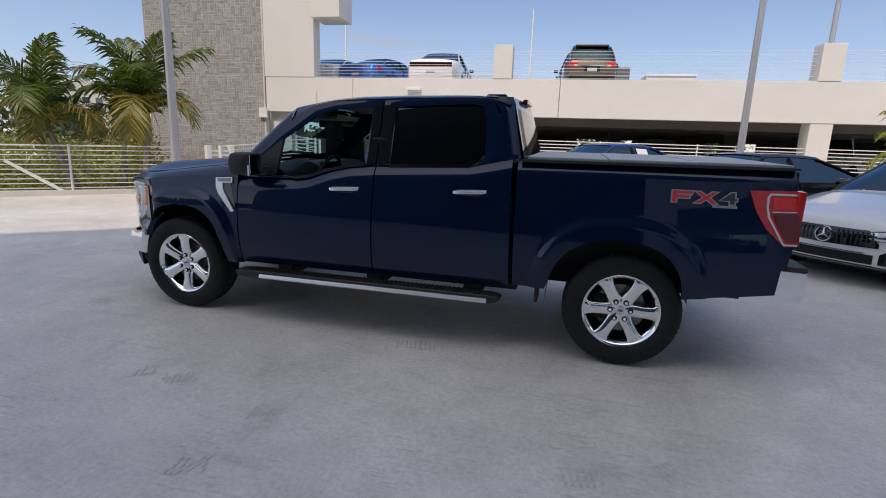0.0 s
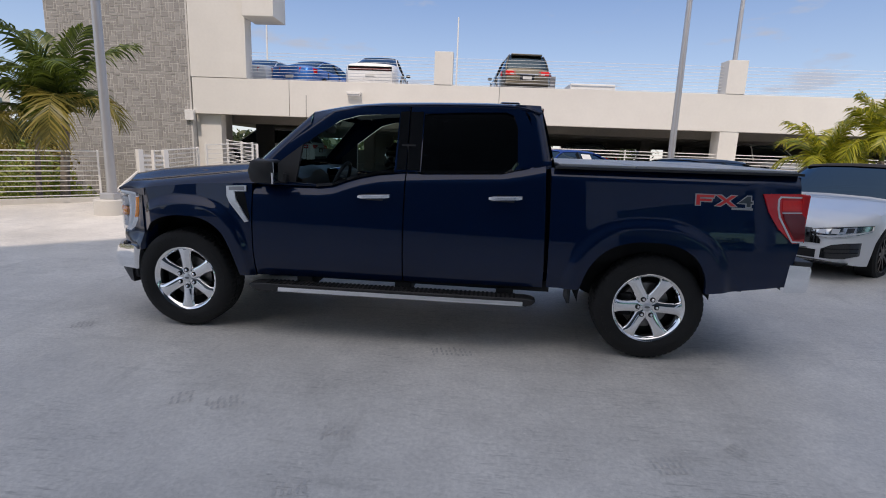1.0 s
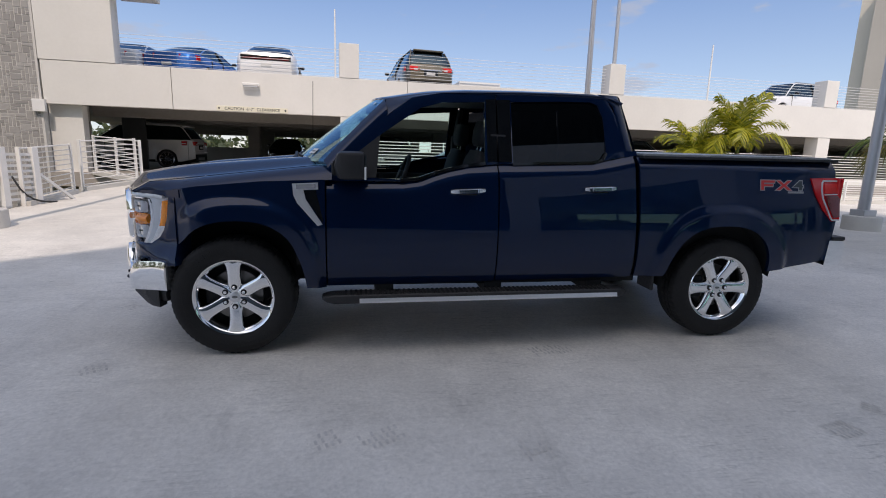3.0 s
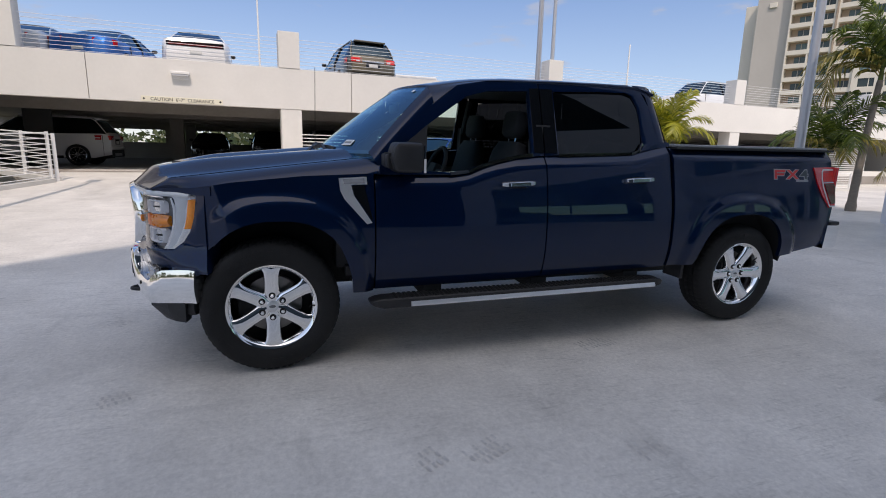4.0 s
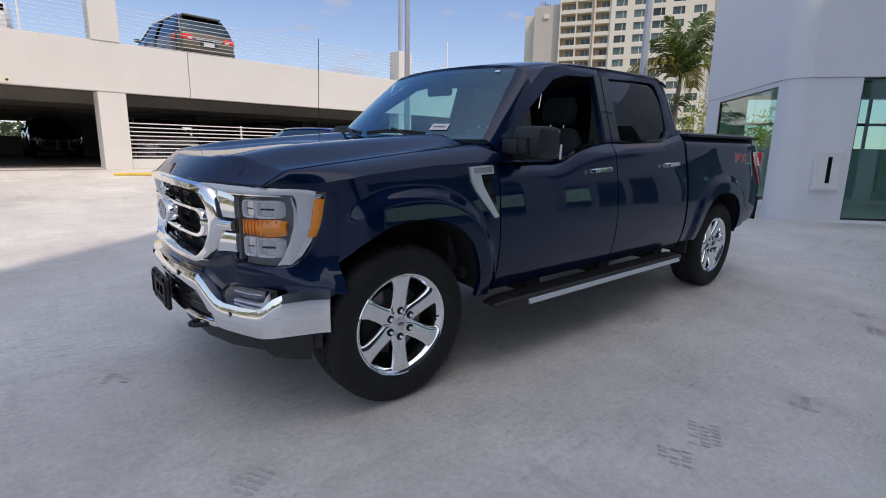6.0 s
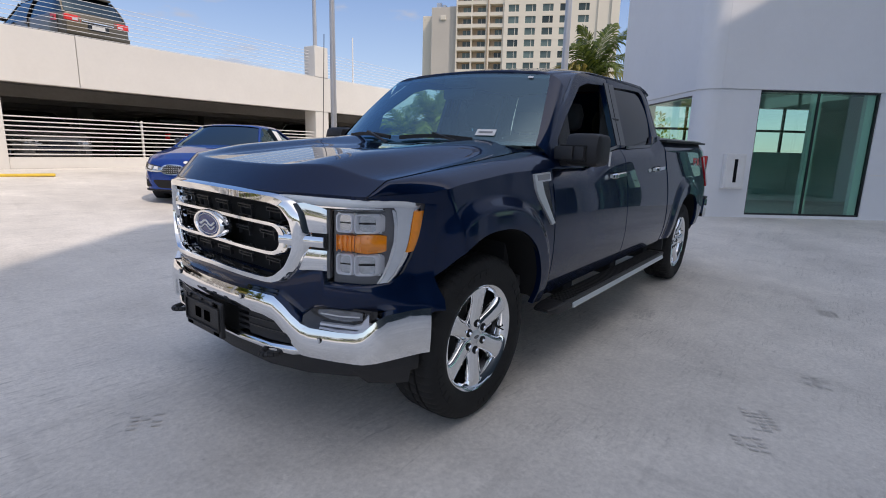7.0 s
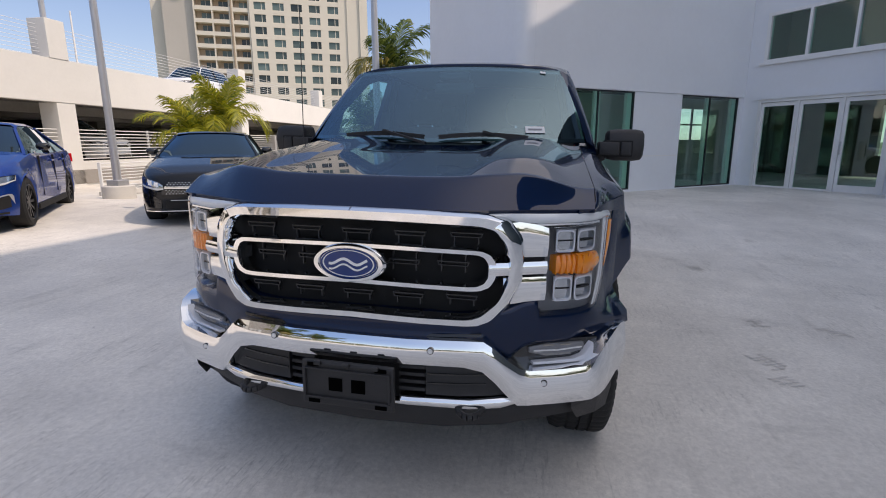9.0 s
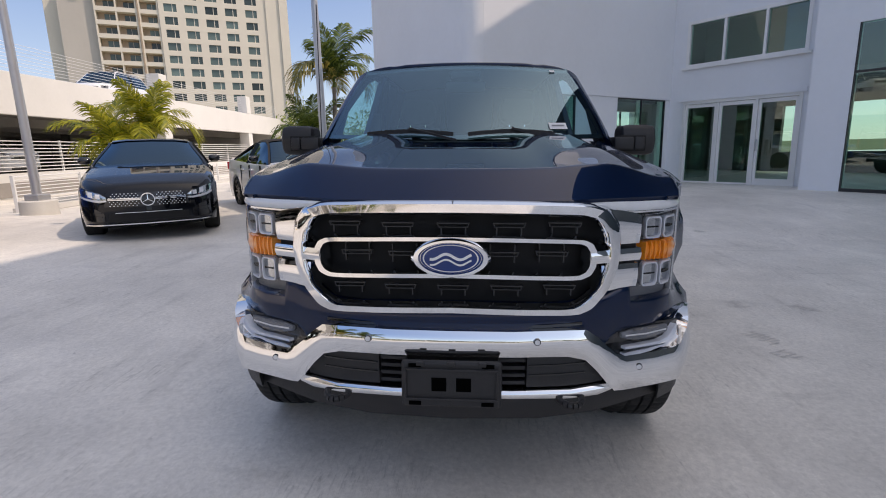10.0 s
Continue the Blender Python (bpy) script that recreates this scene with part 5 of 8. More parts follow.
    # nose: shell behind lamps and grille, in the paint colour
    front_strip("nose_band", both([(0, 0.685, 0.762), (0.2, 0.685, 0.760), (0.38, 0.682, 0.755), (0.44, 0.668, 0.762), (0.48, 0.640, 0.775), (0.52, 0.606, 0.785), (0.545, 0.628, 0.796), (0.566, 0.645, 0.804), (0.590, 0.651, 0.806), (0.603, 0.654, 0.806), (0.611, 0.654, 0.754), (0.70, 0.656, 0.754), (0.78, 0.656, 0.757), (0.812, 0.650, 0.763), (0.832, 0.630, 0.80), (0.843, 0.625, 0.86), (0.852, 0.625, 0.93), (0.860, 0.63, 1.00), (0.868, 0.64, 1.084), (0.892, 0.64, 1.088)]), t, NAVY, back=0.030, depth=0.10, bulge=0.006, slim=NARROW, flare=True, rows=10, smooth=85)
    front_strip("nose_slot", both([(0, 0.694, 0.704), (0.3, 0.694, 0.704), (0.43, 0.697, 0.707)]), t, GLOSS, back=0.030, depth=0.02)
    part("nose_core", boxes((-0.60, -0.30, -0.56, 0.56, 0.50, 1.10)), UNDER, t)
    for s in (-1, 1):
        part("wing_core", boxes((-0.40, 0.62, min(s * 0.45, s * 0.60), max(s * 0.45, s * 0.60), 0.5, 1.12)), UNDER, t)
    # grille
    grille = new("grille")
    grille.parent = t
    front_strip("grille_backing", both([(0, 0.76, 1.10), (0.3, 0.755, 1.10), (0.42, 0.76, 1.09), (0.50, 0.82, 1.06), (0.56, 0.87, 1.02)]), grille, UNDER, back=0.115, depth=0.02)
    outer = sym([spread(*q) for q in [(0.0, 1.116), (0.20, 1.116), (0.41, 1.112), (0.470, 1.094), (0.506, 1.045), (0.516, 0.965), (0.508, 0.905), (0.480, 0.836), (0.440, 0.780), (0.395, 0.758), (0.20, 0.752), (0.0, 0.752)]])
    inner = sym([spread(*q) for q in [(0.0, 1.070), (0.20, 1.070), (0.385, 1.068), (0.426, 1.057), (0.458, 1.014), (0.470, 0.960), (0.465, 0.905), (0.440, 0.845), (0.395, 0.803), (0.365, 0.790), (0.20, 0.784), (0.0, 0.784)]])
    ring_on_nose("grille_surround", outer, inner, grille, CHROME, back=0.050, proud=0.035, depth=0.06, label="chrome surround")
    outer = sym([spread(*q) for q in [(0.0, 1.006), (0.20, 1.006), (0.40, 1.005), (0.430, 0.992), (0.446, 0.965), (0.446, 0.915), (0.430, 0.885), (0.395, 0.868), (0.20, 0.866), (0.0, 0.866)]])
    inner = sym([spread(*q) for q in [(0.0, 0.984), (0.20, 0.984), (0.385, 0.983), (0.402, 0.975), (0.412, 0.958), (0.412, 0.920), (0.402, 0.902), (0.382, 0.891), (0.20, 0.889), (0.0, 0.889)]])
    ring_on_nose("grille_loop", outer, inner, grille, CHROME, back=0.060, proud=0.032, depth=0.05)
    for s in (-1, 1):
        cols = [(s * y, 0.902 + dz, 0.944 + dz) for y, dz in ((0.445, 0.0), (0.50, 0.001), (0.56, 0.002), (0.626, 0.002))]
        front_strip("grille_link", cols, grille, CHROME, back=0.030, depth=0.06, bulge=0.006)
        cols = [(s * y, a, b) for y, a, b in ((0.500, 0.957, 1.070), (0.53, 0.958, 1.074), (0.56, 0.958, 1.070), (0.60, 0.958, 1.062), (0.626, 0.958, 1.052))]
        front_strip("grille_cheek", cols, grille, CHROME, back=0.048, depth=0.06, bulge=0.005, rows=6)
        cols = [(s * y, a, b) for y, a, b in ((0.490, 0.800, 0.890), (0.53, 0.802, 0.890), (0.56, 0.806, 0.890), (0.60, 0.808, 0.890), (0.626, 0.808, 0.890))]
        front_strip("grille_cheek", cols, grille, CHROME, back=0.048, depth=0.06, bulge=0.005, rows=6)
        front_strip("link_recess", [(s * y, 0.886, 0.962) for y in (0.50, 0.56, 0.618)], grille, UNDER, back=0.060, depth=0.05)
        # clear bar from the grille to the lamp's outer corner, with a bright lower edge
        cols = [(s * y, a, b) for y, a, b in ((0.440, 1.097, 1.100), (0.48, 1.086, 1.101), (0.52, 1.075, 1.101), (0.56, 1.070, 1.100), (0.60, 1.067, 1.099), (0.66, 1.068, 1.099), (0.72, 1.069, 1.099), (0.78, 1.070, 1.098), (0.812, 1.069, 1.096), (0.832, 1.066, 1.092), (0.846, 1.058, 1.086))]
        front_strip("lamp_brow", cols, grille, GUIDE, back=0.030, depth=0.05, bulge=0.007, slim=NARROW, rows=6)
        cols = [(s * y, a - 0.006, a) for y, a in ((0.53, 1.076), (0.56, 1.069), (0.60, 1.066), (0.66, 1.067), (0.72, 1.068), (0.775, 1.069), (0.800, 1.067))]
        front_strip("brow_edge", cols, grille, CHROME, back=0.027, depth=0.03, slim=NARROW)
    for z, wid, n in ((1.026, 0.44, 5), (0.930, 0.40, 5), (0.816, 0.43, 5)):
        for k in range(n):
            y = lerp(-wid + 0.075, wid - 0.075, k / (n - 1))
            if abs(y) < 0.1 and abs(z - 0.930) < 0.01:
                continue
            bm = bmesh.new()
            x = nose_x(y, 0.080)
            q = [(-0.054, 0.009), (0.054, 0.009), (0.049, -0.007), (-0.049, -0.007)]
            i = [(-0.050, 0.005), (0.050, 0.005), (0.046, -0.004), (-0.046, -0.004)]
            loft(bm, [[Vector((x + 0.012, y + a, z + b)) for a, b in q], [Vector((x, y + a, z + b)) for a, b in q], [Vector((x, y + a, z + b)) for a, b in i], [Vector((x + 0.014, y + a, z + b)) for a, b in i]], caps=False)
            for d in (-0.040, 0.040):
                box(bm, x + 0.008, x + 0.024, y + d - 0.002, y + d + 0.002, z - 0.030, z + (0.030 if z == 0.930 else -0.006))
            part("grille_bracket", bm, BRACKET, grille)
    # oval badge: plain shapes
    bm = bmesh.new()
    mo = Matrix.Translation((nose_x(0, 0.028), 0.005, 0.930)) @ Matrix(((0, 0, -1, 0), (1, 0, 0, 0), (0, 1, 0, 0), (0, 0, 0, 1)))
    turned(bm, [(0.0, 0.012), (0.098, 0.010), (0.104, 0.018), (0.118, 0.018), (0.127, 0.008), (0.127, -0.03)], 64, Matrix.Scale(0.5, 4, (0, 1, 0)))
    bmesh.ops.transform(bm, matrix=mo, verts=bm.verts)
    badge = part("oval_badge", bm, CHROME, grille, smooth=40)
    bm = bmesh.new()
    turned(bm, [(0.0, 0.015), (0.096, 0.0135), (0.098, 0.006)], 64, Matrix.Scale(0.5, 4, (0, 1, 0)))
    bmesh.ops.transform(bm, matrix=mo, verts=bm.verts)
    part("badge_field", bm, OVALBLUE, badge, smooth=40)
    bm = bmesh.new()
    for dy, h in ((0.006, 0.0085), (-0.012, 0.0055)):
        strip_path(bm, [Vector((-0.066 + 0.0088 * q, dy + 0.009 * math.sin(q * 0.62 + 2.2), 0.0165)) for q in range(16)], 0.003, h, up=(0, 1, 0))
    turned(bm, [(0.084, 0.0135), (0.085, 0.0165), (0.088, 0.0165), (0.089, 0.0135)], 56, Matrix.Scale(0.5, 4, (0, 1, 0)))
    bmesh.ops.transform(bm, matrix=mo, verts=bm.verts)
    part("badge_scroll", bm, PAPER, badge)

    # headlamps
    for s in (-1, 1):
        lamp = new("headlamp")
        lamp.parent = t
        shape = [(0.612, 0.752, 1.054), (0.66, 0.753, 1.061), (0.72, 0.754, 1.068), (0.77, 0.757, 1.075), (0.80, 0.760, 1.079), (0.818, 0.765, 1.082), (0.832, 0.805, 1.085), (0.843, 0.87, 1.086), (0.859, 1.00, 1.086)]
        front_strip("lamp_housing", [(s * y, a, b) for y, a, b in shape], lamp, LAMPGREY, back=0.080, depth=0.03, slim=NARROW)
        bm = bmesh.new()
        loft(bm, [[Vector((nose_x(y * NARROW, 0.022), s * y, lerp(a, b, k / 6))) for k in range(7)] for y, a, b in shape], closed=False)
        part("lamp_lens", bm, LENS, lamp, smooth=60).visible_shadow = False
        front_strip("wing_corner", [(s * y, a, b) for y, a, b in ((0.72, 1.098, 1.112), (0.80, 1.096, 1.116), (0.845, 1.086, 1.120), (0.872, 1.080, 1.124), (0.895, 1.080, 1.128), (0.915, 1.080, 1.132))], t, NAVY, back=0.026, depth=0.14, slim=NARROW, smooth=60)
        front_strip("wing_filler", [(s * y, a, b) for y, a, b in ((0.40, 1.090, 1.104), (0.52, 1.094, 1.105), (0.62, 1.096, 1.106), (0.70, 1.094, 1.106), (0.78, 1.094, 1.107), (0.84, 1.086, 1.108))], t, NAVY, back=0.040, depth=0.26, slim=NARROW, smooth=60)
        # light guide: a broad bracket down the outer edge, a thin arm along the top
        cols = [(s * y, a, b) for y, a, b in ((0.640, 1.050, 1.054), (0.70, 1.053, 1.057), (0.800, 1.056, 1.060))]
        front_strip("light_guide", cols, lamp, CHROME, back=0.036, depth=0.03, slim=NARROW, bulge=0.004)

        def upright(name, rows_, material, back, depth=0.03, s=s, lamp=lamp):
            bm = bmesh.new()
            rings = []
            for z, y0, y1 in rows_:
                front_ = [Vector((nose_x(y * NARROW, back) - 0.006 * math.sin(math.pi * k / 6), s * y, z)) for k, y in enumerate(frange(y0, y1, 6))]
                rings.append(front_ + [Vector((nose_x(y1 * NARROW, back) + depth, s * (y1 - 0.004), z)), Vector((nose_x(y0 * NARROW, back) + depth, s * y0, z))])
            loft(bm, rings)
            return part(name, bm, material, lamp, smooth=40)
        upright("light_guide", [(1.072, 0.814, 0.846), (1.05, 0.819, 0.842), (1.0, 0.821, 0.839), (0.93, 0.820, 0.837), (0.86, 0.813, 0.829), (0.80, 0.803, 0.818), (0.766, 0.793, 0.806)], GUIDE, 0.036)
        for d0, d1 in ((-0.004, 0.0), (0.0, 0.004)):
            edge = [(z, (a if d0 < 0 else b) + d0, (a if d0 < 0 else b) + d1) for z, a, b in ((1.06, 0.817, 0.844), (1.0, 0.821, 0.839), (0.93, 0.820, 0.837), (0.86, 0.813, 0.829), (0.80, 0.803, 0.818), (0.766, 0.793, 0.806))]
            upright("guide_edge", edge, CHROME, 0.033)
        upright("side_marker", [(1.052, 0.848, 0.861), (1.0, 0.845, 0.862), (0.95, 0.843, 0.857), (0.905, 0.840, 0.850), (0.885, 0.838, 0.844)], AMBER, 0.018)
        front_strip("lamp_edge", [(s * y, a, b) for y, a, b in ((0.606, 0.772, 1.050), (0.612, 0.772, 1.051), (0.618, 0.772, 1.052))], lamp, LAMPGREY, back=0.050, depth=0.03, slim=NARROW)
        for z0, z1 in ((0.966, 1.044), (0.796, 0.884)):
            for y0, y1 in ((0.650, 0.716), (0.722, 0.790)):
                o = [(s * y0, z0), (s * y1, z0), (s * y1, z1), (s * y0, z1)]
                i = [(s * (y0 + 0.008), z0 + 0.008), (s * (y1 - 0.008), z0 + 0.008), (s * (y1 - 0.008), z1 - 0.008), (s * (y0 + 0.008), z1 - 0.008)]
                ring_on_nose("reflector_bezel", o, i, lamp, WHITELENS, back=0.048, proud=0.010, depth=0.024, slim=NARROW, cut=0.13)
                # a stepped mirror bowl behind the bezel
                bm = bmesh.new()
                cy, cz = (y0 + y1) / 2, (z0 + z1) / 2
                rings = []
                for k, d in ((1.0, 0.052), (0.86, 0.060), (0.80, 0.058), (0.45, 0.076), (0.30, 0.078)):
                    rings.append([Vector((nose_x((cy + (y - cy) * k) * NARROW, d), s * (cy + (y - cy) * k), cz + (z - cz) * k)) for y, z in ((y0, z0), (y1, z0), (y1, z1), (y0, z1))])
                loft(bm, rings)
                part("reflector_bowl", bm, SMOKED, lamp)
                front_strip("bowl_shade", [(s * (cy + d), cz - 0.002, cz + 0.003) for d in (-0.024, 0.0, 0.024)], lamp, UNDER, back=0.050, depth=0.012, slim=NARROW)
        for cols_, bulge_ in ((((0.650, 0.898, 0.952), (0.68, 0.892, 0.958), (0.716, 0.894, 0.956)), 0.010), (((0.722, 0.890, 0.960), (0.76, 0.886, 0.964), (0.790, 0.890, 0.960), (0.800, 0.896, 0.954)), 0.016)):
            front_strip("indicator", [(s * y, a, b) for y, a, b in cols_], lamp, AMBER, back=0.050, depth=0.03, slim=NARROW, bulge=bulge_, rows=6)
        for k in range(8):
            y = 0.656 + 0.0185 * k
            front_strip("indicator_rib", [(s * y, 0.893, 0.957), (s * (y + 0.003), 0.893, 0.957)], lamp, AMBER, back=0.034, depth=0.02, slim=NARROW)

    # bumper
    bumper = front_strip("front_bumper", both([(0, 0.605, 0.693), (0.2, 0.605, 0.693), (0.38, 0.602, 0.693), (0.44, 0.585, 0.690), (0.48, 0.545, 0.660), (0.52, 0.495, 0.620), (0.555, 0.455, 0.590), (0.59, 0.450, 0.576), (0.70, 0.450, 0.576), (0.78, 0.452, 0.580), (0.812, 0.454, 0.592), (0.845, 0.458, 0.634), (0.868, 0.462, 0.655), (0.905, 0.466, 0.662), (0.925, 0.467, 0.662), (0.945, 0.468, 0.660)]), t, CHROME, back=0.0, depth=0.07, bulge=0.013, rows=8, label="chrome front bumper")
    front_strip("bumper_lower_lip", both([(0, 0.448, 0.476), (0.2, 0.447, 0.475), (0.40, 0.440, 0.472), (0.50, 0.440, 0.476), (0.56, 0.452, 0.474)]), bumper, CHROME, back=0.022, depth=0.05, bulge=0.008)
    front_strip("bumper_opening", both([(0, 0.45, 0.63), (0.3, 0.45, 0.63), (0.46, 0.45, 0.60), (0.56, 0.45, 0.53)]), bumper, UNDER, back=0.085, depth=0.03)
    for s in (-1, 1):
        front_strip("bumper_insert", [(s * y, a, b) for y, a, b in ((0.25, 0.480, 0.594), (0.36, 0.478, 0.592), (0.42, 0.478, 0.584), (0.47, 0.478, 0.548), (0.525, 0.480, 0.490))], bumper, PLASTIC, back=0.042, depth=0.03, bulge=0.004)
        for z in (0.522, 0.556):
            front_strip("insert_rib", [(s * y, z, z + 0.005) for y in (0.255, 0.36, 0.45)], bumper, GLOSS, back=0.034, depth=0.01)
        for z in (0.486, 0.513, 0.54, 0.567):
            front_strip("lower_slat", [(s * y, z, z + 0.012) for y in (0.155, 0.20, 0.246)], bumper, PLASTIC, back=0.05, depth=0.03)
        # fog lamp pocket
        fog = front_strip("fog_lamp_pocket", [(s * y, a, b) for y, a, b in ((0.515, 0.600, 0.640), (0.560, 0.570, 0.655), (0.66, 0.565, 0.662), (0.76, 0.568, 0.662), (0.82, 0.585, 0.66))], bumper, GLOSS, back=0.062, depth=0.03)
        front_strip("fog_light_guide", [(s * y, a, b) for y, a, b in ((0.600, 0.580, 0.590), (0.66, 0.580, 0.591), (0.74, 0.582, 0.594), (0.775, 0.586, 0.606), (0.795, 0.594, 0.636), (0.806, 0.604, 0.650))], fog, WHITELENS, back=0.040, depth=0.022, bulge=0.003)
        front_strip("fog_reflector", [(s * y, a, b) for y, a, b in ((0.585, 0.622, 0.640), (0.64, 0.606, 0.650), (0.70, 0.606, 0.650), (0.770, 0.622, 0.650))], fog, LAMPGREY, back=0.052, depth=0.012, bulge=0.004)
        front_strip("fog_blade", [(s * y, a, a + 0.006) for y, a in ((0.600, 0.627), (0.68, 0.625), (0.765, 0.632))], fog, CHROME, back=0.044, depth=0.010)
        for y in (0.632, 0.690):
            front_strip("fog_rib", [(s * (y + d), 0.610, 0.648) for d in (0, 0.004, 0.034, 0.038)], fog, IRON, back=0.047, depth=0.01, bulge=-0.006)
        bm = bmesh.new()
        loft(bm, [[Vector((nose_x(y, 0.030), s * y, lerp(a, b, k / 3))) for k in range(4)] for y, a, b in ((0.540, 0.592, 0.640), (0.572, 0.572, 0.652), (0.66, 0.568, 0.660), (0.76, 0.572, 0.660), (0.815, 0.600, 0.658))], closed=False)
        part("fog_lens", bm, LENS, fog, smooth=60).visible_shadow = False
        for y, z in ((0.275, 0.662), (0.64, 0.535)):
            bm = bmesh.new()
            bar(bm, (nose_x(y, 0.02), s * y, z), (nose_x(y, -0.0165), s * y, z), 0.0085, 20)
            part("parking_sensor", bm, SATIN, bumper)
            bm = bmesh.new()
            bar(bm, (nose_x(y, 0.02), s * y, z), (nose_x(y, -0.0145), s * y, z), 0.0115, 20)
            part("sensor_ring", bm, GLOSS, bumper)
        # tow hook
        bm = bmesh.new()
        pts = [Vector((-0.78 - 0.075 * math.sin(a), s * 0.40 + 0.042 * math.cos(a), 0.437)) for a in frange(0, math.pi, 10)]
        pts = [Vector((-0.66, s * 0.442, 0.445))] + pts + [Vector((-0.66, s * 0.358, 0.445))]
        for p, q in zip(pts, pts[1:]):
            bar(bm, p, q, 0.012, 8)
        part("tow_hook", bm, PLASTIC, t)
    # number plate bracket
    x = nose_x(0, -0.012)
    pl = part("plate_bracket", boxes((x - 0.022, x, -0.163, 0.163, 0.440, 0.602), bevel=0.010), PLASTIC, bumper)
    part("bracket_rib", boxes((x - 0.030, x - 0.0215, -0.150, 0.150, 0.470, 0.477), (x - 0.030, x - 0.0215, -0.150, 0.150, 0.572, 0.579), (x - 0.030, x - 0.0215, -0.152, -0.144, 0.477, 0.572), (x - 0.030, x - 0.0215, 0.144, 0.152, 0.477, 0.572), bevel=0.002), PLASTIC, pl)
    # flat black patches stand in for the shade of the bracket's open holes
    for y in (-0.040, 0.040):
        part("bracket_slot", boxes((x - 0.0245, x - 0.0222, y - 0.024, y + 0.024, 0.500, 0.546)), VOID, pl)
    for y in (-0.118, 0.118):
        for z in (0.450, 0.582):
            part("bracket_hole", boxes((x - 0.0245, x - 0.0222, y - 0.020, y + 0.020, z, z + 0.013)), VOID, pl)
    for y in (-0.100, 0.0, 0.100):
        part("bracket_clip", boxes((x - 0.034, x - 0.0215, y - 0.012, y + 0.012, 0.590, 0.604), bevel=0.003), PLASTIC, pl)
    front_strip("air_dam", both([(0, 0.325, 0.45), (0.3, 0.328, 0.45), (0.5, 0.332, 0.45), (0.65, 0.345, 0.46), (0.78, 0.36, 0.465), (0.85, 0.375, 0.47), (0.895, 0.385, 0.472)]), t, PLASTIC, back=0.10, depth=0.05, bulge=0.012)

    # bed
    part("bed_floor", boxes((2.92, 4.64, -0.80, 0.80, 0.62, 0.72)), UNDER, t)
    part("bed_front_wall", boxes((2.92, 2.96, -0.80, 0.80, 0.60, 1.40)), UNDER, t)
    for k in range(3):
        x0 = 2.965 + k * 0.560
        part("bed_cover_panel", boxes((x0, x0 + 0.552, -0.812, 0.812, 1.430 + 0.003 * k, 1.452 + 0.003 * k), bevel=0.006), TONNEAU, t)
    part("tailgate", boxes((4.630, 4.685, -0.79, 0.79, 0.70, 1.42), bevel=0.012), NAVY, t, smooth=40)
    bm = bmesh.new()
    rings = []
    for y in frange(-0.955, 0.955, 24):
        x = 4.815 - 0.045 * (abs(y) / 0.955) ** 6
        rings.append([Vector((x - 0.165, y, 0.595)), Vector((x - 0.02, y, 0.600)), Vector((x - 0.004, y, 0.63)), Vector((x, y, 0.77)), Vector((x - 0.012, y, 0.796)), Vector((x - 0.15, y, 0.800))])
    loft(bm, rings)
    rb = part("rear_bumper", bm, CHROME, t, "chrome rear bumper", smooth=35)
    part("bumper_step_pad", boxes((4.655, 4.775, -0.952, 0.952, 0.797, 0.830), bevel=0.010), PLASTIC, rb)
    # underneath
    part("frame_rails", boxes((-0.55, 4.55, -0.48, -0.38, 0.46, 0.62), (-0.55, 4.55, 0.38, 0.48, 0.46, 0.62)), UNDER, t)
    part("floor_pan", boxes((0.58, 2.92, -0.86, 0.86, 0.50, 0.56)), UNDER, t)
    part("engine_tray", boxes((-0.60, 0.60, -0.42, 0.42, 0.40, 0.90)), UNDER, t)
    bm = bmesh.new()
    bar(bm, (3.694, -0.70, AXLE), (3.694, 0.70, AXLE), 0.05, 12)
    bmesh.ops.create_uvsphere(bm, u_segments=16, v_segments=10, radius=0.17, matrix=Matrix.Translation((3.694, 0.1, AXLE)))
    bar(bm, (0.6, 0.1, 0.50), (3.6, 0.1, 0.42), 0.05, 10)
    bar(bm, (0.0, -0.70, AXLE), (0.0, 0.70, AXLE), 0.045, 12)
    part("axles", bm, UNDER, t)
    bm = bmesh.new()
    bar(bm, (1.0, 0.50, 0.42), (4.2, 0.55, 0.46), 0.045, 10)
    bar(bm, (2.9, 0.50, 0.44), (3.35, 0.52, 0.45), 0.11, 12)
    part("exhaust", bm, IRON, t)

    # cabin
    part("cabin_floor", boxes((0.45, 2.90, -0.85, 0.85, 0.56, 0.62)), CABIN, t)
    part("firewall", boxes((0.40, 0.50, -0.78, 0.78, 0.60, 1.24)), CABIN, t)
    def dash(u, v):
        y = lerp(-0.80, 0.80, v)
        prof = [(0.50 + 0.10 * (y / 0.8) ** 2, 1.285), (0.72, 1.300), (0.90, 1.290), (0.97, 1.255), (0.985, 1.18), (0.93, 1.05), (0.90, 0.80)]
        p = prof[int(round(u * 6))]
        hood_ = 0.055 * math.exp(-((y + 0.40) / 0.16) ** 4) if int(round(u * 6)) in (2, 3) else 0
        return (p[0], y, p[1] + hood_)
    patch("dashboard", dash, frange(0, 1, 6), frange(0, 1, 24), CABIN, t, smooth=40)
    part("centre_screen", boxes((0.955, 0.985, -0.16, 0.16, 1.14, 1.31), bevel=0.008), GLOSS, t)
    part("centre_console", boxes((0.95, 1.75, -0.16, 0.16, 0.60, 0.98), bevel=0.03), CABIN, t)
    wheel = new("steering_wheel")
    wheel.parent = t
    bm = bmesh.new()
    mw = Matrix.Translation((1.16, -0.40, 1.20)) @ Matrix.Rotation(radians(-68), 4, "Y")
    n = 32
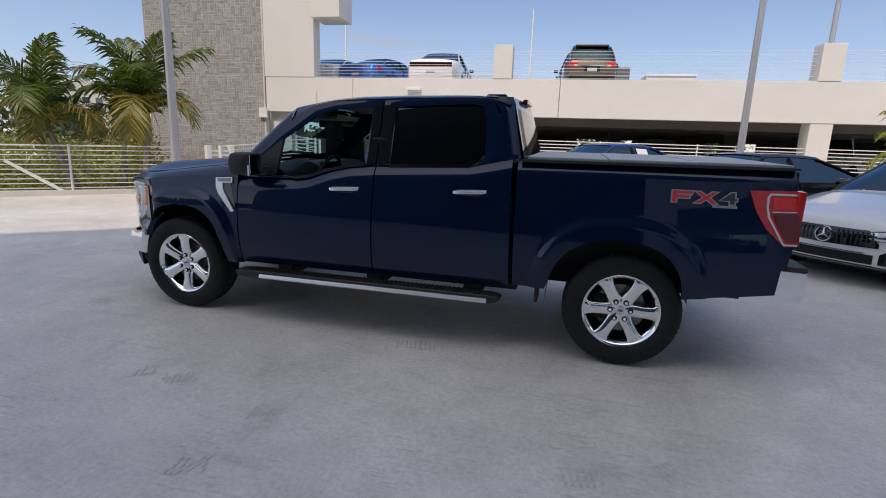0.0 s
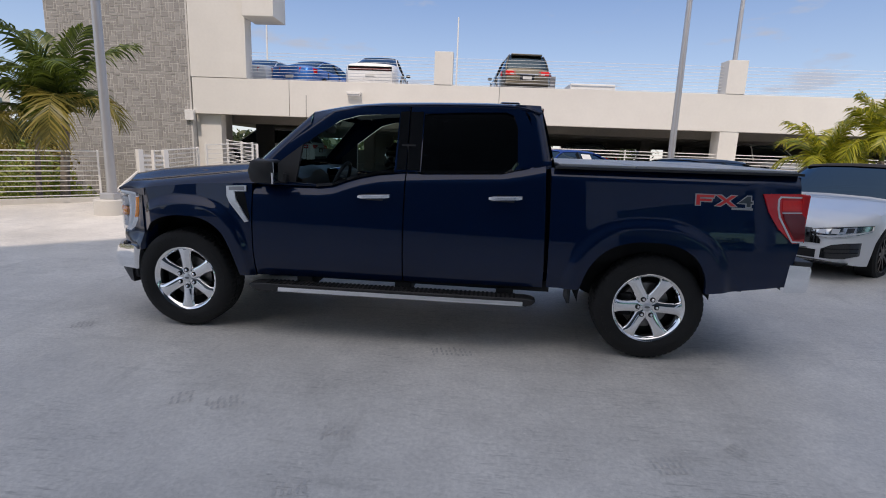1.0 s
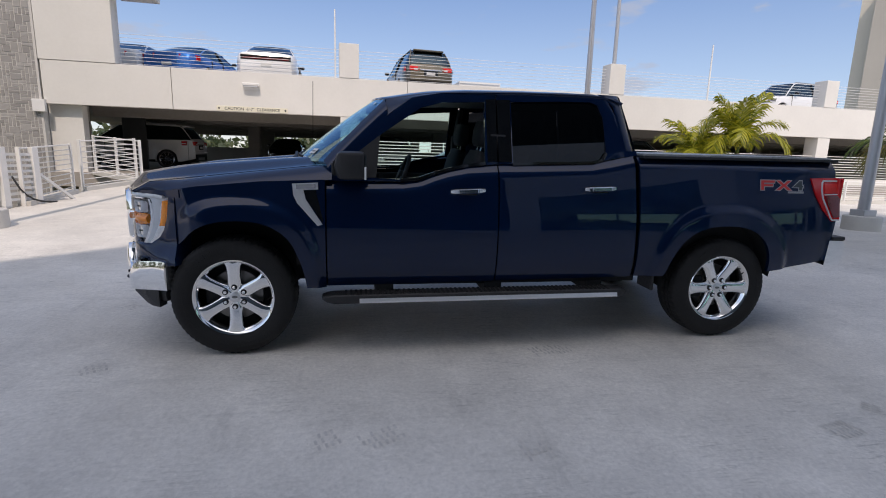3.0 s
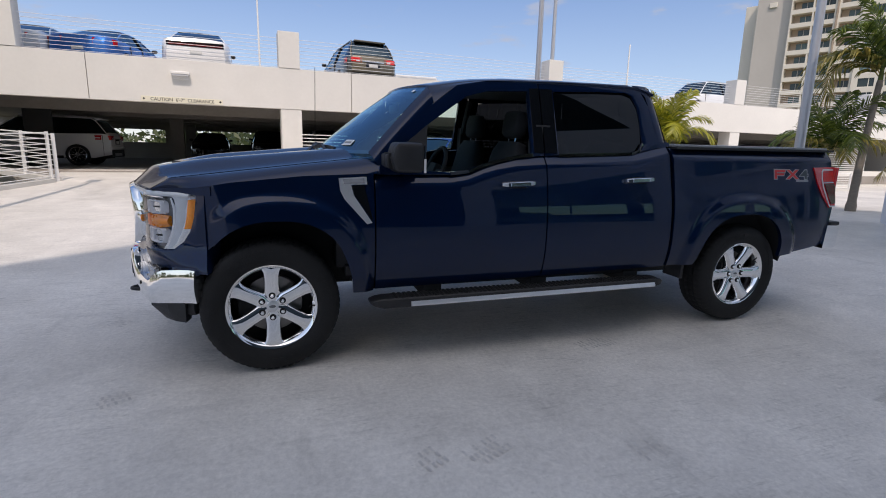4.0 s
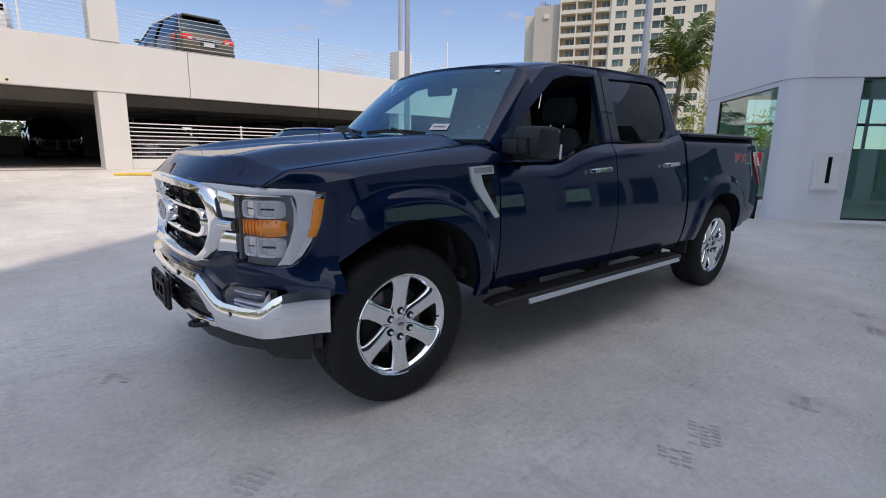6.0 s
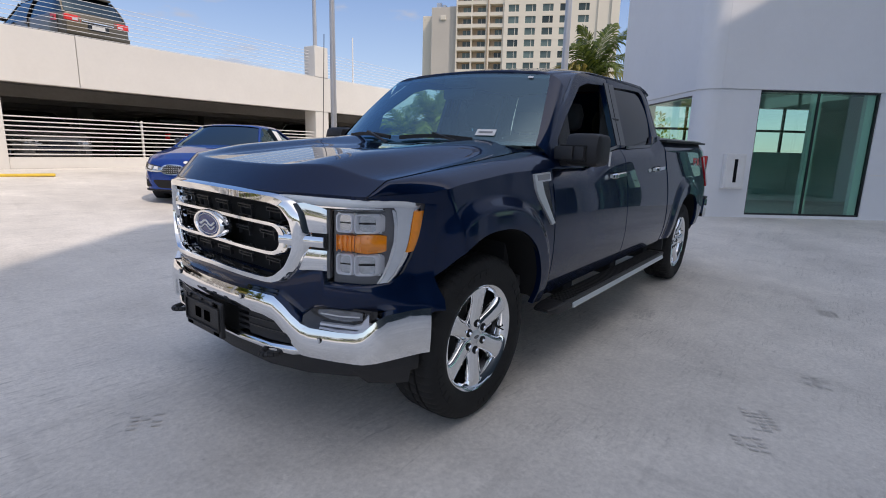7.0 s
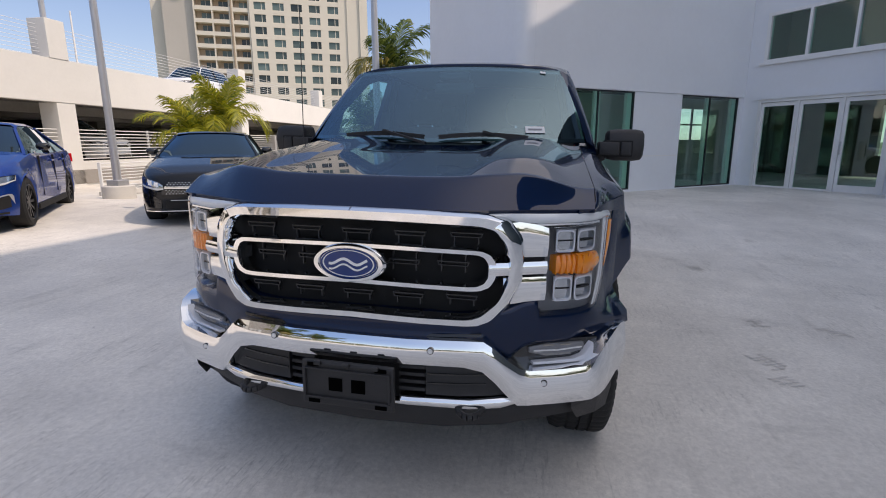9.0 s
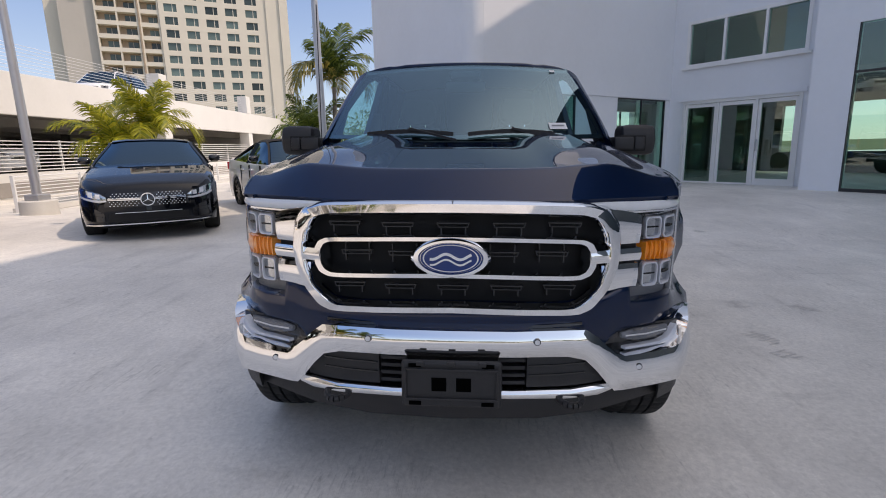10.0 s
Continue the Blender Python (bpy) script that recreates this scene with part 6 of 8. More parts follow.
    rings = []
    for k in range(n + 1):
        a = 2 * math.pi * k / n
        c = Vector((math.cos(a), math.sin(a), 0))
        rings.append([mw @ (c * (0.185 + 0.016 * math.cos(q * math.pi / 4)) + Vector((0, 0, 0.016 * math.sin(q * math.pi / 4)))) for q in range(8)])
    loft(bm, rings, caps=False)
    part("wheel_rim", bm, CABIN, wheel, smooth=60)
    bm = boxes((-0.06, 0.06, -0.07, 0.07, -0.02, 0.03), (-0.02, 0.02, -0.18, 0.18, -0.01, 0.012), (-0.18, 0.0, -0.02, 0.02, -0.01, 0.012), m=mw, bevel=0.008)
    bar(bm, mw @ Vector((0, 0, 0)), mw @ Vector((0, 0, -0.25)), 0.035, 10)
    part("wheel_hub", bm, CABIN, wheel)

    def seat(name, x, y, w, rearward=False):
        st = new(name)
        st.parent = t
        def blob(nm, rows_, mt):
            bm = bmesh.new()
            rings = []
            for c, hw, hd, tilt in rows_:
                ring = []
                for k in range(24):
                    a = 2 * math.pi * k / 24
                    ey = math.copysign(abs(math.cos(a)) ** 0.5, math.cos(a)) * hw
                    ex = math.copysign(abs(math.sin(a)) ** 0.5, math.sin(a)) * hd
                    ring.append(Vector((x + c[0] + ex * math.cos(tilt), y + ey, c[1] - ex * math.sin(tilt))))
                rings.append(ring)
            loft(bm, rings)
            part(nm, bm, mt, st, smooth=60)
        blob("cushion", [((0.0, 0.72), w * 0.85, 0.23, 0.0), ((0.0, 0.78), w, 0.26, 0.05), ((0.0, 0.86), w, 0.26, 0.08), ((0.0, 0.90), w * 0.85, 0.22, 0.08)], CLOTH)
        blob("backrest", [((0.22, 0.86), w * 0.80, 0.055, 0.3), ((0.25, 0.95), w * 0.95, 0.075, 0.3), ((0.30, 1.15), w, 0.075, 0.3), ((0.345, 1.34), w * 0.92, 0.07, 0.3), ((0.365, 1.42), w * 0.70, 0.05, 0.3)], CLOTH)
        blob("headrest", [((0.37, 1.46), 0.10, 0.04, 0.2), ((0.375, 1.49), 0.135, 0.055, 0.2), ((0.385, 1.58), 0.145, 0.055, 0.2), ((0.39, 1.65), 0.12, 0.04, 0.2)], CLOTH)
        for d in (-0.06, 0.06):
            bm = bmesh.new()
            bar(bm, (x + 0.36, y + d, 1.40), (x + 0.375, y + d, 1.50), 0.007, 8)
            part("headrest_post", bm, CHROME, st)
    seat("front_seat", 1.42, -0.40, 0.25)
    seat("front_seat", 1.42, 0.40, 0.25)
    seat("rear_seat", 2.28, -0.42, 0.30)
    seat("rear_seat", 2.28, 0.42, 0.30)
    patch("headliner", lambda u, v: (lerp(1.05, 2.80, u), lerp(-0.63, 0.63, v), along([(1.0, 1.79), (1.5, 1.85), (2.8, 1.858)], lerp(1.05, 2.80, u)) - 0.03 * abs(lerp(-1, 1, v)) ** 3), frange(0, 1, 6), frange(0, 1, 8), LINER, t)
    for s in (-1, 1):
        part("b_pillar_trim", boxes((1.77, 1.88, min(s * 0.70, s * 0.80), max(s * 0.70, s * 0.80), 1.15, 1.55)), CABIN, t)
        bm = bmesh.new()
        bar(bm, (1.80, s * 0.72, 1.50), (1.84, s * 0.66, 1.80), 0.03, 6)
        part("b_pillar_trim", bm, CABIN, t)
    pane_of("front_side_glass", 1, FRONT_DLO, t, CLEAR).visible_shadow = False
    return t


truck = build_truck()


def tuck_in(root):
    """Draws the flanks in past the lamps; the wheels, steps and mirrors stay."""
    for ob in root.children:
        if ob.type != "MESH" and ("wheel" in ob.name and "steering" not in ob.name):
            continue
        if ob.name.startswith(("running_board", "step_bracket")):
            continue
        for o in (ob, *ob.children_recursive):
            if o.name.startswith("door_mirror"):
                o.matrix_basis = Matrix.Translation((0, math.copysign(0.028, o.children[0].data.vertices[0].co.y), 0))
            if o.type != "MESH" or o.parent.name.startswith("door_mirror"):
                continue
            for v in o.data.vertices:
                a = abs(v.co.y)
                if a > 0.70:
                    v.co.y = math.copysign(0.70 + (a - 0.70) * 0.95, v.co.y)


tuck_in(truck)


# ---- fixtures of the car park ----
CONCRETE = mat("pale_cast_concrete", (0.62, 0.60, 0.56), 0.8, vary=0.08, scale=4, bump=0.3, bump_scale=60, dirt=0.08)


def lamp_post(x, y, height, label, r=0.085, base=True):
    t = thing("lamp_post", label, "lamp post", on_deck(x, y), group="lamp posts of the car park")
    bm = bmesh.new()
    bar(bm, (0, 0, 0.25), (0, 0, height), r, 20, r * 0.62)
    part("pole", bm, BRUSHED, t, smooth=40)
    bm = bmesh.new()
    turned(bm, [(0.0, 0.28), (0.30, 0.28), (0.315, 0.265), (0.32, -0.05)], 40)
    part("concrete_base", bm, CONCRETE, t, smooth=40)
    part("base_cover", boxes((-0.15, 0.15, -0.15, 0.15, 0.275, 0.40), bevel=0.015), BRUSHED, t)
    part("lamp_arm", boxes((-0.03, 0.03, -0.5, 0.5, height - 0.1, height - 0.03)), BRUSHED, t)
    part("lamp_head", boxes((-0.14, 0.14, 0.4, 0.9, height - 0.08, height), bevel=0.02), BRUSHED, t)
    return t


lamp_post(6.85, 8.50, 7.2, "tall grey steel lamp post on a round concrete base")
lamp_post(-4.75, 4.15, 8.6, "tall grey steel lamp post beside the cable fence", r=0.088)
lamp_post(10.65, 3.85, 9.0, "tall grey steel lamp post beside the showroom palms", r=0.10)


for x, y, top_z in ((-13.75, 30.45, 10.6), (-0.6, 32.3, 10.9), (25.8, 29.2, 9.65)):
    p = thing("mast", "thin white lamp mast at the back of the garage roof", "mast", pose(x, y, 3.45), group="masts on the garage roof")
    bm = bmesh.new()
    bar(bm, (0, 0, 0), (0, 0, top_z - 3.45), 0.075, 10, 0.05)
    part("pole", bm, WHITE_PAINT, p, smooth=40)
    part("base_plate", boxes((-0.16, 0.16, -0.16, 0.16, 0, 0.03), bevel=0.005), BRUSHED, p)


def roof_post(u, h, label):
    t = thing("roof_lamp_post", label, "lamp post", GARAGE @ pose(u, 0.3, 4.84), group="lamp posts on the garage roof")
    bm = bmesh.new()
    bar(bm, (0, 0, 0), (0, 0, h), 0.075, 16, 0.05)
    part("pole", bm, BRUSHED, t, smooth=40)
    part("base_plate", boxes((-0.13, 0.13, -0.13, 0.13, 0, 0.03), bevel=0.005), BRUSHED, t)


roof_post(10.22, 5.0, "grey steel lamp post on a white parapet pier")


def cable_fence(p, q, label, posts=6, height=1.08, n=10, brace=()):
    p, q = Vector(p), Vector(q)
    L = (q - p).length
    d = (q - p) / L
    base = thing("cable_fence", label, "fence", Matrix(((d.x, -d.y, 0, p.x), (d.y, d.x, 0, p.y), (0, 0, 1, 0), (0, 0, 0, 1))))
    za, zb = deck_z(p.x, p.y), deck_z(q.x, q.y)
    def zz(u):
        return lerp(za, zb, u / L)
    bm = bmesh.new()
    strip_path(bm, [(0, 0, za + 0.03), (L, 0, zb + 0.03)], 0.22, 0.12)
    part("kerb", bm, CONCRETE, base)
    for k in range(posts + 1):
        u = L * k / posts
        part("post", boxes((u - 0.02, u + 0.02, -0.035, 0.035, zz(u), zz(u) + height + 0.03), bevel=0.004), WHITE_PAINT, base)
    for i in range(n):
        h = 0.14 + (height - 0.14) * i / (n - 1)
        bm = bmesh.new()
        bar(bm, (0, 0, za + h), (L, 0, zb + h), 0.010 if i < n - 1 else 0.016, 6)
        part("cable", bm, WHITE_PAINT, base)
    for u in brace:
        bm = bmesh.new()
        strip_path(bm, [(u, 0, zz(u) + 0.75), (u + 1.0, -0.05, zz(u) + 0.08)], 0.06, 0.06, up=(0, 1, 0))
        part("brace", bm, WHITE_PAINT, base)
    return base


def along_b(s, a=-13.45):
    v = CORNER + AX * a + BX * s
    return (v.x, v.y, 0)


cable_fence(along_b(-30), along_b(-7.6), "white steel cable fence along the deck's edge", posts=11, brace=(19.2,))
cable_fence((-5.45, 6.35, 0), (-5.55, 8.3, 0), "white steel cable fence beside the garage entry", posts=1)
cable_fence((-5.0, 10.3, 0), (-5.55, 8.7, 0), "white slatted guard rail beside the garage ramp", posts=1, height=1.15, n=9)
cable_fence((-4.95, 10.5, 0), (-6.9, 12.3, 0), "white slatted guard rail at the garage entry", posts=2, height=1.10, n=9)
cable_fence((7.5, 9.6, 0), (24.0, 11.2, 0), "white slatted fence below the garage bays", posts=8, height=0.75, n=9)

gate = thing("barrier_gate", "white steel swing gate with slats, standing open", "gate", on_deck(-5.6, 6.1, 0, 70))
for x in (0.0, 0.62):
    part("gate_post", boxes((x - 0.06, x + 0.06, -0.06, 0.06, 0, 1.12), bevel=0.008), WHITE_PAINT, gate)
for k in range(9):
    part("gate_slat", boxes((0.06, 0.56, -0.015, 0.015, 0.12 + k * 0.105, 0.17 + k * 0.105)), WHITE_PAINT, gate)
for sx in (-1, 1):
    bm = bmesh.new()
    strip_path(bm, [(0.31 + sx * 0.37, 0, 0.62), (0.31 + sx * 1.1, 0, 0.05)], 0.05, 0.06, up=(0, 1, 0))
    part("gate_brace", bm, WHITE_PAINT, gate)
bm = bmesh.new()
pts = [Vector((0.1 + 0.12 * k, -0.08, 0.55 * math.exp(-k * 0.55) + 0.03)) for k in range(8)]
for p, q in zip(pts, pts[1:]):
    bar(bm, p, q, 0.018, 6)
part("cable_hose", bm, BLACK_PAINT, gate)


def wall_text(words, m, size, parent, name):
    c = bpy.data.curves.new(name, "FONT")
    c.body, c.size, c.extrude, c.align_x = words, size, 0.004, "CENTER"
    ob = new(name, c)
    ob.data.materials.append(INK)
    ob.parent = parent
    ob.matrix_basis = m
    return ob


sign = thing("clearance_sign", "long pale sign board with black capitals on the garage beam", "sign", GARAGE @ pose(-2.38, -0.004, 2.66))
part("board", boxes((-1.05, 1.05, -0.022, 0, -0.075, 0.075), bevel=0.004), SIGNMAT, sign)
wall_text("CAUTION  6'-7\"  CLEARANCE", pose(0, -0.024, -0.042, 90, 0, 0), 0.125, sign, "lettering")
for u in (-0.98, 0.98):
    bm = bmesh.new()
    bmesh.ops.create_circle(bm, cap_ends=True, segments=4, radius=0.035, matrix=pose(u, -0.026, 0, 90, 0, 0))
    part("diamond", bm, INK, sign)

light = thing("wall_light", "boxy white wall light on the garage parapet", "wall light", GARAGE @ pose(-2.4, 0, 3.36))
part("housing", boxes((-0.24, 0.24, -0.20, 0.0, 0.0, 0.075), bevel=0.012), WHITE_PAINT, light)
part("lens", boxes((-0.21, 0.21, -0.18, -0.02, -0.045, 0.0), bevel=0.01), WHITELENS, light)
part("back_plate", boxes((-0.20, 0.20, -0.02, -0.001, -0.12, 0.02)), WHITE_PAINT, light)

kerb = thing("painted_kerb", "yellow painted concrete wheel stop beside the garage column", "kerb", on_deck(0.85, 11.35, 0, -12))
part("stop", boxes((-0.55, 0.55, -0.07, 0.07, 0.0, 0.06), bevel=0.02), YELLOW, kerb)

firebox = thing("key_cabinet", "white metal wall cabinet with a dark glazed slot", "cabinet", SHOW @ pose(0.68, -0.001, 1.05))
part("case", boxes((-0.19, 0.19, -0.11, 0, -0.32, 0.32), bevel=0.015), WHITE_PAINT, firebox)
door = part("door", boxes((-0.165, 0.165, -0.125, -0.11, -0.295, 0.295), bevel=0.008), WHITE_PAINT, firebox)
part("slot", boxes((-0.03, 0.03, -0.129, -0.124, -0.20, 0.22)), GLOSS, door)


# ---- parked cars ----
CARGLASS = glass("dark_car_glass", (0.06, 0.08, 0.10), clear=0.4, ior=2.2, sheen=(0.60, 0.85, 1.0))
PLATE = mat("plain_plate", (0.70, 0.70, 0.68), 0.5, vary=0.08, scale=30)
BLACKRIM = mat("black_alloy", (0.018, 0.018, 0.02), 0.3, 0.4)
GREYRIM = mat("silver_alloy", (0.5, 0.5, 0.52), 0.25, 0.9)
CAR_MESH = {}


def car_wheel(parent, x, y, r, s, rim_mat):
    w = new("wheel")
    w.parent = parent
    w.matrix_basis = Matrix.Translation((x, y, r)) @ Matrix(((1, 0, 0, 0), (0, 0, s, 0), (0, 1, 0, 0), (0, 0, 0, 1)))
    key = ("tyre", round(r, 3))
    if key not in CAR_MESH:
        bm = bmesh.new()
        turned(bm, [(r * 0.72, 0.10), (r * 0.78, 0.115), (r * 0.93, 0.115), (r, 0.09), (r, -0.09), (r * 0.93, -0.11), (r * 0.72, -0.1)], 40)
        bm2 = bmesh.new()
        turned(bm2, [(r * 0.70, -0.09), (r * 0.66, 0.0), (r * 0.68, 0.09), (r * 0.74, 0.11), (r * 0.72, 0.118), (r * 0.68, 0.108)], 40)
        for k in range(10):
            a = k * math.pi / 5
            rot = Matrix.Rotation(a, 4, "Z")
            rings = [[rot @ Vector(p) for p in ((q * r, -wd, h - 0.03), (q * r, -wd, h), (q * r, wd, h), (q * r, wd, h - 0.03))] for q, wd, h in ((0.05, 0.020, 0.085), (0.35, 0.014, 0.095), (0.70, 0.020, 0.10))]
            loft(bm2, rings)
        turned(bm2, [(0.0, 0.09), (0.05, 0.088), (0.055, 0.06)], 20)
        bm3 = bmesh.new()
        turned(bm3, [(0.0, 0.02), (r * 0.66, 0.02)], 24)
        CAR_MESH[key] = (bm, bm2, bm3)
        out = []
        for nm, b in zip(("tyre", "rim", "wheel_well"), CAR_MESH[key]):
            me = bpy.data.meshes.new(nm)
            b.to_mesh(me)
            b.free()
            me.set_sharp_from_angle(angle=radians(40))
            for p in me.polygons:
                p.use_smooth = True
            out.append(me)
        CAR_MESH[key] = out
    for me, mt in zip(CAR_MESH[key], (RUBBER, rim_mat, UNDER)):
        me2 = me if me.materials and me.materials[0] == mt else None
        if me2 is None:
            me2 = me.copy() if me.materials else me
            me2.materials.clear()
            me2.materials.append(mt)
        ob = new(me.name.split(".")[0], me2)
        ob.parent = w
    return w


def build_car(name, label, m, paint, kind="sedan", L=4.75, W=1.84, H=1.44, wheelbase=2.85, front=0.88, rim=None, roof=None, grille="wide", group="", tail_bar=False, papers=()):
    """Own frame: x back from the nose, y to its right, z up; m stands at the nose."""
    t = thing(name, label, "car", m, group)
    rim = rim or GREYRIM
    hw = W / 2
    wx = (front, front + wheelbase)
    R = 0.335 if kind != "suv" else 0.37
    if kind == "sedan":
        top = [(0, 0.62), (0.06, 0.745), (0.4, 0.86), (1.1, 0.985), (1.45, 1.035), (2.2, 1.03), (3.4, 1.04), (3.9, 1.06), (4.5, 1.05), (L - 0.05, 1.0), (L, 0.86)]
        cab = dict(ws=1.25, rf=2.05, rr=3.15, bl=4.12)
    elif kind == "coupe":
        top = [(0, 0.60), (0.06, 0.72), (0.4, 0.82), (1.2, 0.95), (1.6, 0.99), (2.4, 1.0), (3.5, 1.04), (4.2, 1.08), (4.6, 1.08), (L - 0.04, 1.03), (L, 0.9)]
        cab = dict(ws=1.5, rf=2.25, rr=2.95, bl=4.1)
    else:
        top = [(0, 0.78), (0.06, 0.92), (0.35, 1.0), (1.0, 1.06), (1.35, 1.10), (2.2, 1.12), (3.5, 1.14), (4.4, 1.16), (L - 0.05, 1.13), (L, 1.0)]
        cab = dict(ws=1.1, rf=1.85, rr=L - 0.52, bl=L - 0.10)
    low = 0.20 if kind != "suv" else 0.27

    blunt = 0.52 * hw

    def half(x):
        if x < 0:
            return max(0.04, blunt * math.sqrt(max(0.0, 1 + x / 0.05)))
        k = 1.0
        if x < 0.85:
            k = 0.52 + 0.48 * (1 - (1 - x / 0.85) ** 2.3) ** (1 / 2.3)
        if x > L - 0.6:
            k = 0.82 + 0.18 * math.sin(math.pi / 2 * max(0.0, (L - x) / 0.6)) ** 0.8
        return hw * k

    def face_x(y, z):
        """The nose's surface at y, z."""
        y = min(abs(y), hw * 0.985)
        if y < blunt:
            x = -0.05 * (1 - (y / blunt) ** 2)
        else:
            q = (y / hw - 0.52) / 0.48
            x = 0.85 * (1 - (1 - q ** 2.3) ** (1 / 2.3))
        return x + 0.55 * max(0.0, z - along(top, 0.0))

    def piece(name, pts, material, parent, proud=0.006, depth=0.05, label=""):
        """A flat-faced piece set into the nose; pts: y, z."""
        bm = bmesh.new()
        loft(bm, [[Vector((face_x(y, z) + depth, y * 0.99, z)) for y, z in pts], [Vector((face_x(y, z) - proud, y, z)) for y, z in pts]])
        bmesh.ops.triangulate(bm, faces=[f for f in bm.faces if len(f.verts) > 4])
        return part(name, bm, material, parent, label)

    def span(name, cols, material, parent, proud=0.006, depth=0.05):
        """A band along the nose; cols: y, low z, high z."""
        bm = bmesh.new()
        rings = []
        fine = [tuple(lerp(p[i], q[i], k / 5) for i in range(3)) for p, q in zip(cols, cols[1:]) for k in range(5)] + [cols[-1]]
        for y, a, b in fine:
            f = [Vector((face_x(y, lerp(a, b, k / 3)) - proud, y, lerp(a, b, k / 3))) for k in range(4)]
            rings.append(f + [Vector((f[3].x + depth, y * 0.985, b)), Vector((f[0].x + depth, y * 0.985, a))])
        loft(bm, rings)
        return part(name, bm, material, parent, smooth=40)

    xs = sorted(set([-0.0499, -0.046, -0.038, -0.026, -0.012, 0.012, 0.03, 0.05] + [round(L * k / 60, 4) for k in range(61)] + [round(w + d, 4) for w in wx for d in (-0.39, -0.36, -0.3, -0.2, 0, 0.2, 0.3, 0.36, 0.39)]))
    bm = bmesh.new()
    rings = []
    for x in xs:
        zt = along(top, x)
        h = half(x)
        zl = low + (0.07 * max(0, 1 - max(0, x) / 0.5) ** 2 if x < 0.5 else 0) + (0.12 * max(0, 1 - (L - x) / 0.5) if x > L - 0.5 else 0)
        za = zl
        for w in wx:
            d = abs(x - w) / 0.385
            if d < 1:
                za = max(za, R + 0.375 * math.sqrt(1 - d * d) - 0.02)
        zs = zt - 0.14
        side = [(0.0, za), (h * 0.75, za), (h * 0.965, za), (h * 0.99, max(za + 0.02, 0.36)), (h * 1.0, max(za + 0.03, 0.52)), (h * 0.985, max(za + 0.04, lerp(0.52, zs, 0.55))), (h * 0.975, max(zs, za + 0.05)), (h * 0.93, zt - 0.05), (h * 0.84, zt - 0.008), (h * 0.5, zt + 0.018), (0.0, zt + 0.028)]
        rings.append([Vector((x, -y, z)) for y, z in side] + [Vector((x, y, z)) for y, z in side[-2:0:-1]])
    loft(bm, rings)
    body = part("body", bm, paint, t, smooth=38)
    part("underbody", boxes((0.3, L - 0.3, -hw * 0.72, hw * 0.72, low - 0.03, 0.62)), UNDER, t)
    # cabin
    ws, rf, rr, bl = cab["ws"], cab["rf"], cab["rr"], cab["bl"]
    belt = along(top, (rf + rr) / 2) - 0.02
    def section(x):
        if x < rf:
            z = lerp(along(top, ws), H, ((x - ws) / (rf - ws)) ** 0.92)
        elif x > rr:
            z = lerp(H, along(top, bl), ((x - rr) / (bl - rr)) ** 1.25)
        else:
            z = H + 0.018 * math.sin(math.pi * (x - rf) / (rr - rf))
        return z
    def cab_ring(x, shrink=0.0):
        z = section(x)
        zb = along(top, x) - 0.06
        k = (z - zb) / (H - belt)
        wb, wt = half(x) * 0.93 - shrink, lerp(half(x) * 0.93, hw * 0.66, min(1, max(0, k))) - shrink
        pts = [(wb, zb), (lerp(wb, wt, 0.5) + 0.012, lerp(zb, z - 0.05, 0.5)), (wt, z - 0.06), (wt * 0.93, z - 0.02), (wt * 0.6, z - shrink), (0.0, z + 0.008 - shrink)]
        return [Vector((x, -y, q)) for y, q in pts] + [Vector((x, y, q)) for y, q in pts[-2::-1]]
    bm = bmesh.new()
    loft(bm, [cab_ring(x) for x in frange(ws + 0.02, bl - 0.02, 26)], closed=False)
    part("glasshouse", bm, CARGLASS, t, smooth=50)
    # roof skin and pillars
    bm = bmesh.new()
    rings = [[p + Vector((0, 0, 0.012)) for p in cab_ring(x)[2:-2]] for x in frange(rf - 0.05, rr + 0.10, 14)]
    loft(bm, rings, closed=False)
    part("roof", bm, roof or paint, t, smooth=50)
    for s in (-1, 1):
        for x0, x1 in ((ws + 0.02, rf), (rr, bl - 0.02)):
            bm = bmesh.new()
            pts = []
            for x in frange(x0, x1, 8):
                rg = cab_ring(x)
                p = rg[2] if s < 0 else rg[-3]
                pts.append(p + Vector((0, s * 0.006, 0.012)))
            strip_path(bm, pts, 0.036, 0.022)
            part("pillar", bm, roof or paint, t)
        for x in (lerp(rf, rr, 0.45),) if kind != "coupe" else (rr - 0.1,):
            bm = bmesh.new()
            rg = cab_ring(x)
            q = rg[0:3] if s < 0 else rg[-1:-4:-1]
            strip_path(bm, [p + Vector((0, s * 0.008, 0)) for p in q], 0.07, 0.02, up=(1, 0, 0))
            part("pillar", bm, GLOSS, t)
        # door lines, handles, sill, mirror
        for x in (lerp(ws, rf, 0.45), lerp(rf, rr, 0.5), rr + 0.30):
            h = half(x)
            part("door_gap", boxes((x - 0.004, x + 0.004, min(s * (h * 0.968), s * (h * 1.002)), max(s * (h * 0.968), s * (h * 1.002)), 0.36, belt - 0.06)), UNDER, body)
        for x in (lerp(rf, rr, 0.5) - 0.22, rr + 0.08):
            h = half(x) * 0.985
            part("door_handle", boxes((x, x + 0.16, min(s * h, s * (h + 0.025)), max(s * h, s * (h + 0.025)), belt - 0.16, belt - 0.13), bevel=0.006), paint, body)
        part("sill", boxes((front + 0.42, front + wheelbase - 0.42, min(s * hw * 0.94, s * hw * 1.0), max(s * hw * 0.94, s * hw * 1.0), low - 0.02, low + 0.07), bevel=0.01), UNDER, body)
